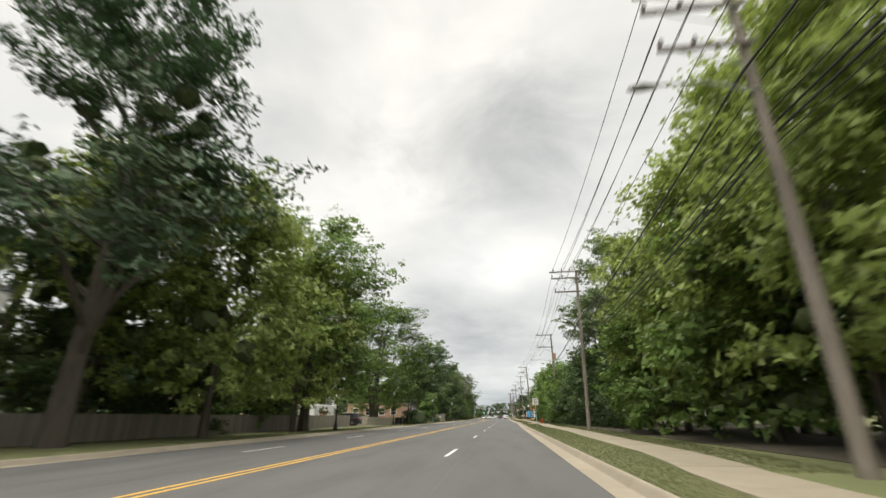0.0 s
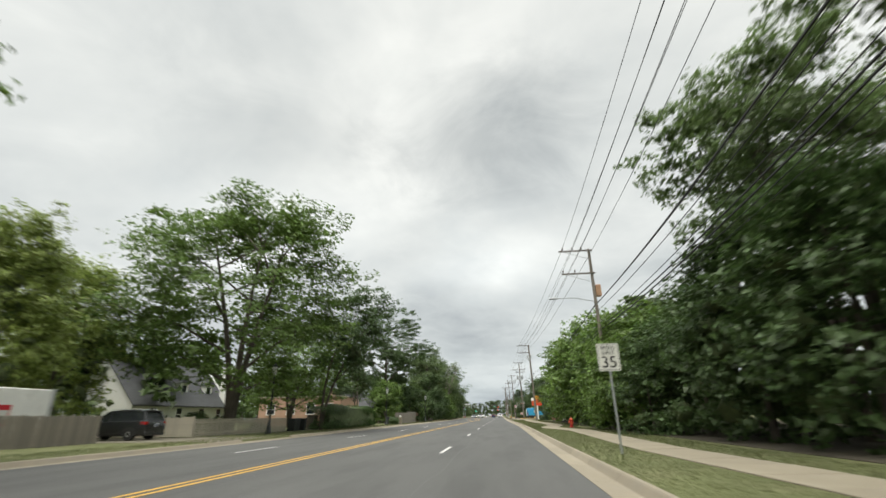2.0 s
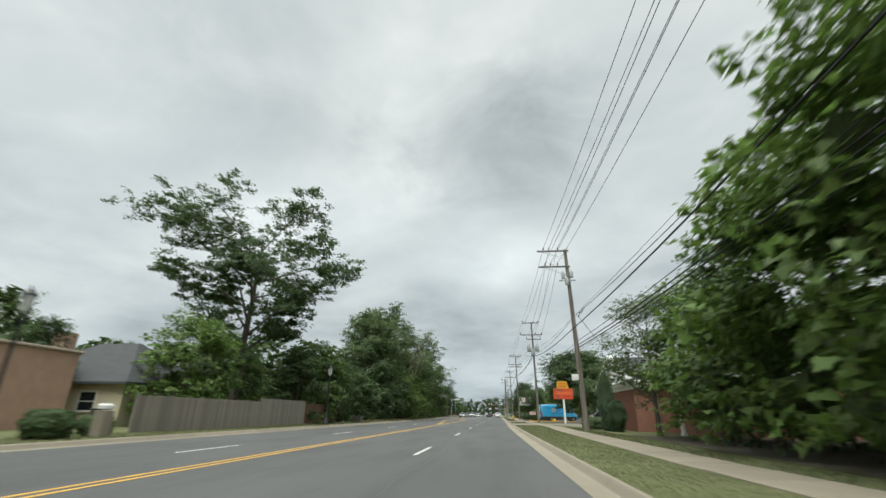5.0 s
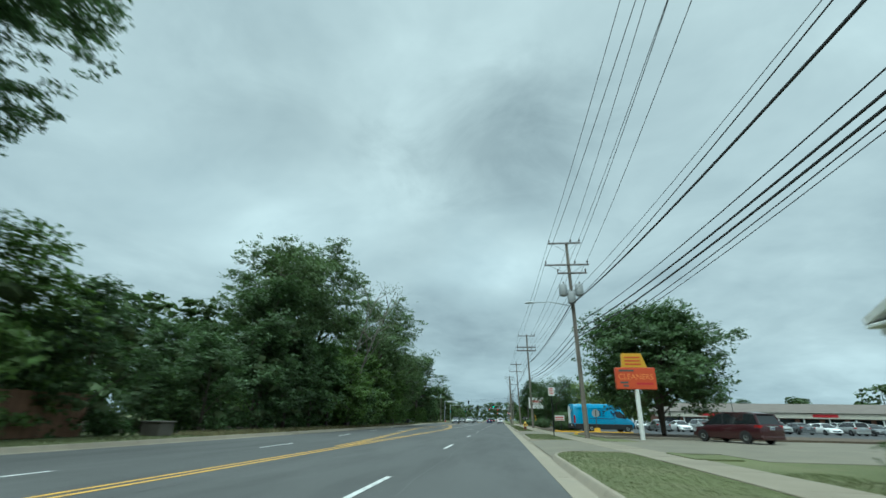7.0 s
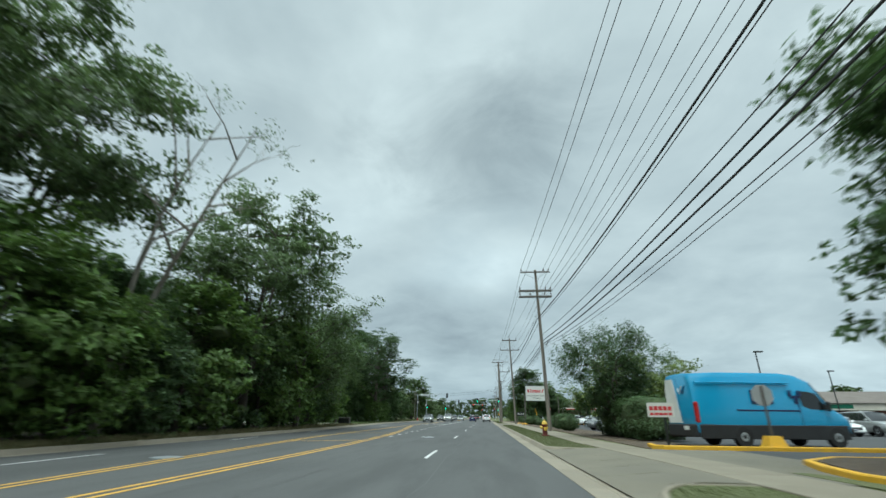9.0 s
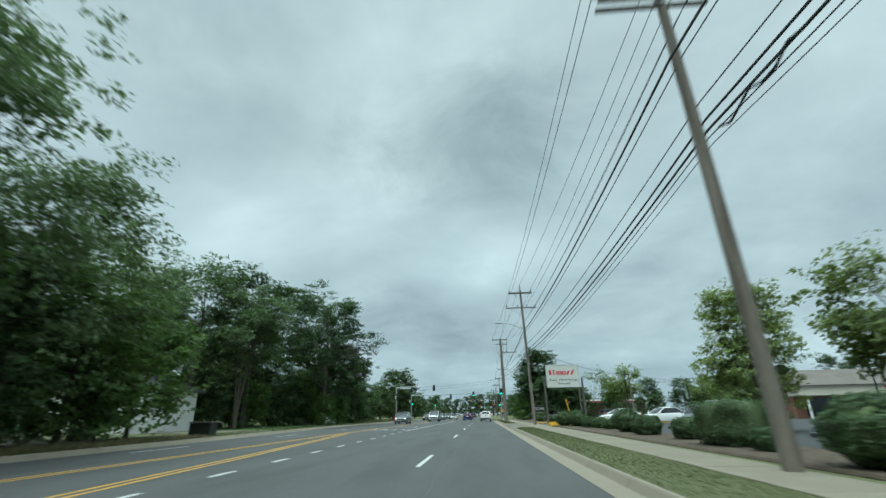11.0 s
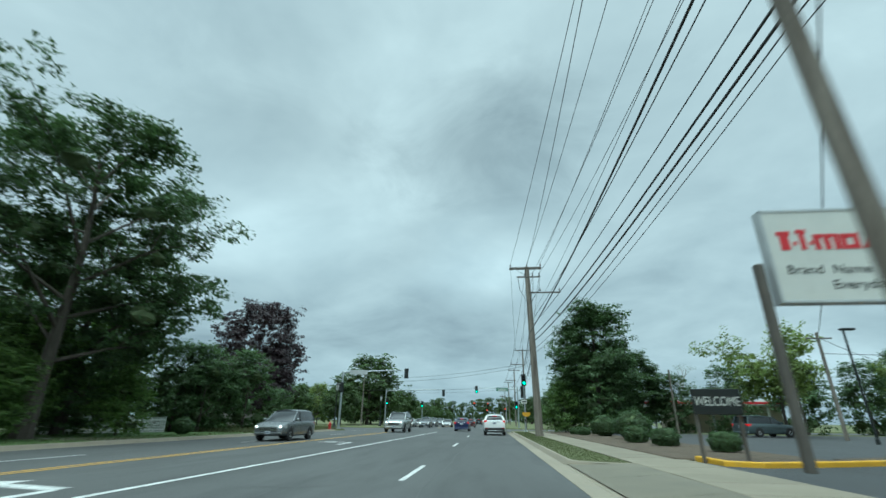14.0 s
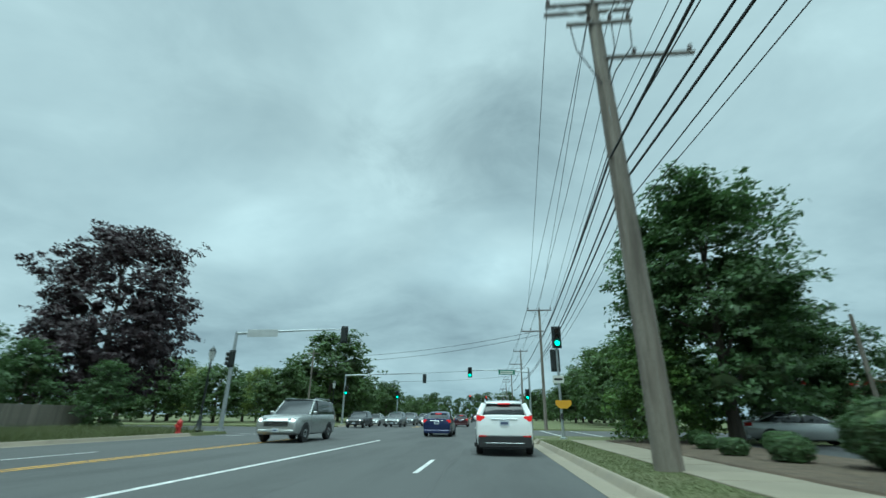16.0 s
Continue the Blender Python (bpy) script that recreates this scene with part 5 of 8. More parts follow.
# where each wire meets each pole, against the pole's foot: top row, second row
TOP, LOW = {}, {}
for key in POLES:
    x, y, tx, h = POLES[key]
    ob = pole_thing(x, y, tx, h, 0.31 if key == "I" else 0.21 if key == "C" else 0.17)
    xp = tx - x
    if key in "YZAB":
        crossarm(ob, xp - 2.4, xp + 0.25, xp, h - 0.15, pins=(xp - 2.05, xp - 1.3, xp - 0.6))
        crossarm(ob, xp - 2.3, xp + 0.25, xp, h - 2.05 if key == "B" else h - 0.75, pins=(xp - 2.2, xp - 1.3))
        if key != "B":
            crossarm(ob, xp - 2.1, xp + 0.2, xp, h - 2.0, pins=(xp - 2.0, xp - 1.2))
        TOP[key], LOW[key] = [(xp - 2.05, h + 0.1), (xp - 1.3, h + 0.1), (xp - 0.6, h + 0.1)], [(xp - 2.2, h - 1.8), (xp - 1.65, h - 1.8), (xp - 0.85, h - 1.8)]
    elif key == "C":
        crossarm(ob, xp - 2.3, xp + 0.25, xp, h - 0.15, pins=(xp - 1.75, xp - 1.3, xp - 0.6))
        crossarm(ob, xp - 2.2, xp + 0.25, xp, h - 1.5, pins=(xp - 1.7, xp - 1.25, xp - 0.7))
        for k, (dx, dz) in enumerate(((-0.35, -2.6), (0.3, -2.5), (-0.1, -3.1))):
            part("switch_box", Shape().lathe([(0.03, 0), (0.14, 0.05), (0.15, 0.5), (0.09, 0.58), (0.03, 0.7)], 10, (xp + dx, -0.25, h + dz)), grey_paint, ob, "grey pole-mounted switch", smooth=True)
        part("bracket", Shape().box(xp - 0.7, xp + 0.6, -0.3, -0.18, h - 2.75, h - 2.66, 0.01), galv, ob)
        TOP[key], LOW[key] = [(xp - 1.75, h + 0.1), (xp - 1.3, h + 0.1), (xp - 0.6, h + 0.1)], [(xp - 1.7, h - 1.25), (xp - 1.25, h - 1.25), (xp - 0.7, h - 1.25)]
        bx = part("floodlight", Shape().box(xp * 0.28 - 0.62, xp * 0.28 - 0.16, -0.25, 0.2, 3.5, 3.95, 0.04), white_paint, ob, "white box-shaped floodlight")
        part("bracket", Shape().box(xp * 0.28 - 0.2, xp * 0.28, -0.06, 0.06, 3.66, 3.8, 0.01), galv, bx)
    elif key == "E":
        crossarm(ob, xp - 1.4, xp + 1.05, xp, h - 0.1, pins=(xp - 1.3, xp + 0.3, xp + 0.95))
        crossarm(ob, xp - 1.75, xp + 1.5, xp, h - 1.85, pins=(xp - 1.65, xp + 0.5, xp + 1.4))
        crossarm(ob, xp - 0.85, xp + 1.3, xp, h - 2.5, brace=False, pins=(xp - 0.8, xp + 1.2))
        for dx in (-0.55, 0.6, 0.0):
            can = part("transformer", Shape().lathe([(0.2, 0), (0.27, 0.04), (0.29, 0.1), (0.29, 0.78), (0.25, 0.86), (0.1, 0.9)], 14, (xp + dx, -0.3 if dx else -0.42, h - (4.3 if dx else 4.9))), grey_paint, ob, "grey pole-mounted transformer can", smooth=True)
            part("bushing", Shape().lathe([(0.03, 0), (0.06, 0.04), (0.04, 0.1), (0.06, 0.14), (0.02, 0.22)], 7, (xp + dx + 0.05, -0.3, h - (3.42 if dx else 4.0))), porcelain, can, smooth=True)
        part("bracket", Shape().box(xp - 0.5, xp + 0.55, -0.18, -0.1, h - 3.9, h - 3.78, 0.01), galv, ob)
        cobra_lamp(ob, xp + 0.05, h - 5.0, xp - 2.95, h - 4.75)
        TOP[key], LOW[key] = [(xp - 1.3, h + 0.2), (xp + 0.3, h + 0.2), (xp + 0.95, h + 0.2)], [(xp - 1.65, h - 1.55), (xp + 0.5, h - 1.55), (xp + 1.4, h - 1.55)]
    elif key == "F":
        crossarm(ob, xp - 1.4, xp + 1.3, xp, h - 0.25, pins=(xp - 1.3, xp + 0.75, xp + 1.2))
        crossarm(ob, xp - 1.6, xp + 1.35, xp, h - 2.0, both=True, pins=(xp - 1.5, xp + 0.8, xp + 1.25))
        crossarm(ob, xp - 1.6, xp + 1.35, xp, h - 2.55, both=True, brace=False, pins=(xp - 1.5, xp - 0.6, xp + 0.7, xp + 1.25))
        TOP[key], LOW[key] = [(xp - 1.3, h + 0.05), (xp + 0.75, h + 0.05), (xp + 1.2, h + 0.05)], [(xp - 1.5, h - 1.7), (xp + 0.8, h - 1.7), (xp + 1.25, h - 1.7)]
    elif key == "H":
        crossarm(ob, xp - 1.3, xp + 1.25, xp, h - 0.4, both=True, pins=(xp - 1.2, xp + 1.15))
        crossarm(ob, xp - 1.7, xp + 1.6, xp, h - 2.1, pins=(xp - 1.6, xp - 0.4, xp + 0.6, xp + 1.5))
        part("pole_top_pin", Shape().tube([(xp, 0, h - 0.3), (xp, 0, h + 0.55)], 0.03, 6), porcelain, ob)
        cobra_lamp(ob, xp + 0.1, h - 4.35, xp - 2.55, h - 3.75)
        TOP[key], LOW[key] = [(xp - 1.2, h - 0.1), (xp, h + 0.5), (xp + 1.15, h - 0.1)], [(xp - 1.6, h - 1.8), (xp + 0.6, h - 1.8), (xp + 1.5, h - 1.8)]
    elif key == "I":
        crossarm(ob, xp - 1.5, xp + 1.25, xp, h - 0.12, both=True, pins=(xp - 1.4, xp, xp + 1.15))
        crossarm(ob, xp - 0.9, xp + 1.1, xp, h - 0.95, brace=False, pins=(xp - 0.2, xp + 0.45, xp + 1.0))
        crossarm(ob, xp, xp + 2.7, xp, h - 2.35, brace=False, pins=(xp + 1.0, xp + 2.6))
        for dx in (-0.8, 0.45, 1.0):
            part("drop_cable", Shape().tube([(xp + dx, -0.2, h - 1.1), (xp + dx * 0.9, -0.3, h - 2.1), (xp + dx * 0.35, -0.2, h - 2.9), (xp + 0.08, -0.16, h - 3.6)], 0.022, 5), cable_black, ob, smooth=True)
        part("conduit", Shape().tube([(0.05 + xp * 0.05, -0.2, 0.6), (xp * 0.9, -0.17, h - 4.2)], 0.05, 7), grey_paint, ob, "grey cable conduit", smooth=True)
        TOP[key], LOW[key] = [(xp - 1.4, h + 0.2), (xp, h + 0.2), (xp + 1.15, h + 0.2)], [(xp - 0.2, h - 0.7), (xp + 0.45, h - 0.7), (xp + 1.0, h - 0.7)]
    else:
        crossarm(ob, xp - 1.25, xp + 1.25, xp, h - 0.12, pins=(xp - 1.15, xp, xp + 1.15))
        crossarm(ob, xp - 2.0, xp + 0.3, xp, h - 2.3, pins=(xp - 1.9, xp - 1.0))
        TOP[key], LOW[key] = [(xp - 1.15, h + 0.2), (xp, h + 0.2), (xp + 1.15, h + 0.2)], [(xp - 1.9, h - 2.0), (xp - 1.0, h - 2.0)]
    if key == "Z":
        cobra_lamp(ob, xp, 8.1, xp - 2.6, 8.4)
    if key == "B":
        part("junction_box", Shape().box(xp + 0.12, xp + 0.5, -0.22, 0.18, h - 3.9, h - 3.0, 0.03), rust_box, ob, "tan weathered pole-mounted box")
        cobra_lamp(ob, xp, h - 4.3, xp - 3.1, h - 4.0)


def wire(a, b, sag, r, mat, label):
    return solid("power_line" if mat is wire_grey else "cable", Shape().tube(catenary(a, b, sag), r, 5, False), mat, label, "wire", "overhead wires", smooth=True)


def world_of(key, dx, z):
    x, y, tx, h = POLES[key]
    return (x + dx, y - (0.16 if z > 9.7 else 0.0), z + VERGE_Z)


# communication cables: offset from the pole, radius and sag, then the height of each on each pole
STRANDS = ((0.2, 0.011, 0.012), (0.2, 0.018, 0.013), (-0.2, 0.036, 0.013), (0.24, 0.017, 0.013), (0.26, 0.03, 0.013), (0.24, 0.032, 0.013), (0.22, 0.015, 0.014), (0.28, 0.011, 0.015))
HANGS = {
    "B": (9.05, 8.5, 8.7, 7.6, 7.3, 7.05, 6.8, 6.6), "C": (8.5, 8.4, 7.3, 6.5, 6.2, 6.0, 5.9, 5.8), "E": (10.0, 9.3, 8.95, 7.65, 7.2, 6.75, 6.2, 6.05), "F": (10.5, 9.5, 9.3, 8.0, 7.5, 7.2, 7.0, 6.85),
    "H": (10.5, 9.5, 9.3, 8.2, 7.6, 7.25, 7.0, 6.8), "I": (9.4, 9.0, 7.8, 8.6, 7.7, 7.25, 6.6, 6.3), "J": (8.9, 8.7, 8.3, 7.8, 7.3, 7.0, 6.8, 6.5),
}
seq = list("YZABCEFHIJKLMN")
for p, q in zip(seq, seq[1:]):
    span = POLES[q][1] - POLES[p][1]
    for (xa, za), (xb, zb) in zip(TOP[p], TOP[q]):
        wire(world_of(p, xa, za + 0.02), world_of(q, xb, zb + 0.02), 0.012 * span, 0.014, wire_grey, "thin bare overhead power line")
    for (xa, za), (xb, zb) in zip(LOW[p], LOW[q]):
        wire(world_of(p, xa, za + 0.02), world_of(q, xb, zb + 0.02), 0.014 * span, 0.014, wire_grey, "thin bare overhead power line")
    for k, (dx, r, sg) in enumerate(STRANDS):
        if q in "KLMN" and r < 0.03:
            continue
        za, zb = (HANGS.get(e, HANGS["B"])[k] for e in (p, q))
        wire(world_of(p, on_pole(p, za) + dx, za), world_of(q, on_pole(q, zb) + dx, zb), sg * span, r, cable_black, "black overhead communication cable")
# service drops and lines over the cross street
for a, b, sag in (((6.9, 127.5, 8.2), (13.2, 137.0, 4.6), 0.4), ((4.9, 237.6, 7.6), (24.0, 268.0, 7.2), 0.7), ((24.0, 268.0, 7.2), (52.0, 292.0, 7.5), 0.8),
                  ((5.05, 305, 9.6), (-24.0, 318, 8.6), 0.7), ((5.05, 305, 9.2), (-24.0, 318, 8.0), 0.8), ((4.6, 316, 7.0), (-24.0, 318, 6.4), 0.3), ((5.1, 338, 8.0), (-22, 350, 7.8), 0.4), ((24.0, 268.0, 6.0), (60.0, 268.0, 6.2), 0.4)):
    wire(a, b, sag, 0.02, cable_black, "black service cable across the open sky")
for key, z in (("F", 7.2), ("H", 7.0), ("C", 8.45)):
    x, y, tx, h = POLES[key]
    xx = x + on_pole(key, z) + 0.27
    pts = [(xx, y - 3.2 + 0.4 * k, z + VERGE_Z - 0.25 + 0.12 * math.sin(k * 1.9)) for k in range(8)]
    solid("cable_loop", Shape().tube(pts, 0.03, 5), cable_black, "coiled slack of a black cable", "cable", "overhead wires", smooth=True)

# poles of the side streets
for x, y, h in ((24.0, 268.0, 7.4), (-24.0, 318.0, 9.4), (19.0, 284.0, 6.4)):
    ob = thing("utility_pole", "slender wooden utility pole", "utility pole", "utility poles", (x, y, VERGE_Z))
    part("pole", Shape().tube([(0, 0, -0.02), (0.02, 0, h)], [0.13, 0.09], 10), pole_wood, ob, smooth=True)
    if x != 19.0:
        part("crossarm", Shape().box(-0.9, 0.9, -0.15, -0.06, h - 0.5, h - 0.4, 0.01), arm_wood, ob)

# ---------------------------------------------------------------- street lamps with lanterns, across the road


def lantern_post(x, y):
    ob = thing("street_lamp", "black cast-iron lantern post beside the kerb", "street lamp", "lantern posts", (x, y, VERGE_Z))
    part("base", Shape().lathe([(0.24, 0), (0.24, 0.14), (0.2, 0.18), (0.17, 0.5), (0.12, 0.62), (0.1, 0.95), (0.07, 1.0)], 14), black_metal, ob, smooth=True)
    part("post", Shape().lathe([(0.075, 0.95), (0.065, 2.5), (0.05, 4.0), (0.07, 4.05), (0.05, 4.12), (0.05, 4.3)], 12), black_metal, ob, smooth=True)
    la = part("lantern", Shape().lathe([(0.05, 4.28), (0.13, 4.36), (0.2, 4.95), (0.19, 4.97)], 8), lantern_glass, ob, "frosted lantern glass")
    part("lantern_roof", Shape().lathe([(0.23, 4.95), (0.22, 5.0), (0.1, 5.18), (0.03, 5.22), (0.03, 5.3), (0.005, 5.34)], 8), black_metal, la)
    for k in range(4):
        a = math.pi / 2 * k + 0.4
        part("lantern_bar", Shape().tube([(0.13 * math.cos(a), 0.13 * math.sin(a), 4.35), (0.205 * math.cos(a), 0.205 * math.sin(a), 4.96)], 0.012, 5), black_metal, la)
    return ob


first = lantern_post(-15.6, 42.3)
for x, y in ((-17.6, 73.3), (-16.6, 107.0), (-15.2, 134.8), (-18.5, 286.8), (-16, 12), (-20.0, 316)):
    copy_thing(first, pose(x, y, VERGE_Z))

# ---------------------------------------------------------------- signs, hydrants and signals


def hydrant(x, y, cap, label, s=1.0, coat=None):
    ob = thing("fire_hydrant", label, "fire hydrant", "fire hydrants", (x, y, VERGE_Z))
    ob.scale = (s, s, s)
    b = part("barrel", Shape().lathe([(0.2, 0.0), (0.2, 0.05), (0.14, 0.06), (0.13, 0.1), (0.125, 0.5), (0.16, 0.52), (0.16, 0.57), (0.12, 0.58)], 16), coat or hydrant_red, ob, smooth=True)
    part("bonnet", Shape().lathe([(0.15, 0.575), (0.145, 0.62), (0.1, 0.71), (0.04, 0.75), (0.035, 0.8), (0.01, 0.81)], 14), cap, ob, "painted bonnet", smooth=True)
    for sx in (-1, 1):
        part("nozzle", Shape().lathe([(0.065, 0.0), (0.065, 0.1), (0.075, 0.1), (0.075, 0.14), (0.02, 0.15), (0.02, 0.18)], 10, (0, 0, 0.42), "x") if sx > 0 else Shape().lathe([(0.065, -0.0), (0.065, -0.2), (0.075, -0.2), (0.075, -0.24), (0.02, -0.25)], 10, (0, 0, 0.42), "x"), cap, b, smooth=True)
    part("pumper_nozzle", Shape().lathe([(0.08, 0.0), (0.08, -0.17), (0.095, -0.17), (0.095, -0.22), (0.02, -0.23), (0.02, -0.26)], 12, (0, 0, 0.36), "y"), cap, b, smooth=True)
    return ob


hydrant(5.8, 78.3, hydrant_orange, "red fire hydrant with orange bonnet in grass", 1.0)
hydrant(3.45, 188.6, hydrant_yellow, "dark red fire hydrant with yellow bonnet", 1.15, hydrant_maroon)
hydrant(-18.2, 284.5, hydrant_red, "small red fire hydrant in rough grass", 1.0)


def plate(w, h, t=0.012, r=0.04):
    pts = []
    for cx, cz, a0 in ((w / 2 - r, h / 2 - r, 0), (-w / 2 + r, h / 2 - r, 90), (-w / 2 + r, -h / 2 + r, 180), (w / 2 - r, -h / 2 + r, 270)):
        pts += [(cx + r * math.cos(radians(a0 + 30 * k)), cz + r * math.sin(radians(a0 + 30 * k))) for k in range(4)]
    return Shape().prism(pts[::-1], t)


# speed limit sign
ob = thing("speed_limit_sign", "white rectangular speed limit sign on a steel post", "road sign", at=(3.28, 52.15, VERGE_Z - 0.1))
part("post", Shape().box(-0.03, 0.03, 0.02, 0.05, -0.02, 3.0, 0.006), galv, ob)
face = part("sign_plate", plate(0.62, 0.78), sign_white, ob, "white sign plate")
face.location = (0, 0, 2.66)
bd = Shape()
for a, b, c, d in ((-0.285, 0.285, 0.35, 0.362), (-0.285, 0.285, -0.362, -0.35), (-0.285, -0.273, -0.362, 0.362), (0.273, 0.285, -0.362, 0.362)):
    bd.box(a, b, -0.004, 0.0, c, d)
part("border", bd, sign_black, face)
for text, size, z in (("SPEED", 0.15, 0.255), ("LIMIT", 0.15, 0.115), ("35", 0.46, -0.155)):
    words(text, size, sign_black, face, pose(0, -0.004, z, 90), 0.003)

# restriction sign on the grass island
ob = thing("parking_sign", "small white sign on a tall dark post", "road sign", at=(4.2, 162.4, VERGE_Z - 0.08))
part("post", Shape().box(-0.035, 0.035, 0.0, 0.05, -0.02, 3.55, 0.006), black_metal, ob)
face = part("sign_plate", plate(0.46, 0.6), sign_white, ob, "white sign plate with red lines")
face.location = (0, -0.015, 3.2)
for k in range(4):
    part("text_bar", Shape().box(-0.16, 0.16, -0.005, 0.0, 0.18 - k * 0.12, 0.225 - k * 0.12), sign_red, face)

# low red and white sign on the yellow-edged island
ob = thing("notice_board", "low white notice with red lettering bars on a black post", "sign", at=(6.6, 177.5, VERGE_Z))
part("post", Shape().box(-0.04, 0.04, 0.0, 0.06, -0.02, 1.3, 0.006), black_metal, ob)
face = part("sign_plate", plate(1.05, 0.56), sign_white, ob, "white notice plate")
face.location = (-0.12, -0.015, 1.36)
face.scale = (0.94, 1, 0.92)
for z, hgt in ((0.06, 0.16), (-0.16, 0.1)):
    for k in range(5):
        part("text_bar", Shape().box(-0.44 + 0.18 * k, -0.3 + 0.18 * k, -0.005, 0.0, z - hgt / 2, z + hgt / 2), sign_red, face)

# orange shop sign
ob = thing("pylon_sign", "orange sign with yellow top box on a white pole", "shop sign", at=(9.55, 159.4, VERGE_Z))
ob.scale = (0.87, 1, 0.915)
part("pole", Shape().lathe([(0.17, -0.02), (0.17, 3.5), (0.16, 3.6)], 14), white_paint, ob, smooth=True)
face = part("sign_cabinet", Shape().box(-1.5, 1.5, -0.18, 0.18, 3.45, 5.0, 0.03), sign_orange, ob, "orange sign cabinet")
words("CLEANERS", 0.56, sign_amber, face, pose(0, -0.182, 4.32, 90), 0.004)
for z, a, b in ((4.78, -1.25, -0.1), (3.92, -1.2, -0.6), (3.85, 0.0, 1.25), (3.68, -1.0, -0.6)):
    part("text_bar", Shape().box(a, b, -0.19, -0.18, z - 0.07, z + 0.07), brown_post if a < -0.5 else sign_red, face)
top = Shape().prism([(-0.95, 5.02), (0.95, 5.02), (0.6, 6.05), (-0.85, 6.05)], 0.3, Matrix.Translation((0, -0.15, 0)))
top = part("top_box", top, sign_yellow, ob, "yellow sloping sign box")
for z in (5.25, 5.5, 5.75):
    part("text_bar", Shape().box(-0.7, 0.5, -0.165, -0.15, z - 0.05, z + 0.05), sign_orange, top)

# shopping centre sign
ob = thing("shop_sign", "large white shop sign with red marks on two posts", "shop sign", at=(9.12, 244.3, VERGE_Z))
ob.scale = (1.13, 1, 1.015)
for x in (-1.85, 1.95):
    part("post", Shape().box(x - 0.085, x + 0.085, -0.02, 0.2, -0.02, 4.9, 0.02), brown_post, ob, "brown-grey square post")
face = part("sign_cabinet", Shape().box(-1.62, 1.62, -0.14, 0.16, 3.85, 6.3, 0.03), sign_white, ob, "white sign cabinet")
fr = Shape()
for a, b, c, d in ((-1.65, 1.65, 6.27, 6.34), (-1.65, 1.65, 3.81, 3.88), (-1.66, -1.6, 3.81, 6.34), (1.6, 1.66, 3.81, 6.34)):
    fr.box(a, b, -0.16, 0.18, c, d, 0.008)
part("frame", fr, sign_back, face)
x = -1.4
for w, hgt, kind in ((0.3, 0.52, "bar"), (0.08, 0.1, "dot"), (0.22, 0.56, "bar"), (0.08, 0.1, "dot"), (0.56, 0.42, "comb"), (0.38, 0.42, "ring"), (0.4, 0.42, "cross"), (0.46, 0.56, "cross")):
    sh, z0 = Shape(), 5.2
    if kind == "bar":
        sh.box(x + 0.05, x + w - 0.05, -0.155, -0.14, z0, z0 + hgt, 0.004)
        sh.box(x, x + w, -0.157, -0.142, z0 + hgt - 0.12, z0 + hgt, 0.004)
    elif kind == "dot":
        sh.box(x, x + w, -0.155, -0.14, z0 + 0.13, z0 + 0.23)
    elif kind == "comb":
        sh.box(x, x + w, -0.155, -0.14, z0 + hgt - 0.09, z0 + hgt)
        for k in range(3):
            sh.box(x + k * (w - 0.13) / 2, x + k * (w - 0.13) / 2 + 0.13, -0.155, -0.14, z0, z0 + hgt - 0.09)
    elif kind == "ring":
        sh.box(x, x + w, -0.155, -0.14, z0 + hgt - 0.11, z0 + hgt), sh.box(x, x + w - 0.12, -0.155, -0.14, z0, z0 + 0.11), sh.box(x, x + 0.12, -0.155, -0.14, z0 + 0.11, z0 + hgt - 0.11), sh.box(x + w - 0.12, x + w, -0.155, -0.14, z0, z0 + hgt - 0.11)
    else:
        sh.prism([(x, z0), (x + 0.2, z0), (x + w, z0 + hgt), (x + w - 0.2, z0 + hgt)], 0.015, Matrix.Translation((0, -0.155, 0)))
    part("logo_mark", sh, sign_red, face, "plain red logo shape")
    x += w + 0.025
for text, dx in (("Brand", -0.98), ("Name", 0.0), ("Savings", 1.0)):
    words(text, 0.33, sign_black, face, pose(dx, -0.145, 4.66, 90), 0.004)
words("Everyday", 0.33, sign_black, face, pose(0.1, -0.145, 4.26, 90), 0.004)

# church-style welcome board in the car park
ob = thing("welcome_sign", "low dark board with pale lettering on two posts", "sign", at=(6.3, 246.6, VERGE_Z))
ob.scale = (0.58, 1, 0.82)
for x in (-1.0, 1.0):
    part("post", Shape().box(x - 0.06, x + 0.06, 0.0, 0.12, -0.02, 2.3, 0.01), brown_post, ob)
face = part("board", Shape().box(-1.15, 1.15, -0.06, 0.0, 1.55, 2.4, 0.015), black_metal, ob, "dark board")
words("WELCOME", 0.44, sign_white, face, pose(0, -0.062, 1.97, 90), 0.004)

# yellow-painted guard post blocks and kerbed islands


def yellow_block(x, y, pipe=False):
    o = thing("bollard_base", "yellow-painted concrete post base", "bollard", "yellow bases", (x, y, VERGE_Z))
    part("block", Shape().loft([[(-0.36, -0.36, -0.02), (0.36, -0.36, -0.02), (0.36, 0.36, -0.02), (-0.36, 0.36, -0.02)], [(-0.2, -0.2, 0.5), (0.2, -0.2, 0.5), (0.2, 0.2, 0.5), (-0.2, 0.2, 0.5)]]), yellow_paint, o)
    if pipe:
        part("pipe", Shape().tube([(0, 0, 0.6), (-0.36, 0, 2.45)], 0.045, 9), yellow_paint, o, smooth=True)
    return o


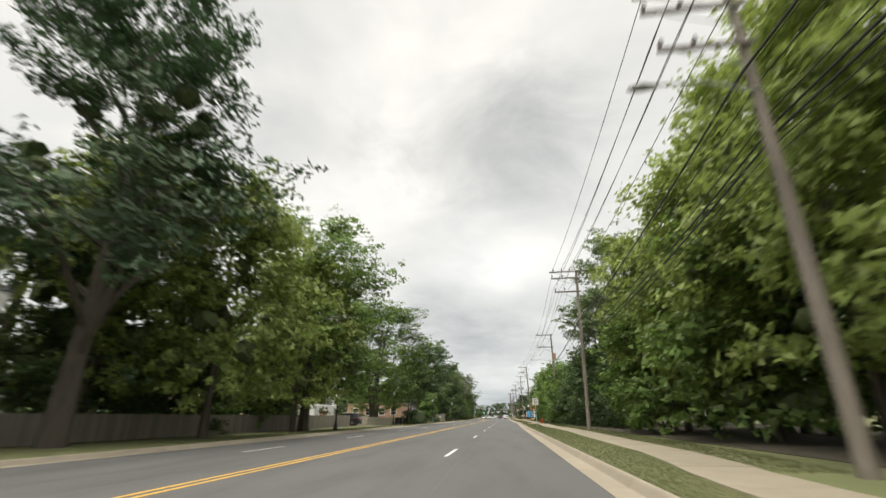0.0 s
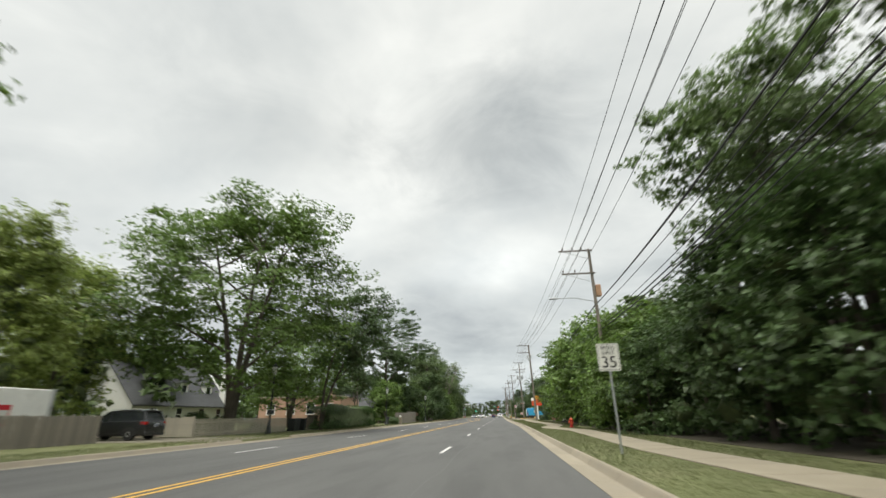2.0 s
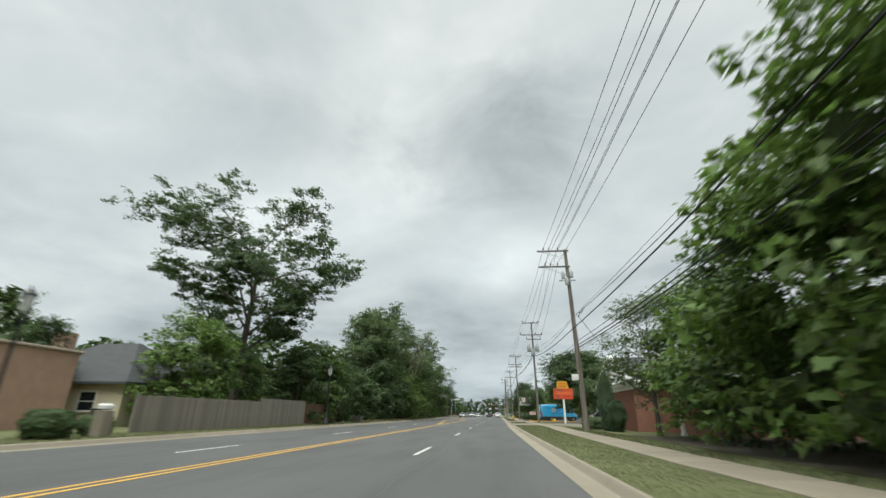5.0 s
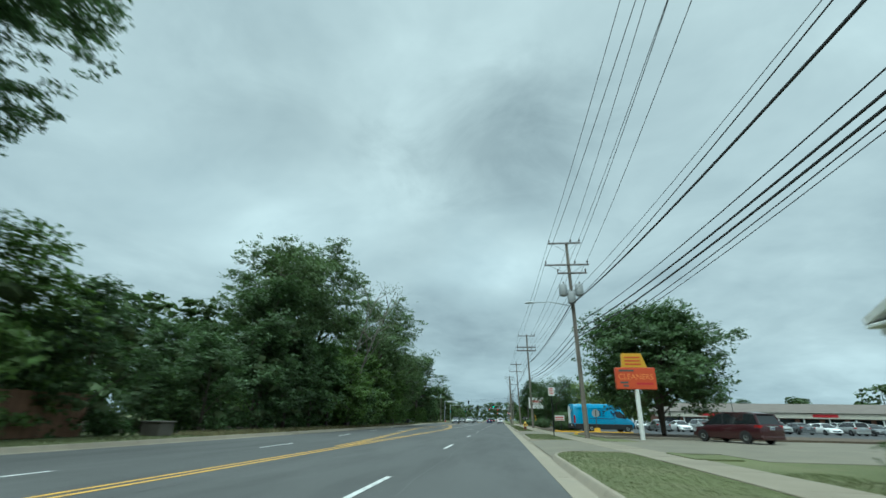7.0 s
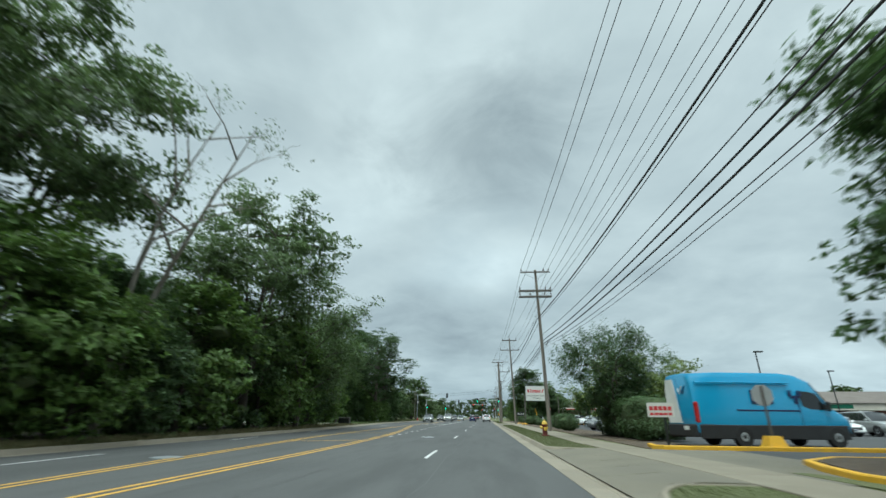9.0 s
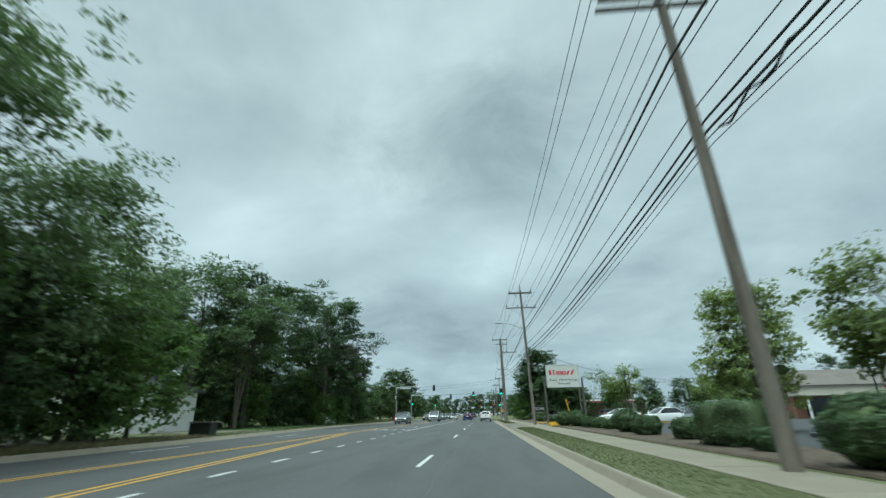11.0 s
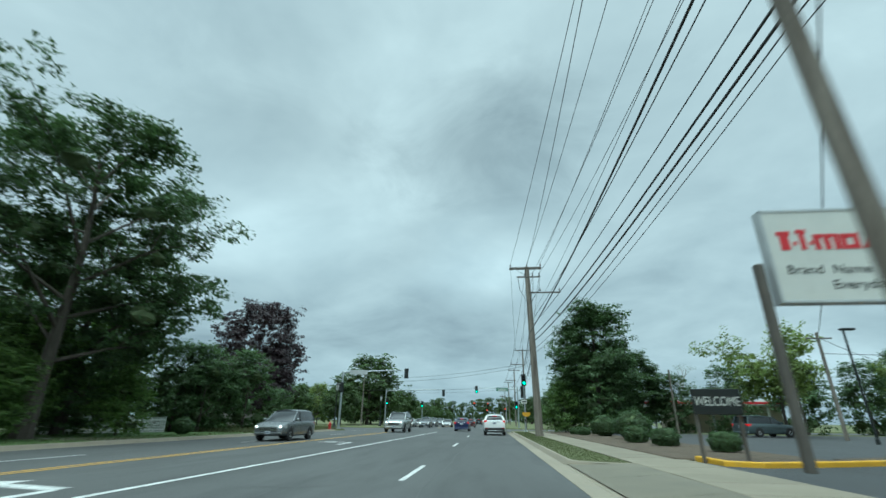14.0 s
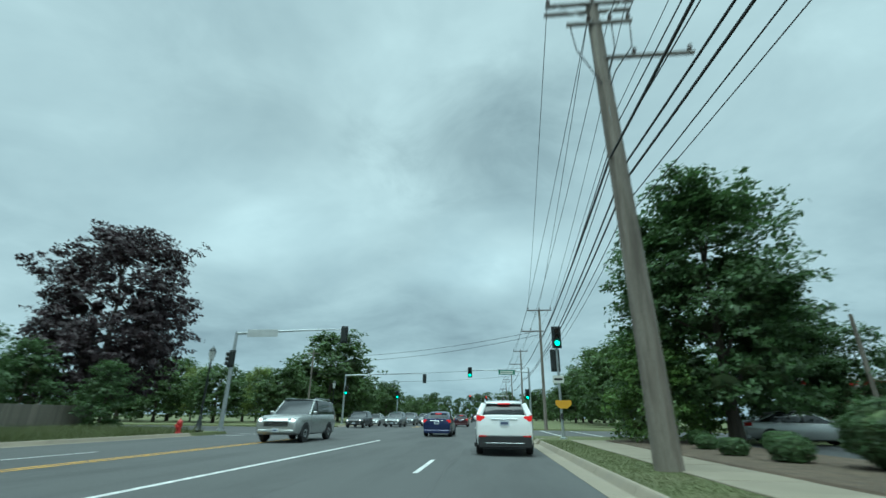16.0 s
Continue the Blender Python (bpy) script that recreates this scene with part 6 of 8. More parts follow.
yellow_block(10.15, 177.25)
ob = thing("traffic_sign", "grey octagonal sign back on a dark post in yellow base", "sign", at=(10.15, 177.25, VERGE_Z + 0.48))
part("post", Shape().box(-0.035, 0.035, -0.03, 0.03, 0.0, 1.75, 0.006), brown_post, ob, "dark post")
part("sign_plate", Shape().prism([(0.4 * math.cos(math.pi * (k + 0.5) / 4), 1.42 + 0.4 * math.sin(math.pi * (k + 0.5) / 4)) for k in range(8)], 0.012, Matrix.Translation((0, 0.04, 0))), sign_back, ob, "bare grey sign back")
yellow_block(8.55, 238.35, True)
yellow_block(30.0, 262.0)
for pts in ([(6.2, 178.4), (5.98, 177.3), (6.2, 176.85), (7.2, 176.8), (10, 176.95), (13.6, 177.0)],):
    sh = Shape()
    rings = []
    for k, (x, y) in enumerate(pts):
        a, b = pts[max(k - 1, 0)], pts[min(k + 1, len(pts) - 1)]
        d = Vector((b[0] - a[0], b[1] - a[1])).normalized()
        n = Vector((-d.y, d.x)) * 0.09
        rings.append([(x - n.x, y - n.y, 0.1), (x + n.x, y + n.y, 0.1), (x + n.x, y + n.y, VERGE_Z + 0.13), (x + n.x * 0.8, y + n.y * 0.8, VERGE_Z + 0.155), (x - n.x * 0.8, y - n.y * 0.8, VERGE_Z + 0.155), (x - n.x, y - n.y, VERGE_Z + 0.13)])
    sh.loft(rings)
    solid("kerb_island", sh, yellow_paint, "yellow-painted kerb of a car park island", "kerb", kind="structure")

# car park lamps
for x, y, h in ((26, 205, 7.2), (44, 222, 7.0), (38, 238, 7.0), (21.5, 262, 6.5), (36, 275, 6.5)):
    ob = thing("car_park_lamp", "dark tall lamp post of a car park", "street lamp", "car park lamps", (x, y, VERGE_Z))
    part("post", Shape().lathe([(0.12, -0.02), (0.1, 0.3), (0.07, 0.32), (0.06, h)], 10), black_metal, ob, smooth=True)
    part("lamp_head", Shape().box(-0.15, 0.65, -0.16, 0.16, h - 0.06, h + 0.07, 0.03), black_metal, ob)


# traffic signals


def signal_head(parent, x, y, z, facing, lit, name="signal_head"):
    """Three lamps in a dark housing; facing -1 shows its lamps to the south, +1 its back."""
    hd = part(name, Shape().box(x - 0.17, x + 0.17, y - 0.1, y + 0.1, z - 0.52, z + 0.52, 0.03), black_metal, parent, "dark three-lamp signal housing")
    bp = Shape().box(x - 0.26, x + 0.26, y - 0.012, y + 0.012, z - 0.62, z + 0.62, 0.01)
    part("backplate", bp, black_metal, hd)
    if facing == 2:
        for k in range(3):
            part("visor", Shape().lathe([(0.15, -0.17), (0.155, -0.42), (0.14, -0.42), (0.12, -0.2)], 14, (x, y, z + 0.34 - 0.34 * k), "x"), black_metal, hd, smooth=True)
    if facing < 0:
        for k, mt in enumerate((red_lit if lit == "red" else lens_off, lens_off, green_lit if lit == "green" else lens_off)):
            zz = z + 0.34 - 0.34 * k
            part("lens", Shape().lathe([(0.14, -0.1), (0.13, -0.115), (0.06, -0.13), (0.01, -0.134)], 16, (x, y, zz), "y"), mt, hd, smooth=True)
            vis = Shape()
            ring = [(math.cos(a), math.sin(a)) for a in np.linspace(-0.5, math.pi + 0.5, 12)]
            vis.add([(x + 0.155 * c, y - 0.1, zz + 0.155 * s) for c, s in ring] + [(x + 0.155 * c, y - 0.3, zz + 0.155 * s) for c, s in ring] + [(x + 0.147 * c, y - 0.1, zz + 0.147 * s) for c, s in ring] + [(x + 0.147 * c, y - 0.3, zz + 0.147 * s) for c, s in ring],
                    [(i, i + 1, i + 13, i + 12) for i in range(11)] + [(i + 25, i + 24, i + 36, i + 37) for i in range(11)] + [(i + 12, i + 13, i + 37, i + 36) for i in range(11)])
            part("visor", vis, black_metal, hd)
    return hd


def mast_signal(x, y, x_end, z_arm, label, heads, sign=None, h=7.2):
    o = thing("traffic_signal", label, "traffic signal", "traffic signals", (x, y, VERGE_Z))
    part("mast", Shape().lathe([(0.26, -0.02), (0.26, 0.08), (0.16, 0.1), (0.15, 1.0), (0.1, h), (0.02, h + 0.03)], 14), galv, o, "tapered galvanised mast", smooth=True)
    n = 6
    part("mast_arm", Shape().tube([((x_end - x) * k / n, 0, z_arm + 0.25 * math.sin(math.pi * k / n / 2)) for k in range(n + 1)], [0.1 - 0.06 * k / n for k in range(n + 1)], 10), galv, o, smooth=True)
    for hx, hz, face, lit in heads:
        signal_head(o, hx - x, -0.12, hz, face, lit)
    if sign:
        a, b, zc, mt, bars = sign
        pl = part("street_name_sign", Shape().box(a - x, b - x, -0.16, -0.13, zc - 0.28, zc + 0.28, 0.01), mt, o, "street name plate")
        if bars:
            for k in range(2):
                part("text_bar", Shape().box(a - x + 0.2, b - x - 0.2, -0.166, -0.16, zc - 0.18 + 0.2 * k, zc - 0.06 + 0.2 * k), sign_white, pl)
    return o


mast_signal(-19.1, 290.3, -10.6, 6.75, "galvanised signal mast with a long arm over the lanes", [(-10.75, 6.6, 1, ""), (-19.1, 4.9, 2, "")], (-18.2, -15.8, 6.75, sign_back, False), 6.9)
mast_signal(4.6, 316.0, -3.2, 6.35, "signal mast with a green street name plate", [(-2.65, 6.3, -1, "green"), (4.3, 3.7, -1, "green")], (0.9, 2.9, 6.3, sign_green, True), 6.8)
mast_signal(-20.5, 322.0, -9.0, 6.4, "far signal mast with a long arm", [(-9.2, 6.0, 1, ""), (-20.2, 4.4, -1, "green")], None, 6.6)
mast_signal(4.8, 388.0, -6.0, 6.6, "distant signal mast with red lamps", [(-5.6, 6.2, -1, "red"), (-1.2, 6.0, -1, "red"), (4.5, 4.4, -1, "red")], None, 6.8)
ob = thing("traffic_signal", "signal post with two lamp heads at the corner", "traffic signal", "traffic signals", (3.55, 284.6, VERGE_Z))
part("post", Shape().lathe([(0.2, -0.02), (0.2, 0.06), (0.09, 0.1), (0.075, 0.3), (0.06, 5.9)], 12), galv, ob, smooth=True)
signal_head(ob, 0.02, -0.15, 5.35, -1, "green")
signal_head(ob, -0.1, 0.2, 4.1, 1, "")
pl = part("sign_plate", plate(0.6, 0.4), sign_white, ob, "small white sign plate")
pl.location = (-0.05, -0.13, 3.05)
part("text_bar", Shape().box(-0.22, 0.22, -0.005, 0.0, -0.06, 0.06), sign_black, pl)
pl = part("warning_plate", Shape().prism([(-0.42, 0.2), (0.42, 0.2), (0.42, -0.02), (0.2, -0.22), (-0.2, -0.22), (-0.42, -0.02)], 0.015), sign_yellow, ob, "yellow pedestrian warning plate")
pl.location = (0.12, -0.13, 1.75)
part("push_button", Shape().box(-0.07, 0.07, -0.16, -0.07, 1.0, 1.3, 0.02), trim_black, ob)
ob = thing("traffic_signal", "short signal post across the junction", "traffic signal", "traffic signals", (-14.5, 330.0, VERGE_Z))
part("post", Shape().lathe([(0.15, -0.02), (0.08, 0.2), (0.06, 4.6)], 10), galv, ob, smooth=True)
signal_head(ob, 0.0, -0.12, 4.2, -1, "green")
ob = thing("traffic_signal", "short signal post with a red lamp", "traffic signal", "traffic signals", (-1.5, 392.0, 0.0))
part("post", Shape().lathe([(0.15, -0.02), (0.08, 0.2), (0.06, 4.6)], 10), galv, ob, smooth=True)
signal_head(ob, 0.0, -0.12, 4.2, -1, "red")

# cabinets, bins and boxes
ob = thing("utility_cabinet", "low dark utility box in grass", "utility box", at=(-18.2, 218.6, VERGE_Z))
part("body", Shape().box(-0.7, 0.7, -0.4, 0.4, -0.02, 0.75, 0.03), black_metal, ob)
part("lid", Shape().box(-0.74, 0.74, -0.44, 0.44, 0.76, 0.84, 0.02), brown_post, ob)
ob = thing("planter_box", "dark square planter by the road", "planter", at=(-16.2, 148.0, VERGE_Z))
part("body", Shape().box(-0.5, 0.5, -0.5, 0.5, -0.02, 0.6, 0.04), brown_post, ob)
part("cap", Shape().box(-0.56, 0.56, -0.56, 0.56, 0.6, 0.68, 0.02), brown_post, ob)


def bin_cart(x, y, turn):
    o = thing("wheelie_bin", "dark plastic wheelie bin beside a fence", "bin", "bins", (x, y, VERGE_Z), turn)
    part("body", Shape().loft([[(-0.24, -0.26, 0.04), (0.24, -0.26, 0.04), (0.24, 0.26, 0.04), (-0.24, 0.26, 0.04)], [(-0.3, -0.34, 1.0), (0.3, -0.34, 1.0), (0.3, 0.34, 1.0), (-0.3, 0.34, 1.0)]]), green_cart, o)
    part("lid", Shape().box(-0.32, 0.32, -0.38, 0.4, 1.0, 1.08, 0.03), green_cart, o)
    for s in (-1, 1):
        part("wheel", Shape().lathe([(0.02, -0.03), (0.11, -0.03), (0.11, 0.03), (0.02, 0.03)], 12, (s * 0.25, 0.27, 0.11), "x"), rubber, o)
    return o


first = bin_cart(-18.4, 79.2, 90)
for x, y, t in ((-18.5, 80.1, 80), (-18.3, 81.1, 95), (-17.6, 112.6, 60)):
    copy_thing(first, pose(x, y, VERGE_Z, 0, 0, t))

# ---------------------------------------------------------------- vehicles
# stations of a body, from tail to nose: share of length, underside, shoulder, share of half width
BODIES = {
    "suv": dict(L=4.65, W=1.86, H=1.66, body=((-0.5, 0.42, 0.86, 0.84), (-0.492, 0.34, 1.02, 0.94), (-0.46, 0.27, 1.07, 0.985), (-0.3, 0.24, 1.07, 1.0), (0.1, 0.24, 1.04, 1.0), (0.2, 0.24, 1.02, 1.0), (0.36, 0.25, 0.97, 0.985), (0.455, 0.28, 0.86, 0.93), (0.49, 0.33, 0.74, 0.84), (0.5, 0.42, 0.64, 0.78)),
                cabin=((-0.482, 1.02, 0.86), (-0.43, 1.6, 0.72), (-0.3, 1.655, 0.73), (-0.08, 1.66, 0.735), (0.06, 1.6, 0.72), (0.22, 1.01, 0.88)), wheel=0.345, axles=(-0.295, 0.31)),
    "crossover": dict(L=4.7, W=1.88, H=1.69, body=((-0.5, 0.42, 1.0, 0.86), (-0.493, 0.32, 1.19, 0.94), (-0.46, 0.26, 1.26, 0.985), (-0.3, 0.24, 1.2, 1.0), (0.1, 0.24, 1.1, 1.0), (0.2, 0.24, 1.06, 1.0), (0.36, 0.25, 0.99, 0.985), (0.455, 0.28, 0.88, 0.93), (0.49, 0.33, 0.76, 0.84), (0.5, 0.42, 0.66, 0.78)),
                cabin=((-0.482, 1.2, 0.86), (-0.435, 1.6, 0.70), (-0.3, 1.68, 0.715), (-0.08, 1.69, 0.72), (0.06, 1.62, 0.71), (0.22, 1.04, 0.88)), wheel=0.36, axles=(-0.295, 0.31)),
    "sedan": dict(L=4.6, W=1.8, H=1.46, body=((-0.5, 0.4, 0.8, 0.8), (-0.49, 0.3, 0.96, 0.92), (-0.44, 0.24, 1.0, 0.98), (-0.25, 0.2, 0.97, 1.0), (0.1, 0.2, 0.93, 1.0), (0.22, 0.2, 0.91, 1.0), (0.37, 0.22, 0.82, 0.98), (0.46, 0.25, 0.72, 0.92), (0.49, 0.29, 0.63, 0.83), (0.5, 0.36, 0.56, 0.76)),
                  cabin=((-0.4, 0.97, 0.84), (-0.22, 1.38, 0.68), (-0.1, 1.45, 0.69), (0.02, 1.45, 0.69), (0.08, 1.4, 0.68), (0.26, 0.9, 0.86)), wheel=0.32, axles=(-0.29, 0.315)),
    "hatch": dict(L=4.5, W=1.76, H=1.47, body=((-0.5, 0.4, 0.86, 0.84), (-0.493, 0.3, 1.02, 0.93), (-0.45, 0.23, 1.05, 0.985), (-0.25, 0.2, 1.0, 1.0), (0.1, 0.2, 0.94, 1.0), (0.22, 0.2, 0.91, 1.0), (0.37, 0.22, 0.8, 0.98), (0.46, 0.25, 0.7, 0.92), (0.49, 0.29, 0.62, 0.83), (0.5, 0.36, 0.55, 0.76)),
                  cabin=((-0.465, 1.03, 0.84), (-0.25, 1.38, 0.68), (-0.12, 1.45, 0.69), (0.0, 1.47, 0.69), (0.08, 1.42, 0.68), (0.29, 0.9, 0.86)), wheel=0.315, axles=(-0.29, 0.315)),
    "large": dict(L=5.2, W=2.02, H=1.92, body=((-0.5, 0.5, 1.0, 0.86), (-0.494, 0.42, 1.2, 0.95), (-0.46, 0.34, 1.23, 0.99), (-0.3, 0.31, 1.23, 1.0), (0.1, 0.31, 1.21, 1.0), (0.2, 0.31, 1.19, 1.0), (0.38, 0.32, 1.14, 0.985), (0.47, 0.34, 1.06, 0.95), (0.495, 0.4, 0.92, 0.9), (0.5, 0.48, 0.78, 0.84)),
                  cabin=((-0.488, 1.2, 0.88), (-0.45, 1.82, 0.76), (-0.3, 1.9, 0.77), (-0.08, 1.92, 0.775), (0.06, 1.87, 0.76), (0.2, 1.18, 0.9)), wheel=0.4, axles=(-0.29, 0.315)),
    "minivan": dict(L=5.0, W=1.95, H=1.76, body=((-0.5, 0.42, 0.9, 0.86), (-0.493, 0.34, 1.08, 0.95), (-0.46, 0.26, 1.1, 0.99), (-0.3, 0.22, 1.09, 1.0), (0.1, 0.22, 1.04, 1.0), (0.24, 0.22, 1.01, 1.0), (0.4, 0.24, 0.9, 0.975), (0.47, 0.27, 0.79, 0.92), (0.493, 0.32, 0.68, 0.83), (0.5, 0.4, 0.6, 0.78)),
                    cabin=((-0.485, 1.06, 0.88), (-0.44, 1.66, 0.75), (-0.3, 1.75, 0.76), (-0.04, 1.76, 0.765), (0.1, 1.68, 0.74), (0.3, 1.0, 0.89)), wheel=0.34, axles=(-0.3, 0.31)),
}


def car(kind, coat, label, at, turn, brake=False, head=False, cladding=False, rails=False, name="car"):
    """A parked-still car facing its own +y."""
    d = BODIES[kind]
    L, W, H = d["L"], d["W"], d["H"]
    o = thing(name, label, "car", "cars", at, turn)
    sh = Shape()
    rings = []
    for u, zl, zt, hw in d["body"]:
        w, y = W / 2 * hw, u * L
        zm = zl + (zt - zl) * 0.55
        half = [(0.80 * w, zl), (0.95 * w, zl + 0.06), (0.99 * w, zl + (zm - zl) * 0.5), (w, zm), (0.985 * w, zt - 0.12), (0.95 * w, zt - 0.035), (0.86 * w, zt), (0.45 * w, zt + 0.015)]
        rings.append([(x, y, z) for x, z in half] + [(-x, y, z) for x, z in half[::-1]])
    sh.loft(rings)
    body = part("body", sh, coat, o, smooth=True)
    cab = Shape()
    rings = []
    for u, z, hw in d["cabin"]:
        y, wt = u * L, W / 2 * hw
        belt = float(np.interp(u, [b[0] for b in d["body"]], [b[2] for b in d["body"]])) - 0.02
        wb = W / 2 * 0.9
        f = min(1.0, max(0.0, (z - belt) / (H - belt)))
        q = wb + (wt - wb) * f
        half = [(wb * 0.985, belt), (wb + (q - wb) * 0.5, belt + (z - belt) * 0.5), (q, z - 0.05 * f), (q * 0.86, z), (q * 0.4, z + 0.018 * f)]
        rings.append([(x, y, zz) for x, zz in half] + [(-x, y, zz) for x, zz in half[::-1]])
    cab.loft(rings)
    glass = part("cabin_glass", cab, car_glass, o, "tinted glass cabin", smooth=True)
    # roof skin over the glass
    rf = Shape()
    cs = d["cabin"]
    rr = []
    for i, (u, z, hw) in enumerate(cs[1:-1]):
        w = W / 2 * hw
        lift = 0.012
        rr.append([(x, u * L + (0.03 if i == 0 else 0), zz + lift) for x, zz in ((w + 0.012, z - 0.075), (w * 0.9, z - 0.005), (w * 0.45, z + 0.018), (-w * 0.45, z + 0.018), (-w * 0.9, z - 0.005), (-w - 0.012, z - 0.075))])
    m = len(rr[0])
    rf.add([p for r in rr for p in r], [(i * m + j, (i + 1) * m + j, (i + 1) * m + j + 1, i * m + j + 1) for i in range(len(rr) - 1) for j in range(m - 1)])
    part("roof", rf, coat, o, smooth=True)
    ub, zb = cs[0][0] * L, cs[0][1]
    ut, zt, hwt = cs[1][0] * L, cs[1][1], W / 2 * cs[1][2]
    uf, zf, hwf = cs[-2][0] * L, cs[-2][1], W / 2 * cs[-2][2]
    ue, ze = cs[-1][0] * L, cs[-1][1]
    for s in (-1, 1):
        part("pillar", Shape().tube([(s * W / 2 * 0.875, ub + 0.02, zb - 0.02), (s * (hwt + 0.005), ut + 0.02, zt - 0.05)], 0.11 if kind == "crossover" else 0.055 if kind != "sedan" else 0.04, 8), coat, o, smooth=True)
        part("pillar", Shape().tube([(s * (hwf + 0.008), uf, zf - 0.05), (s * W / 2 * 0.885, ue - 0.03, ze)], 0.035, 6), coat, o, smooth=True)
        ym = 0.0 * L
        part("pillar", Shape().tube([(s * W / 2 * 0.905, ym, 0.98 if kind in ("sedan", "hatch") else zb), (s * (W / 2 * cs[3][2] + 0.012), ym, cs[3][1] - 0.06)], 0.03, 5), trim_black, o)
        part("mirror", Shape().box(s * W / 2 * 0.96 - (0.2 if s < 0 else 0), s * W / 2 * 0.96 + (0.2 if s > 0 else 0), ue - 0.26, ue - 0.14, ze + 0.02, ze + 0.17, 0.04), coat, o)
        for a in d["axles"]:
            y, r = a * L, d["wheel"]
            x = s * (W / 2 - 0.105)
            wl = part("wheel", Shape().lathe([(r * 0.55, -0.11), (r * 0.93, -0.112), (r, -0.085), (r, 0.085), (r * 0.93, 0.112), (r * 0.55, 0.11)], 22, (x, y, r), "x"), rubber, o, "black tyre", smooth=True)
            part("rim", Shape().lathe([(0.02, 0.0), (r * 0.3, s * 0.03), (r * 0.6, s * 0.02), (r * 0.66, 0.0)] if s > 0 else [(r * 0.66, 0.0), (r * 0.6, s * 0.02), (r * 0.3, s * 0.03), (0.02, 0.0)], 12, (x + s * 0.085, y, r), "x"), alloy, wl, "alloy rim")
            arch = Shape()
            ring = np.linspace(-0.25, math.pi + 0.25, 15)
            arch.add([(s * (W / 2 + 0.006), y + r * 1.17 * math.cos(q), r + r * 1.17 * math.sin(q)) for q in ring] + [(s * (W / 2 * 0.9), y + r * 1.12 * math.cos(q), r + r * 1.12 * math.sin(q)) for q in ring] + [(s * (W / 2 + 0.006), y + r * 0.9 * math.cos(q), r + r * 0.9 * math.sin(q)) for q in ring], [(i, i + 1, i + 16, i + 15) for i in range(14)] + [(i, i + 30, i + 31, i + 1) for i in range(14)])
            part("wheel_arch", arch, trim_black, body)
        zs = d["body"][2][2]
        # tail lamp wraps the corner
        tl = Shape().loft([[(s * W * 0.5 * k, -L * 0.5 + dy, z) for k, dy in ((inner, 0.02), (0.86, -0.004), (0.95, 0.05), (0.985, 0.3), (0.9, 0.3), (inner, 0.14))][:: (1 if s > 0 else -1)] for z, inner in ((zs - 0.22, 0.8), (zs - 0.17, 0.74), (zs - 0.1, 0.66), (zs - 0.06, 0.7))])
        part("tail_lamp", tl, lamp_red_lit if brake else lamp_red, body, "lit red tail lamp" if brake else "red tail lamp")
        zh = d["body"][7][2]
        hl = Shape().loft([[(s * W * 0.5 * k, L * 0.5 - dy, z) for k, dy in ((0.52, 0.03), (0.76, 0.05), (0.93, 0.2), (0.965, 0.42), (0.85, 0.42), (0.5, 0.2))][:: (-1 if s > 0 else 1)] for z in (zh - 0.2, zh - 0.17, zh - 0.05, zh - 0.02)])
        part("headlamp", hl, lamp_clear, body, "clear headlamp")
        if head:
            part("head_bulb", Shape().lathe([(0.01, 0.03), (0.06, 0.03), (0.07, 0.0), (0.01, -0.01)][::-1], 12, (s * W * 0.37, L * 0.5 - 0.035, zh - 0.11), "y"), lamp_white, body, "lit headlamp bulb")
        if rails:
            part("roof_rail", Shape().tube([(s * (hwt - 0.06), ut + 0.15, zt + 0.02), (s * (hwt - 0.04), ut + 0.35, H + 0.045), (s * (hwf - 0.02), uf - 0.3, H + 0.045), (s * (hwf - 0.03), uf - 0.1, zf + 0.04)], 0.02, 6), galv, o, smooth=True)
    zl = d["body"][1][1]
    part("rear_bumper", Shape().box(-W * 0.455, W * 0.455, -L * 0.5 - 0.03, -L * 0.5 + 0.2, zl - 0.1, zl + (0.31 if cladding else 0.12), 0.05), trim_black if cladding else coat, body, "black rear bumper" if cladding else "")
    if cladding:
        part("skid_strip", Shape().box(-W * 0.33, W * 0.33, -L * 0.5 - 0.045, -L * 0.5, zl + 0.05, zl + 0.075, 0.008), alloy, body)
        for s in (-1, 1):
            part("reflector", Shape().box(s * W * 0.38 - 0.12, s * W * 0.38 + 0.12, -L * 0.5 - 0.04, -L * 0.5, zl + 0.24, zl + 0.3, 0.01), lamp_red, body)
            part("sill", Shape().box(s * W / 2 - 0.06, s * W / 2 + 0.012, -L * 0.4, L * 0.4, zl - 0.08, zl + 0.06, 0.02), trim_black, body)
    pz = d["body"][1][2] - 0.2
    pl = part("number_plate", Shape().box(-0.16, 0.16, -L * 0.5 - 0.022, -L * 0.5 + 0.1, pz - 0.09, pz + 0.07, 0.006), plate_mat, body, "pale number plate")
    part("plate_bar", Shape().box(-0.12, 0.12, -L * 0.5 - 0.026, -L * 0.5 - 0.02, pz - 0.05, pz + 0.03), plate_bar, pl)
    part("tailgate_trim", Shape().box(-0.42, 0.42, -L * 0.5 - 0.018, -L * 0.5 + 0.06, pz + 0.09, pz + 0.12, 0.006), chrome, body)
    part("rear_spoiler", Shape().box(-hwt * 0.9, hwt * 0.9, ut - 0.14, ut + 0.14, zt - 0.03, zt + 0.025, 0.02), coat, o)
    if brake:
        part("high_brake_lamp", Shape().box(-0.2, 0.2, ut - 0.16, ut - 0.1, zt - 0.04, zt + 0.0, 0.008), lamp_red_lit, o, "lit high brake lamp")
    # nose
    zg = d["body"][8][2]
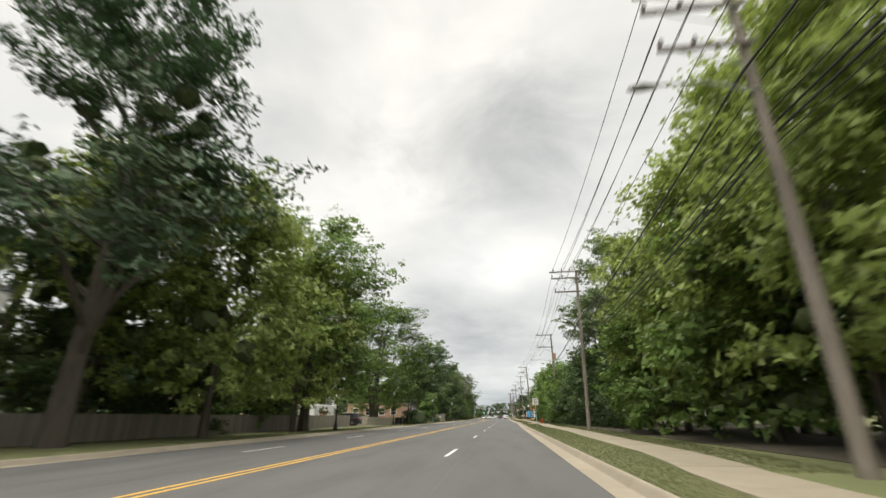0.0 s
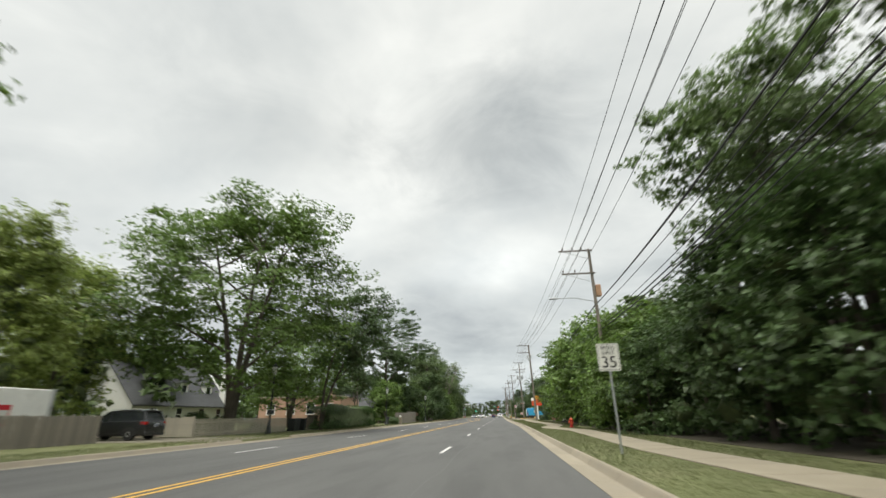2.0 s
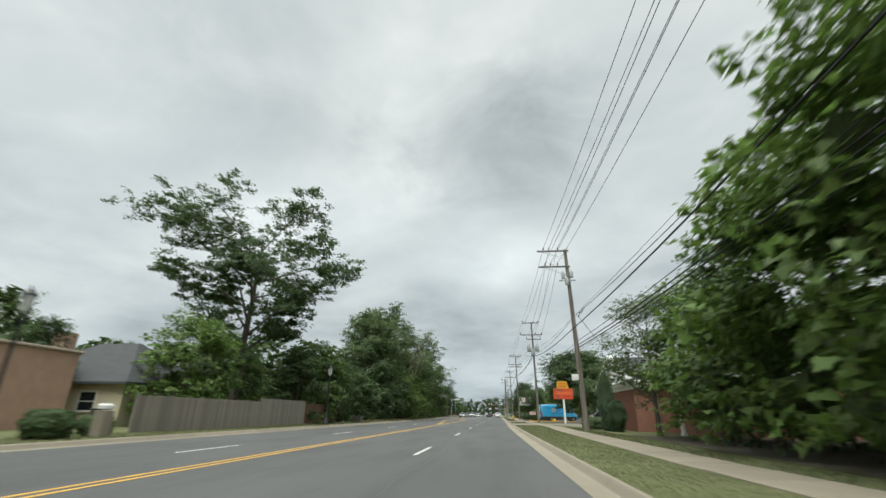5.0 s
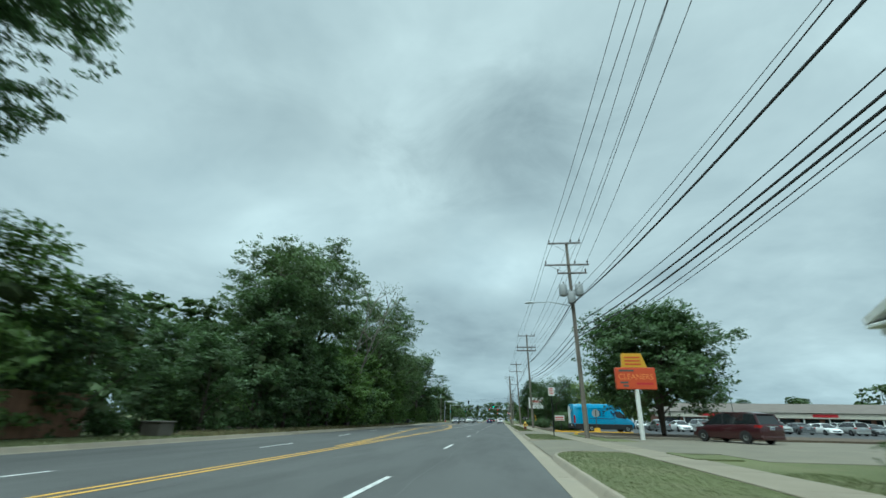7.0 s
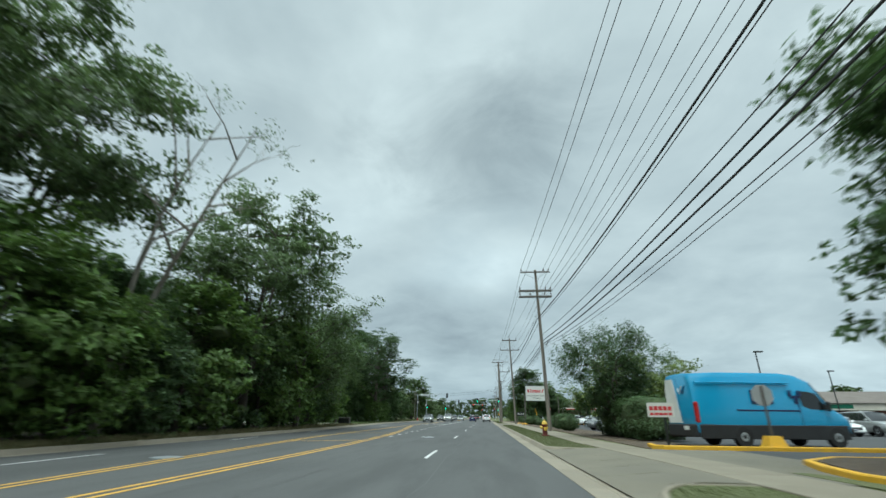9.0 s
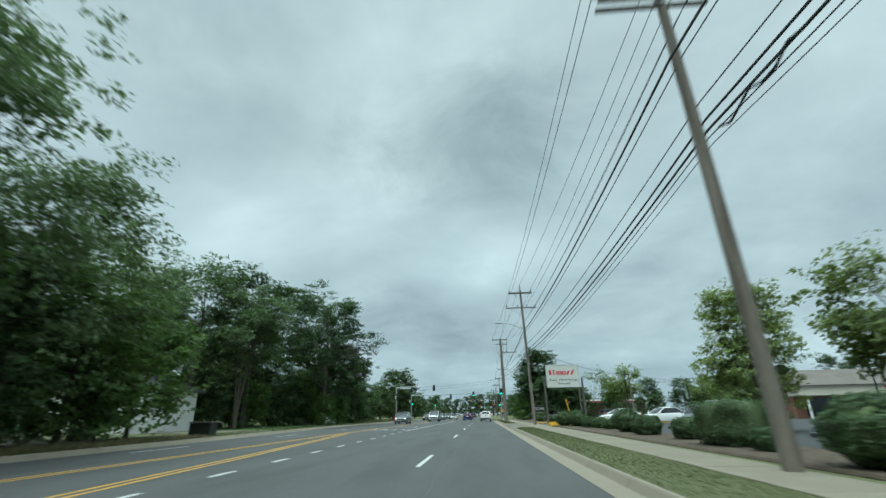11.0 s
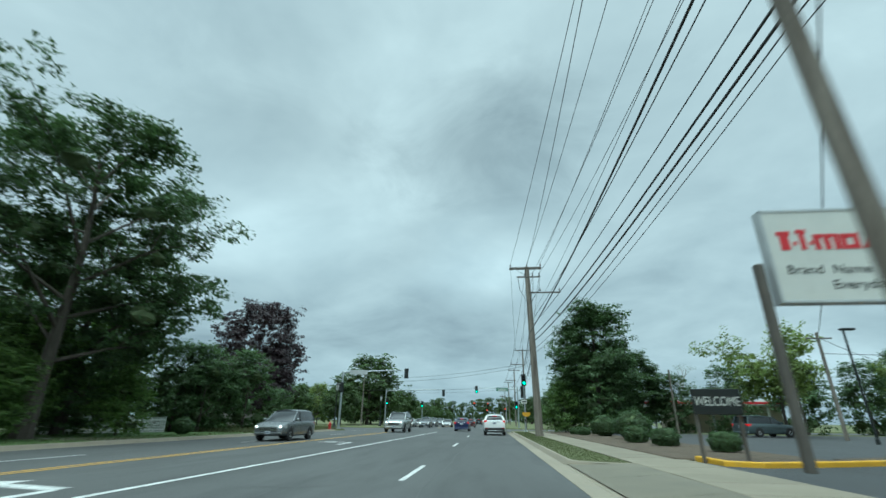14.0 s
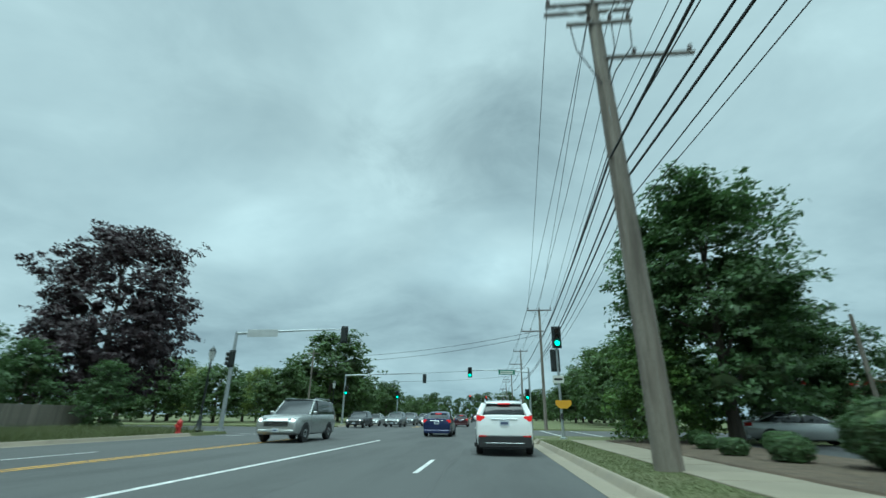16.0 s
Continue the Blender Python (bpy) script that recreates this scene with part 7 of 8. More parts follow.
    gr = part("grille", Shape().box(-W * 0.28, W * 0.28, L * 0.5 - 0.08, L * 0.5 + 0.012, zg - 0.24, zg - 0.02, 0.02), trim_black, body, "black grille")
    for k in range(3):
        part("grille_bar", Shape().box(-W * 0.27, W * 0.27, L * 0.5, L * 0.5 + 0.02, zg - 0.2 + 0.06 * k, zg - 0.18 + 0.06 * k), chrome, gr)
    part("front_bumper", Shape().box(-W * 0.42, W * 0.42, L * 0.5 - 0.2, L * 0.5 + 0.025, zl - 0.02, zl + 0.16, 0.05), coat, body)
    pl = part("number_plate", Shape().box(-0.15, 0.15, L * 0.5 + 0.02, L * 0.5 + 0.035, zl + 0.04, zl + 0.18, 0.004), plate_mat, body, "pale number plate")
    part("plate_bar", Shape().box(-0.11, 0.11, L * 0.5 + 0.035, L * 0.5 + 0.038, zl + 0.08, zl + 0.14), plate_bar, pl)
    part("wiper", Shape().tube([(0.0, ub - 0.03, zb + 0.03), (0.36, ub + 0.015, zb + 0.1)], 0.01, 4), trim_black, o)
    return o


RZ = 0.02
car("crossover", paint_white, "white SUV with lit brake lamps on the road", (0.15, 274.2 + 2.33, RZ), 0, brake=True, cladding=True, rails=True)
car("hatch", paint_blue, "dark blue hatchback with lit tail lamps on the road", (-3.6, 287.8 + 2.25, RZ), 0, brake=True)
car("large", paint_silver, "large silver SUV with headlamps on, facing oncoming", (-9.75, 278.8 + 2.6, RZ), 180, head=True, rails=True)
car("suv", paint_grey, "grey crossover with headlamps on, facing oncoming", (-12.3, 257.6 + 2.3, RZ), 180, head=True)
car("suv", paint_black, "black SUV with headlamps on beyond the junction", (-14.4, 309.0, RZ), 180, head=True)
grey_front = car("suv", paint_grey, "grey car with headlamps on beyond the junction", (-11.4, 314.0, RZ), 180, head=True)
silver_front = car("sedan", paint_silver, "silver sedan with headlamps on beyond the junction", (-14.8, 318.0, RZ), 180, head=True)
copy_thing(grey_front, pose(-11.6, 325, RZ, 0, 0, 180))
copy_thing(silver_front, pose(-14.9, 329, RZ, 0, 0, 180))
copy_thing(grey_front, pose(-11.7, 340, RZ, 0, 0, 180))
copy_thing(silver_front, pose(-8.4, 322, RZ, 0, 0, 180))
car("sedan", paint_maroon, "dark red sedan with lit brake lamps on the road", (-4.0, 321, RZ), 0, brake=True)
black_rear = car("suv", paint_black, "black SUV driving away up the road", (0.0, 345, RZ), 0, brake=True)
copy_thing(black_rear, pose(-3.8, 372, RZ))

LOT = VERGE_Z + 0.014
car("minivan", paint_maroon, "maroon minivan parked beside a drive", (14.9, 158.6, LOT), 24, brake=False)
car("suv", paint_black, "black crossover with chrome rails in a driveway", (-22.6, 64.6, LOT), 92, rails=True)
park_white = car("sedan", paint_white, "white sedan standing at the car park mouth", (15.3, 245.0, LOT), 104)
park_grey = car("sedan", paint_grey, "grey sedan parked in a bay", (11.3, 203.5, LOT), 95)
park_silver = car("suv", paint_silver, "silver SUV parked in a bay", (11.2, 196.4, LOT), 96)
car("suv", paint_slate, "dark SUV with lit tail lamps in the car park", (22.6, 275.0, LOT), -75, brake=True)
car("sedan", paint_silver, "silver saloon parked beneath trees", (13.8, 282.0, LOT), -105)
random.seed(8)
for k in range(13):
    copy_thing((park_white, park_silver, park_grey)[k % 3], pose(24.5 + 3.1 * k, 214 + random.uniform(-0.4, 0.4), LOT, 0, 0, random.choice((0, 180)) + random.uniform(-2, 2)))
for k in range(11):
    copy_thing((park_grey, park_white, park_silver)[k % 3], pose(22 + 3.0 * k, 196 + random.uniform(-0.4, 0.4), LOT, 0, 0, random.choice((0, 180)) + random.uniform(-2, 2)))
for x, y, t in ((16.6, 235.4, 102), (18.6, 229.8, 98), (15.0, 224.5, 150), (14.2, 219.8, 160), (24.5, 203, 95), (31, 204.5, 85)):
    copy_thing((park_silver, park_white, park_grey)[int(y) % 3], pose(x, y, LOT, 0, 0, t))


def panel_van():
    o = thing("panel_van", "bright blue high-roof panel van parked on asphalt", "van", at=(11.14, 179.78, LOT), turn=-81.5)
    o.scale = (1.02, 0.97, 1.05)
    L, W = 6.7, 2.06
    sh = Shape()
    rings = []
    for u, zl, zt, hw in ((-0.5, 0.5, 2.58, 0.95), (-0.49, 0.42, 2.68, 0.99), (-0.3, 0.4, 2.74, 1.0), (0.1, 0.4, 2.74, 1.0), (0.2, 0.4, 2.66, 0.995), (0.29, 0.4, 2.42, 0.98), (0.345, 0.4, 1.9, 0.97), (0.4, 0.4, 1.38, 0.96), (0.47, 0.42, 1.16, 0.9), (0.495, 0.46, 0.95, 0.82), (0.5, 0.5, 0.8, 0.78)):
        w, y = W / 2 * hw, u * L
        top = 0.8 if zt > 1.6 else 0.9
        half = [(0.86 * w, zl), (0.97 * w, zl + 0.1), (w, zl + 0.45), (w, min(1.3, zt - 0.15)), (w * (0.9 if zt > 1.6 else 0.97), zt - 0.22 if zt > 1.6 else zt - 0.08), (w * top, zt - 0.04), (w * 0.45, zt)]
        rings.append([(x, y, z) for x, z in half] + [(-x, y, z) for x, z in half[::-1]])
    sh.loft(rings)
    body = part("body", sh, van_blue, o, smooth=True)
    for s in (-1, 1):
        win = Shape().prism([(1.25, 1.36), (2.42, 1.36), (1.95, 1.95), (1.55, 2.02), (1.25, 2.02)], 0.02, Matrix.Translation((s * (W / 2 * 0.985) - 0.005, 0, 0)) @ Matrix.Rotation(math.pi / 2, 4, "Z"))
        part("window", win, car_glass, o, "dark cab side window")
        part("sill", Shape().box(s * W / 2 - 0.05, s * W / 2 + 0.015, -L * 0.49, L * 0.45, 0.3, 0.8, 0.03), trim_black, body, "dark lower sill")
        part("roof_gutter", Shape().box(s * W * 0.5 - 0.06, s * W * 0.5 + 0.01, -L * 0.48, L * 0.13, 2.3, 2.34, 0.01), van_blue, body)
        part("door_seam", Shape().box(s * W * 0.5 - 0.02, s * W * 0.5 + 0.004, L * 0.165, L * 0.169, 0.8, 2.0), navy, body)
        part("mirror", Shape().box(s * (W / 2 + 0.12) - 0.1, s * (W / 2 + 0.12) + 0.1, 2.2, 2.32, 1.3, 1.66, 0.04), trim_black, o)
        part("tail_lamp", Shape().box(s * W * 0.46 - 0.04, s * W * 0.46 + 0.1, -L * 0.5 - 0.01, -L * 0.5 + 0.16, 0.86, 1.6, 0.03), lamp_red, body, "tall red tail lamp")
        part("headlamp", Shape().box(s * W * 0.36 - 0.14, s * W * 0.36 + 0.14, L * 0.47, L * 0.492, 0.86, 1.12, 0.03), lamp_clear, body)
        for u in (-0.225, 0.365):
            r = 0.38
            wl = part("wheel", Shape().lathe([(r * 0.55, -0.12), (r * 0.93, -0.122), (r, -0.09), (r, 0.09), (r * 0.93, 0.122), (r * 0.55, 0.12)], 22, (s * (W / 2 - 0.1), u * L, r), "x"), rubber, o, smooth=True)
            part("rim", Shape().lathe([(0.02, 0.0), (r * 0.3, s * 0.03), (r * 0.66, 0.0)] if s > 0 else [(r * 0.66, 0.0), (r * 0.3, s * 0.03), (0.02, 0.0)], 12, (s * (W / 2), u * L, r), "x"), grey_paint, wl)
        # body-side marks in place of lettering
        for k, (a, w) in enumerate(((-0.9, 0.5), (-0.2, 0.4), (0.75, 0.55))):
            sg = Shape()
            X = s * (W / 2 + 0.004)
            if k == 0:
                for y0, y1, z0, z1 in ((a, a + 0.09, 1.55, 2.05), (a, a + w, 1.97, 2.05), (a, a + w, 1.55, 1.63), (a + w - 0.09, a + w, 1.55, 2.05)):
                    sg.box(X - 0.012, X + 0.006, y0, y1, z0, z1)
            elif k == 1:
                for z0 in (1.55, 1.76, 1.97):
                    sg.box(X - 0.012, X + 0.006, a, a + w * 0.6, z0, z0 + 0.08)
            else:
                sg.box(X - 0.012, X + 0.006, a + w / 2 - 0.05, a + w / 2 + 0.05, 1.55, 1.78), sg.box(X - 0.012, X + 0.006, a, a + 0.14, 1.84, 2.05), sg.box(X - 0.012, X + 0.006, a + w - 0.14, a + w, 1.84, 2.05), sg.box(X - 0.012, X + 0.006, a + 0.1, a + w - 0.1, 1.76, 1.86)
            part("logo_mark", sg, navy, body, "plain navy logo shape")
        part("side_strip", Shape().box(s * (W / 2) - 0.02, s * (W / 2) + 0.012, -1.6, 1.1, 1.28, 1.34, 0.01), navy, body)
    ws = Shape().loft([[(-0.86, 1.9, 2.34), (0.86, 1.9, 2.34), (0.86, 1.93, 2.36), (-0.86, 1.93, 2.36)], [(-0.92, 2.5, 1.52), (0.92, 2.5, 1.52), (0.92, 2.53, 1.54), (-0.92, 2.53, 1.54)]])
    part("windscreen", ws, car_glass, o, "dark windscreen")
    part("rear_panel", Shape().prism([(-W * 0.455, 0.84), (0.02, 0.84), (-0.1, 1.5), (-0.16, 2.0), (-0.3, 2.5), (-W * 0.4, 2.5), (-W * 0.455, 2.1)], 0.03, Matrix.Translation((0, -L * 0.5 - 0.014, 0))), white_paint, body, "white part of the rear doors")
    for k in range(2):
        part("logo_mark", Shape().tube([(0.02 + 0.2 * k, -L * 0.5 - 0.01, 2.12 - 0.05 * k), (0.14 + 0.2 * k, -L * 0.5 - 0.01, 1.92), (0.34 + 0.2 * k, -L * 0.5 - 0.01, 2.2)], 0.03, 5), white_paint if k == 0 else navy, body, "plain tick-shaped mark")
    part("door_seam", Shape().box(-0.008, 0.008, -L * 0.5 - 0.006, -L * 0.5 + 0.01, 0.82, 2.5), navy, body)
    part("plate", Shape().box(0.25, 0.6, -L * 0.5 - 0.13, -L * 0.5 - 0.12, 0.6, 0.74, 0.01), white_paint, body, "blank pale registration plate")
    part("rear_bumper", Shape().box(-W * 0.47, W * 0.47, -L * 0.5 - 0.12, -L * 0.5 + 0.1, 0.36, 0.8, 0.04), trim_black, body)
    part("front_bumper", Shape().box(-W * 0.44, W * 0.44, L * 0.47, L * 0.5 + 0.04, 0.4, 0.72, 0.05), trim_black, body)
    part("grille", Shape().box(-W * 0.25, W * 0.25, L * 0.48, L * 0.5 + 0.02, 0.78, 0.98, 0.02), trim_black, body)
    return o


panel_van()

# ---------------------------------------------------------------- houses, shops and fences


def window_part(parent, x, y, z, w, h, facing, mat=None, name="window"):
    """A framed window on a wall; facing 'y' (towards -y) or 'x' (towards +x) or '-x'."""
    def bx(sh, a, b, c, d, t0, t1):
        if facing == "y":
            sh.box(x + a, x + b, y - t1, y - t0, z + c, z + d, 0.005)
        elif facing == "x":
            sh.box(x + t0, x + t1, y + a, y + b, z + c, z + d, 0.005)
        else:
            sh.box(x - t1, x - t0, y + a, y + b, z + c, z + d, 0.005)
        return sh
    win = part(name, bx(Shape(), -w / 2, w / 2, -h / 2, h / 2, -0.05, 0.015), glass_dark, parent, "dark window pane")
    fr = Shape()
    for a, b, c, d in ((-w / 2 - 0.1, w / 2 + 0.1, h / 2, h / 2 + 0.12), (-w / 2 - 0.1, -w / 2, -h / 2, h / 2), (w / 2, w / 2 + 0.1, -h / 2, h / 2), (-w / 2, w / 2, -0.025, 0.025)):
        bx(fr, a, b, c, d, 0.0, 0.05)
    part("window_frame", fr, white_paint, win)
    part("window_sill", bx(Shape(), -w / 2 - 0.14, w / 2 + 0.14, -h / 2 - 0.1, -h / 2, 0.0, 0.1), white_paint, win)
    return win


def gable_roof(o, x0, x1, y0, y1, z, rise, along, mat, over=0.4, thick=0.14):
    """Two pitched slopes; along 'x' or 'y' is the ridge's way."""
    sh = Shape()
    for s in (-1, 1):
        if along == "x":
            ym = (y0 + y1) / 2
            ye = y0 - over if s < 0 else y1 + over
            ze = z - rise * over / ((y1 - y0) / 2)
            vs = [(x0 - over, ye, ze), (x1 + over, ye, ze), (x1 + over, ym, z + rise), (x0 - over, ym, z + rise)]
        else:
            xm = (x0 + x1) / 2
            xe = x0 - over if s < 0 else x1 + over
            ze = z - rise * over / ((x1 - x0) / 2)
            vs = [(xe, y0 - over, ze), (xe, y1 + over, ze), (xm, y1 + over, z + rise), (xm, y0 - over, z + rise)]
        vs = vs + [(a, b, c + thick) for a, b, c in vs]
        sh.add(vs, [(0, 1, 2, 3), (7, 6, 5, 4), (0, 4, 5, 1), (1, 5, 6, 2), (2, 6, 7, 3), (3, 7, 4, 0)])
    return part("roof", sh, mat, o, "shingled roof")


def gable_wall(x0, x1, y0, y1, h, rise, along, shape=None):
    sh = shape or Shape()
    if along == "x":
        ym = (y0 + y1) / 2
        out = [(y0, 0), (y1, 0), (y1, h), (ym, h + rise), (y0, h)]
        vs = [(x0, y, z) for y, z in out] + [(x1, y, z) for y, z in out]
    else:
        xm = (x0 + x1) / 2
        out = [(x0, 0), (x1, 0), (x1, h), (xm, h + rise), (x0, h)]
        vs = [(x, y0, z) for x, z in out] + [(x, y1, z) for x, z in out]
    sh.add(vs, [(0, 1, 2, 3, 4), (9, 8, 7, 6, 5)] + [(i, i + 5, (i + 1) % 5 + 5, (i + 1) % 5) for i in range(5)])
    return sh


# cream house with a big chimney
o = thing("house", "cream house with tan roof and stone chimney", "house", "houses", (-34, 58, VERGE_Z))
part("wall", gable_wall(-9, 3, -5, 5, 3.4, 2.6, "x"), cream_siding, o)
gable_roof(o, -9, 3, -5, 5, 3.4, 2.6, "x", tan_roof)
ch = part("chimney", Shape().box(3.02, 4.2, -1.6, 0.4, -0.02, 4.5, 0.03).box(3.15, 4.05, -1.1, -0.1, 4.5, 7.6, 0.03), material("tan_stone", (0.38, 0.3, 0.24), 0.9, 0, 0.2, 2, 20, 0.5), o, "tan stone chimney")
part("chimney_cap", Shape().box(3.05, 4.15, -1.2, 0.0, 7.6, 7.75, 0.02), concrete, ch)
for y in (-3.6, 3.0):
    window_part(o, 3.0, y, 1.9, 0.9, 1.3, "x")
for x in (-6, -2.5, 1):
    window_part(o, x, -5.0, 1.9, 1.0, 1.3, "y")

# white storage container in the drive
o = thing("storage_container", "white storage container with a red panel behind a fence", "container", at=(-23.6, 56.6, VERGE_Z))
c = part("body", Shape().box(-1.2, 1.2, -3.2, 3.2, 0.02, 2.62, 0.05), white_paint, o)
part("red_panel", Shape().box(1.2, 1.215, -1.6, 1.2, 0.95, 1.85), sign_red, c, "red panel")
for k in range(4):
    part("logo_bar", Shape().box(1.215, 1.225, -1.3 + 0.66 * k, -0.86 + 0.66 * k, 1.2, 1.62), sign_white, c, "plain white logo bar")
for y in (-3.1, 3.1):
    part("corner_post", Shape().box(1.18, 1.24, y - 0.08, y + 0.08, 0.0, 2.66, 0.01), sign_back, c)

# white house with a steep dark roof and dormers
dormer_house = o = thing("house", "pale house with steep dark roof and white dormers", "house", "houses", (-36, 89, VERGE_Z))
part("wall", gable_wall(-8, 0, -8, 8, 3.0, 4.6, "y"), grey_siding, o)
gable_roof(o, -8, 0, -8, 8, 3.0, 4.6, "y", dark_roof, 0.45)
for y in (-4.5, 0.5, 5.2):
    d = part("dormer", Shape().box(-2.6, -0.95, y - 0.75, y + 0.75, 3.6, 5.25, 0.03), white_paint, o, "white dormer")
    part("dormer_roof", Shape().loft([[(-3.2, y - 0.95, 5.2), (-3.2, y, 5.95), (-3.2, y + 0.95, 5.2)], [(-0.8, y - 0.95, 5.2), (-0.8, y, 5.95), (-0.8, y + 0.95, 5.2)]]), dark_roof, d)
    part("window", Shape().box(-0.96, -0.93, y - 0.36, y + 0.36, 3.95, 4.95), glass_dark, d, "dark dormer pane")
part("corner_board", Shape().box(-0.1, 0.04, 7.85, 8.05, 0, 3.0, 0.01).loft([[(-4.1, 8.32, 7.7), (-3.8, 8.32, 7.7), (-3.8, 8.5, 7.7), (-4.1, 8.5, 7.7)], [(-0.1, 8.32, 3.0), (0.3, 8.32, 3.0), (0.3, 8.5, 3.0), (-0.1, 8.5, 3.0)]]), white_paint, o, "white rake board")
for y in (-5, -1, 3, 6.5):
    window_part(o, 0.0, y, 1.7, 0.9, 1.3, "x")
# orange-brick houses behind the hedge
salmon = material("salmon_brick", (0.4, 0.255, 0.185), 0.9, 0, 0.14, 1.5, 40, 0.2)
part("chimney", Shape().box(-0.8, 0.35, 7.4, 8.1, -0.02, 7.6, 0.03), white_paint, dormer_house, "white painted chimney")
o = thing("house", "salmon brick flat-roofed house behind a hedge", "house", "houses", (-30.6, 108, VERGE_Z))
part("wall", Shape().box(-6.6, 6.6, 0, 9, -0.02, 4.1), salmon, o)
part("parapet_cap", Shape().box(-6.75, 6.75, -0.15, 9.15, 4.1, 4.25, 0.03), tan_roof, o)
for x in (-4.6, -1.4, 1.8, 4.6):
    window_part(o, x, 0.0, 2.4, 1.2, 1.4, "y")
o = thing("house", "small house with dark hipped roof and cream walls", "house", "houses", (-27.8, 124, VERGE_Z))
part("wall", Shape().box(-4.6, 4.6, -4, 4, -0.02, 2.6), cream_siding, o)
part("roof", Shape().loft([[(-5.1, -4.5, 2.55), (5.1, -4.5, 2.55), (5.1, 4.5, 2.55), (-5.1, 4.5, 2.55)], [(-5.1, -4.5, 2.7), (5.1, -4.5, 2.7), (5.1, 4.5, 2.7), (-5.1, 4.5, 2.7)], [(-1.6, -0.2, 5.7), (1.6, -0.2, 5.7), (1.6, 0.2, 5.7), (-1.6, 0.2, 5.7)]]), dark_roof, o, "dark hipped roof")
part("chimney", Shape().box(-3.0, -2.0, -2.8, -1.8, 2.6, 6.2, 0.03), salmon, o, "pale brick chimney")
window_part(o, 4.6, -1.5, 1.5, 0.9, 1.1, "x")
window_part(o, 2.2, -4.0, 1.5, 1.1, 1.1, "y")

# white garage at the drive before the crossing
o = thing("house", "white gabled house beside a driveway", "house", "houses", (-26.5, 226.0, VERGE_Z))
part("wall", gable_wall(-7, 0, -4, 4.4, 3.4, 1.4, "y"), white_paint, o)
gable_roof(o, -7, 0, -4, 4.4, 3.4, 1.4, "y", dark_roof, 0.5)
window_part(o, 0.0, 0.5, 2.0, 1.0, 1.2, "x")
window_part(o, -3.0, -4.0, 2.0, 1.2, 1.2, "y")

# brick bank with a white pediment facing the road
o = thing("bank_building", "red brick building with white pediment and dark roof", "building", at=(10.55, 134.0, VERGE_Z))
o.scale = (0.9, 0.86, 0.92)
bw = part("wall", Shape().box(0, 14, -5.9, 5.7, 2.55, 3.2).box(0, 14, -5.9, -1.2, -0.02, 2.55).box(0, 14, 4.9, 5.7, -0.02, 2.55).box(0, 0.3, 0.9, 1.5, -0.02, 2.55).box(0, 0.3, -1.2, 4.9, -0.02, 0.5), brick_wall, o, "red brick wall")
fr = part("frieze", Shape().box(-0.12, 14.1, -6.05, 5.85, 3.2, 3.52, 0.02), white_paint, o, "white frieze board")
part("cornice", Shape().box(-0.45, 14.4, -6.4, 6.2, 3.52, 3.75, 0.05), white_paint, fr)
part("cornice", Shape().box(-0.65, 14.6, -6.6, 6.4, 3.75, 3.87, 0.03), white_paint, fr)
ym = -0.6
part("pediment", Shape().prism([(-6.2, 3.87), (6.0, 3.87), (ym, 6.2)], 0.3, Matrix.Translation((-0.1, 0, 0)) @ Matrix.Rotation(math.pi / 2, 4, "Z")), white_paint, o, "white pediment")
for s, ye in ((-1, -6.6), (1, 6.4)):
    part("raking_cornice", Shape().loft([[(-0.65, ye, 3.86), (-0.2, ye, 3.86), (-0.2, ye, 4.06), (-0.65, ye, 4.06)][:: -s], [(-0.65, ym, 6.2), (-0.2, ym, 6.2), (-0.2, ym, 6.45), (-0.65, ym, 6.45)][:: -s]]), white_paint, o)
gable_roof(o, -0.1, 14.2, -6.2, 6.0, 3.88, 2.35, "x", dark_roof, 0.2)
part("corner_column", Shape().box(-0.16, 0.3, 5.3, 5.74, -0.02, 3.2, 0.02), white_paint, o, "white corner pilaster")
for ya, yb in ((-1.2, 0.9), (1.5, 4.9)):
    gl = part("shop_window", Shape().box(0.12, 0.16, ya, yb, 0.5, 2.55), glass_dark, o, "dark plate glass window")
    fm = Shape()
    for a, b, c, d in ((ya, yb, 2.47, 2.55), (ya, yb, 0.5, 0.58), (ya, ya + 0.07, 0.58, 2.47), (yb - 0.07, yb, 0.58, 2.47), ((ya + yb) / 2 - 0.03, (ya + yb) / 2 + 0.03, 0.58, 2.47)):
        fm.box(0.06, 0.12, a, b, c, d)
    part("window_frame", fm, black_metal, gl)
# side wing with its own dark roof and a white porch
part("wing_wall", Shape().box(2.2, 13, -15.5, -5.95, -0.02, 3.2), brick_wall, o, "red brick side wing")
part("wing_cornice", Shape().box(1.8, 13.4, -15.9, -6.65, 3.2, 3.75, 0.05), white_paint, o)
gable_roof(o, 2.0, 13.2, -15.7, -5.0, 3.76, 3.3, "y", dark_roof, 0.2)
for yy in (-13.2, -8.6):
    part("porch_column", Shape().lathe([(0.2, -0.02), (0.2, 0.15), (0.15, 0.2), (0.13, 2.9), (0.19, 3.0), (0.19, 3.2)], 14, (0.9, yy, 0)), white_paint, o, smooth=True)
part("porch_roof", Shape().box(0.5, 2.2, -13.8, -8.0, 3.2, 3.7, 0.04), white_paint, o, "white porch roof")
bk = Shape().box(-0.105, 0.105, -0.012, 0.02, -0.032, 0.032).mesh("brick", brick_red)
for row in range(8):
    z = 2.6 + 0.08 * row
    for k in range(37):
        piece("brick", bk, bw, pose(-0.001, 5.2 - 0.24 * k - (0.12 if row % 2 else 0), z, 0, 0, -90))
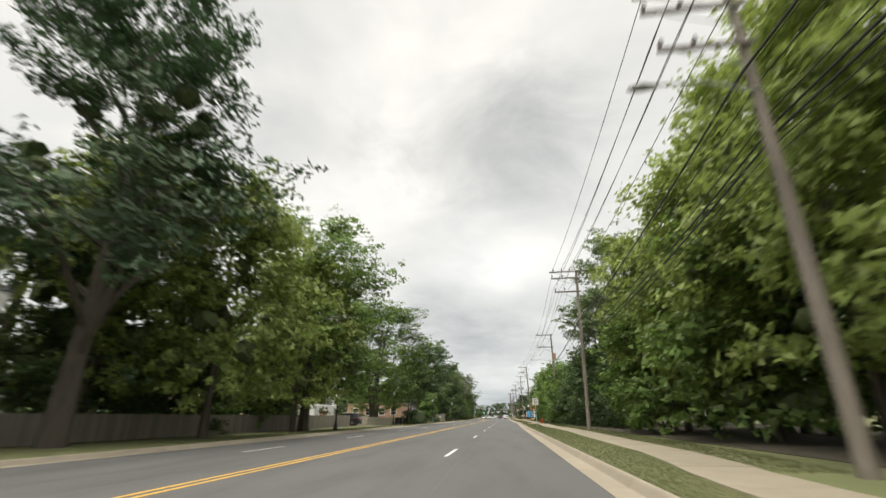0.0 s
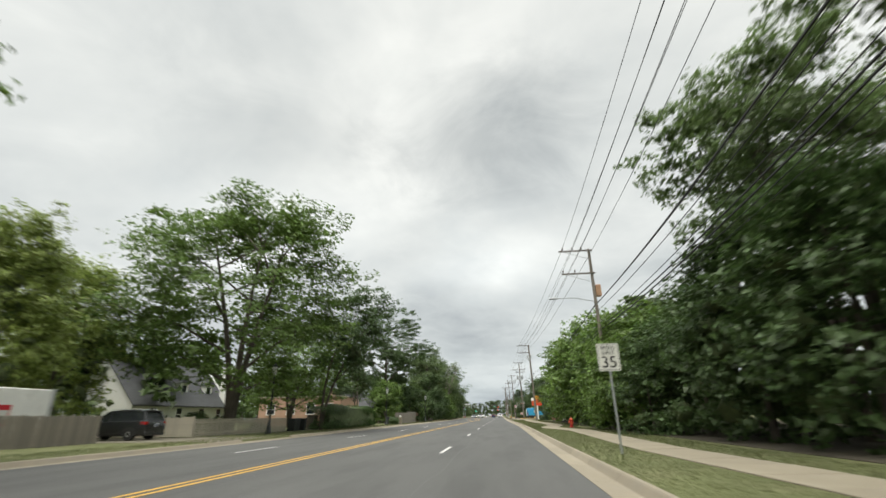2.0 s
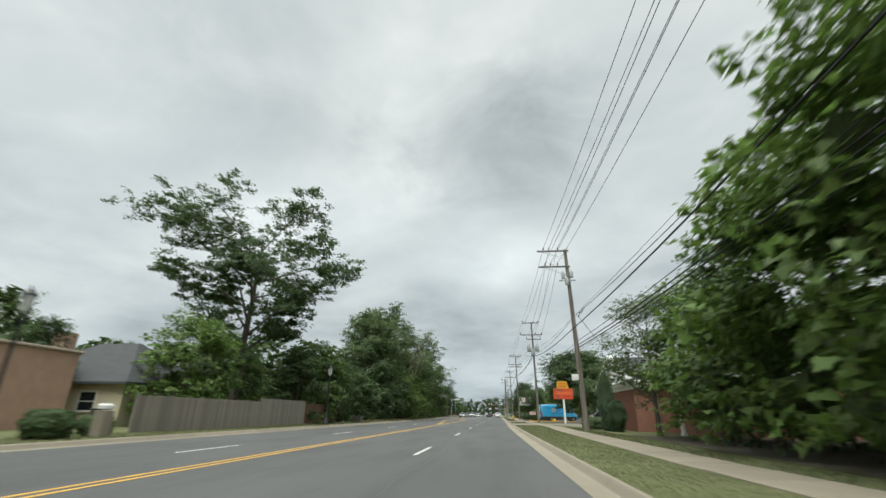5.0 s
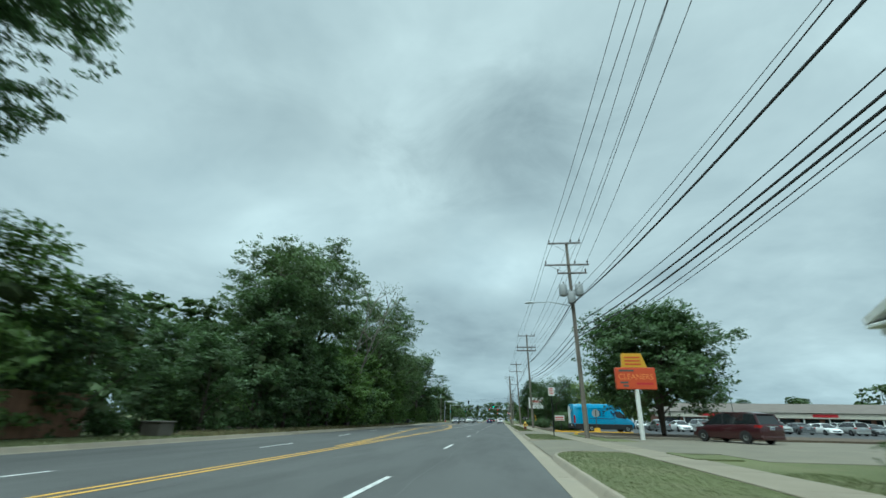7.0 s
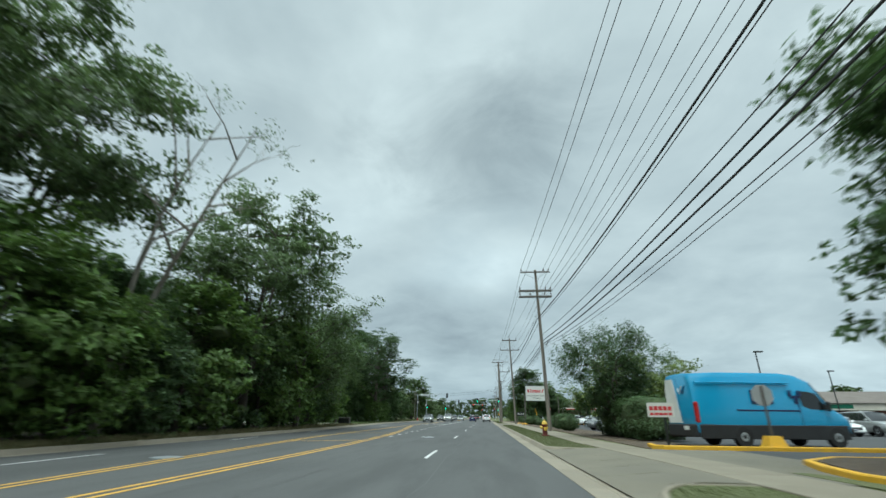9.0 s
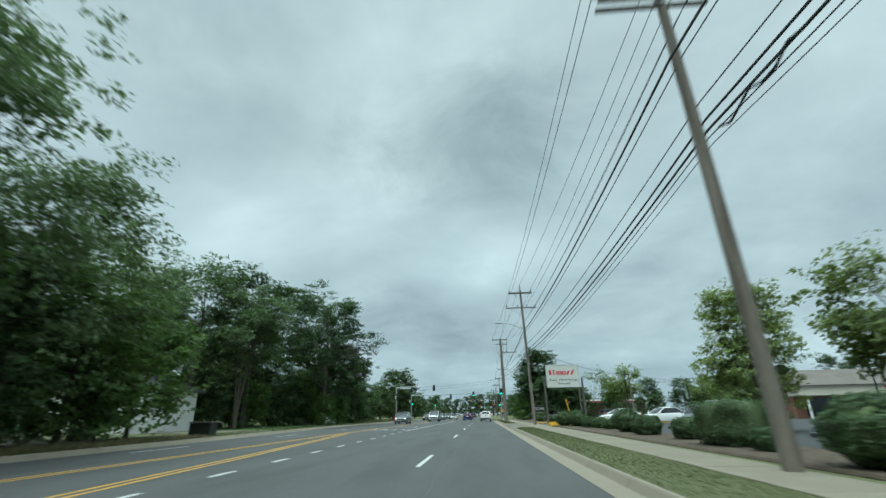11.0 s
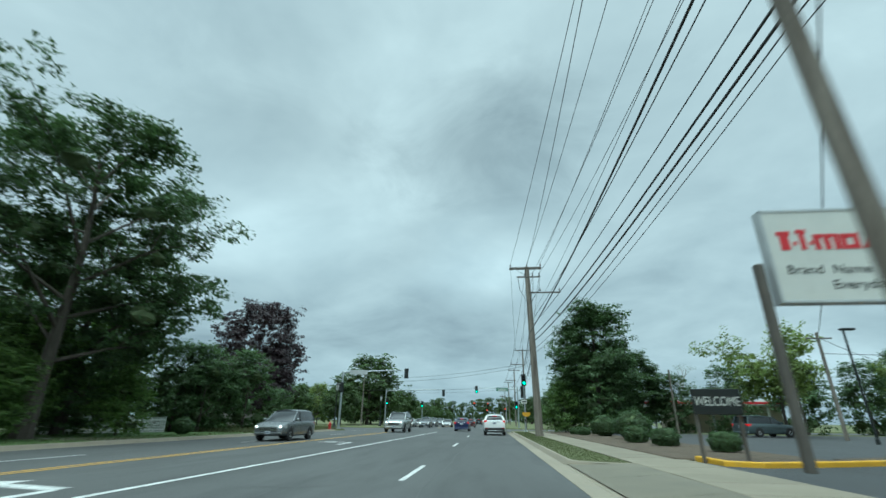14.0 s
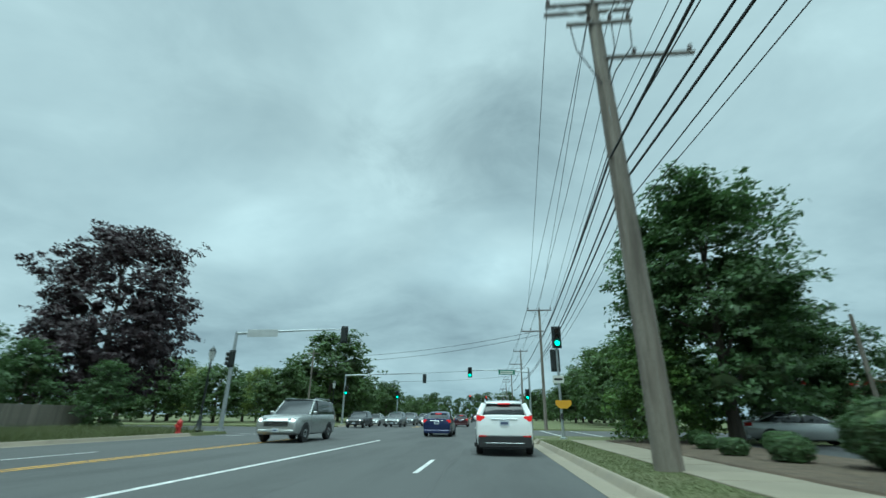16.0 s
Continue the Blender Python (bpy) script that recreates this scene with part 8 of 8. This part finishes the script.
rest = Shape()
for row in range(39):
    z = 0.06 + 0.08 * row
    for k in range(46):
        y = 5.2 - 0.24 * k - (0.12 if row % 2 else 0)
        if y < -5.75 or (z > 2.56 and y > -3.7) or (0.42 < z < 2.6 and (-1.35 < y < 1.05 or 1.35 < y < 5.05)):
            continue
        rest.box(-0.014, 0.02, y - 0.105, y + 0.105, z - 0.032, z + 0.032)
part("bricks_rest", rest, brick_red, bw, "joined courses of red brick", kind="stuff")

# long low shops behind the car park
o = thing("shopping_arcade", "long low row of shops with pale fascia", "shops", at=(40, 252, VERGE_Z), turn=-9)
part("wall", Shape().box(0, 74, 2.6, 15, -0.02, 3.4), brick_wall, o)
part("fascia", Shape().box(-0.5, 74.5, 0.0, 2.7, 2.75, 4.0, 0.04), material("cream_fascia", (0.6, 0.56, 0.47), 0.7, 0, 0.08, 0.5, 20, 0.05), o, "cream fascia band")
part("roof", Shape().loft([[(-0.9, -0.4, 4.0), (74.9, -0.4, 4.0), (74.9, 15, 4.0), (-0.9, 15, 4.0)], [(1.5, 3.6, 6.1), (72.5, 3.6, 6.1), (72.5, 14, 6.1), (1.5, 14, 6.1)]]), material("brown_shop_roof", (0.15, 0.13, 0.115), 0.9, 0, 0.15, 0.6, 20, 0.3, stretch=(1, 1, 4)), o, "brown mansard roof")
for k in range(15):
    part("post", Shape().box(0.5 + 5.1 * k, 0.75 + 5.1 * k, 0.3, 0.55, -0.02, 2.75, 0.01), white_paint, o)
    part("shop_window", Shape().box(1.2 + 5 * k, 5.2 + 5 * k, 2.55, 2.62, 0.3, 2.6), glass_dark, o, "dark shop window")
for x, w, mt in ((9, 5, sign_red), (21, 4, sign_green), (33, 5, sign_red), (47, 4, sign_white), (58, 5, sign_red)):
    part("shop_sign", Shape().box(x, x + w, -0.06, 0.0, 3.05, 3.75, 0.02), mt, o, "coloured blank shop sign")

# low restaurant behind the trees at the crossing
o = thing("roadside_shop", "low building with white and red canopy edge", "building", at=(22, 302 - 8.5, VERGE_Z))
part("wall", Shape().box(0, 12, -1.5, 4, -0.02, 3.0), cream_siding, o)
part("canopy", Shape().box(-4, 12.5, -4.5, 4.5, 3.0, 3.6, 0.04), white_paint, o)
part("canopy_stripe", Shape().box(-4.03, 12.53, -4.53, 4.53, 3.12, 3.36, 0.01), sign_red, o)
for x in (-3.4, 3, 9):
    part("post", Shape().box(x, x + 0.2, -4.2, -4.0, -0.02, 3.0, 0.01), white_paint, o)
o = thing("house", "brown-roofed low building behind yellow trees", "building", "houses", (62, 286, VERGE_Z))
part("wall", gable_wall(-9, 9, -5, 5, 3.0, 2.4, "x"), material("brown_siding", (0.16, 0.11, 0.085), 0.85, 0, 0.12, 1, 20, 0.2), o)
gable_roof(o, -9, 9, -5, 5, 3.0, 2.4, "x", dark_roof, 0.6)


def fence(name, label, pts, h, mat, board=0.14, gap=0.012, top="flat", rails=2, jitter=0.02):
    """A run of upright boards nailed to rails between posts."""
    o = thing(name, label, "fence", "fences", (pts[0][0], pts[0][1], VERGE_Z))
    rng = random.Random(int(pts[0][1] * 10))
    prof = [(-board / 2, 0.02), (board / 2, 0.02), (board / 2, h - (0.07 if top == "dog" else 0)), (board / 2 - 0.03, h), (-board / 2 + 0.03, h), (-board / 2, h - (0.07 if top == "dog" else 0))]
    me = Shape().prism(prof, 0.02).mesh("board", mat)
    for (xa, ya), (xb, yb) in zip(pts, pts[1:]):
        ln = math.hypot(xb - xa, yb - ya)
        ang = math.degrees(math.atan2(yb - ya, xb - xa))
        n = int(ln / (board + gap))
        for k in range(n):
            t = (k + 0.5) / n
            piece("board", me, o, pose(xa + (xb - xa) * t - pts[0][0], ya + (yb - ya) * t - pts[0][1], rng.uniform(-jitter, jitter), 0, rng.uniform(-0.6, 0.6), ang + 180))
        turn = Matrix.Translation((xa - pts[0][0], ya - pts[0][1], 0)) @ Matrix.Rotation(radians(ang), 4, "Z")
        for q in range(rails):
            z = h * (0.2 + 0.6 * q / max(rails - 1, 1))
            part("rail", Shape().box(0, ln, 0.03, 0.07, z - 0.045, z + 0.045, 0.004, turn), mat, o)
        for k in range(int(ln / 2.4) + 1):
            part("post", Shape().box(2.4 * k - 0.05, 2.4 * k + 0.05, 0.03, 0.13, -0.05, h + 0.05, 0.008, turn), mat, o)
    return o


fence("fence", "weathered grey board fence along a lawn", [(-20.6, 9), (-20.6, 61)], 1.35, plank_grey, top="dog")
fence("picket_fence", "cream picket fence beside a driveway", [(-20.3, 68.2), (-18.9, 79.0)], 1.15, plank_cream, 0.09, 0.05, "dog")
fence("fence", "cream solid board fence beside a driveway", [(-30, 68.3), (-20.3, 68.2)], 1.25, plank_cream, 0.14, 0.005)
fence("fence", "short grey board fence beside bins", [(-18.4, 82.6), (-18.2, 84.6)], 1.35, plank_grey, 0.14, 0.005)
fence("fence", "weathered grey fence beside the road", [(-16.6, 113.5), (-16.4, 126.0)], 1.7, plank_grey, 0.14, 0.008)
fence("fence", "tall weathered grey fence beside the road", [(-17.2, 126.5), (-17.2, 134.6)], 1.95, plank_grey, 0.14, 0.005)
fence("fence", "reddish brown board fence beside the road", [(-17.3, 135.0), (-18.0, 145.6)], 1.75, plank_brown, 0.16, 0.004)
fence("picket_fence", "white picket fence beneath garden trees", [(-28, 258), (-24.5, 266)], 1.1, white_paint, 0.09, 0.07, "dog")
fence("fence", "grey weathered fence in rough grass", [(-27, 272), (-27, 287.5)], 1.5, plank_grey, 0.14, 0.01)
ob = thing("mailbox", "stone mailbox pillar with a white box", "mailbox", at=(-15.2, 110.2, VERGE_Z))
part("pillar", Shape().box(-0.25, 0.25, -0.25, 0.25, -0.02, 1.0, 0.03), concrete, ob)
part("box", Shape().box(-0.15, 0.15, -0.28, 0.28, 1.0, 1.25, 0.06), white_paint, ob)

# ---------------------------------------------------------------- grass along the verges


def grass_patch(name, x0, x1, y0, y1, count, hgt, label, seed, edge=None, mat=None):
    rng = np.random.RandomState(seed)
    n = count
    x, y = rng.uniform(0, 1, n), rng.uniform(y0, y1, n)
    if edge is not None:
        lo, hi = edge
        a = np.array([lo(v) for v in y])
        b = np.array([hi(v) for v in y])
        x = a + (b - a) * x
    else:
        x = x0 + (x1 - x0) * x
    a = rng.uniform(0, 2 * math.pi, n)
    h = hgt * rng.uniform(0.5, 1.3, n)
    w = 0.012 + 0.012 * rng.uniform(size=n)
    dx, dy = np.cos(a), np.sin(a)
    lx, ly = rng.normal(size=n) * h * 0.5, rng.normal(size=n) * h * 0.5
    z = np.full(n, VERGE_Z - 0.01)
    v = np.stack([np.stack([x - dx * w, y - dy * w, z], 1), np.stack([x + dx * w, y + dy * w, z], 1), np.stack([x + lx, y + ly, z + h], 1)], 1).reshape(-1, 3)
    me = bpy.data.meshes.new(name)
    me.vertices.add(3 * n), me.loops.add(3 * n), me.polygons.add(n)
    me.vertices.foreach_set("co", v.astype(np.float32).ravel())
    me.loops.foreach_set("vertex_index", np.arange(3 * n, dtype=np.int32))
    me.polygons.foreach_set("loop_start", np.arange(0, 3 * n, 3, dtype=np.int32))
    me.materials.append(mat or grass_blade)
    me.update()
    return tagged(new(name, me), label, "grass", kind="stuff")


near = lambda v: verge_edge(v) + 0.2
for i, (a, b) in enumerate(((4, 145.3), (155.5, 167.5), (177.2, 229.7), (246.3, 283))):
    grass_patch("grass", 0, 0, a, b, int((b - a) * 760), 0.03, "short mown grass between kerb and pavement", 40 + i, (near, lambda v: walk_near(v) - 0.01))
grass_patch("grass", 0, 0, 10, 139, 26000, 0.07, "mown grass beside the pavement", 50, (lambda v: walk_near(v) + 1.52, lambda v: walk_near(v) + 3.0))
grass_patch("grass", 0, 0, 20, 286, 42000, 0.09, "rough grass along the far kerb", 51, (lambda v: left_kerb(v) - 3.2, lambda v: left_kerb(v) - 0.22))
grass_patch("grass", -27, -18.2, 268, 287, 16000, 0.4, "tall rough grass before a fence", 52)
grass_patch("grass", -26, -18.2, 230, 262, 16000, 0.07, "mown garden grass across the road", 53, None, lawn_green)
grass_patch("grass", 0, 0, 149, 216, 26000, 0.22, "dry tan grass along the far kerb", 54, (lambda v: left_kerb(v) - 2.6, lambda v: left_kerb(v) - 0.24), grass_dry)
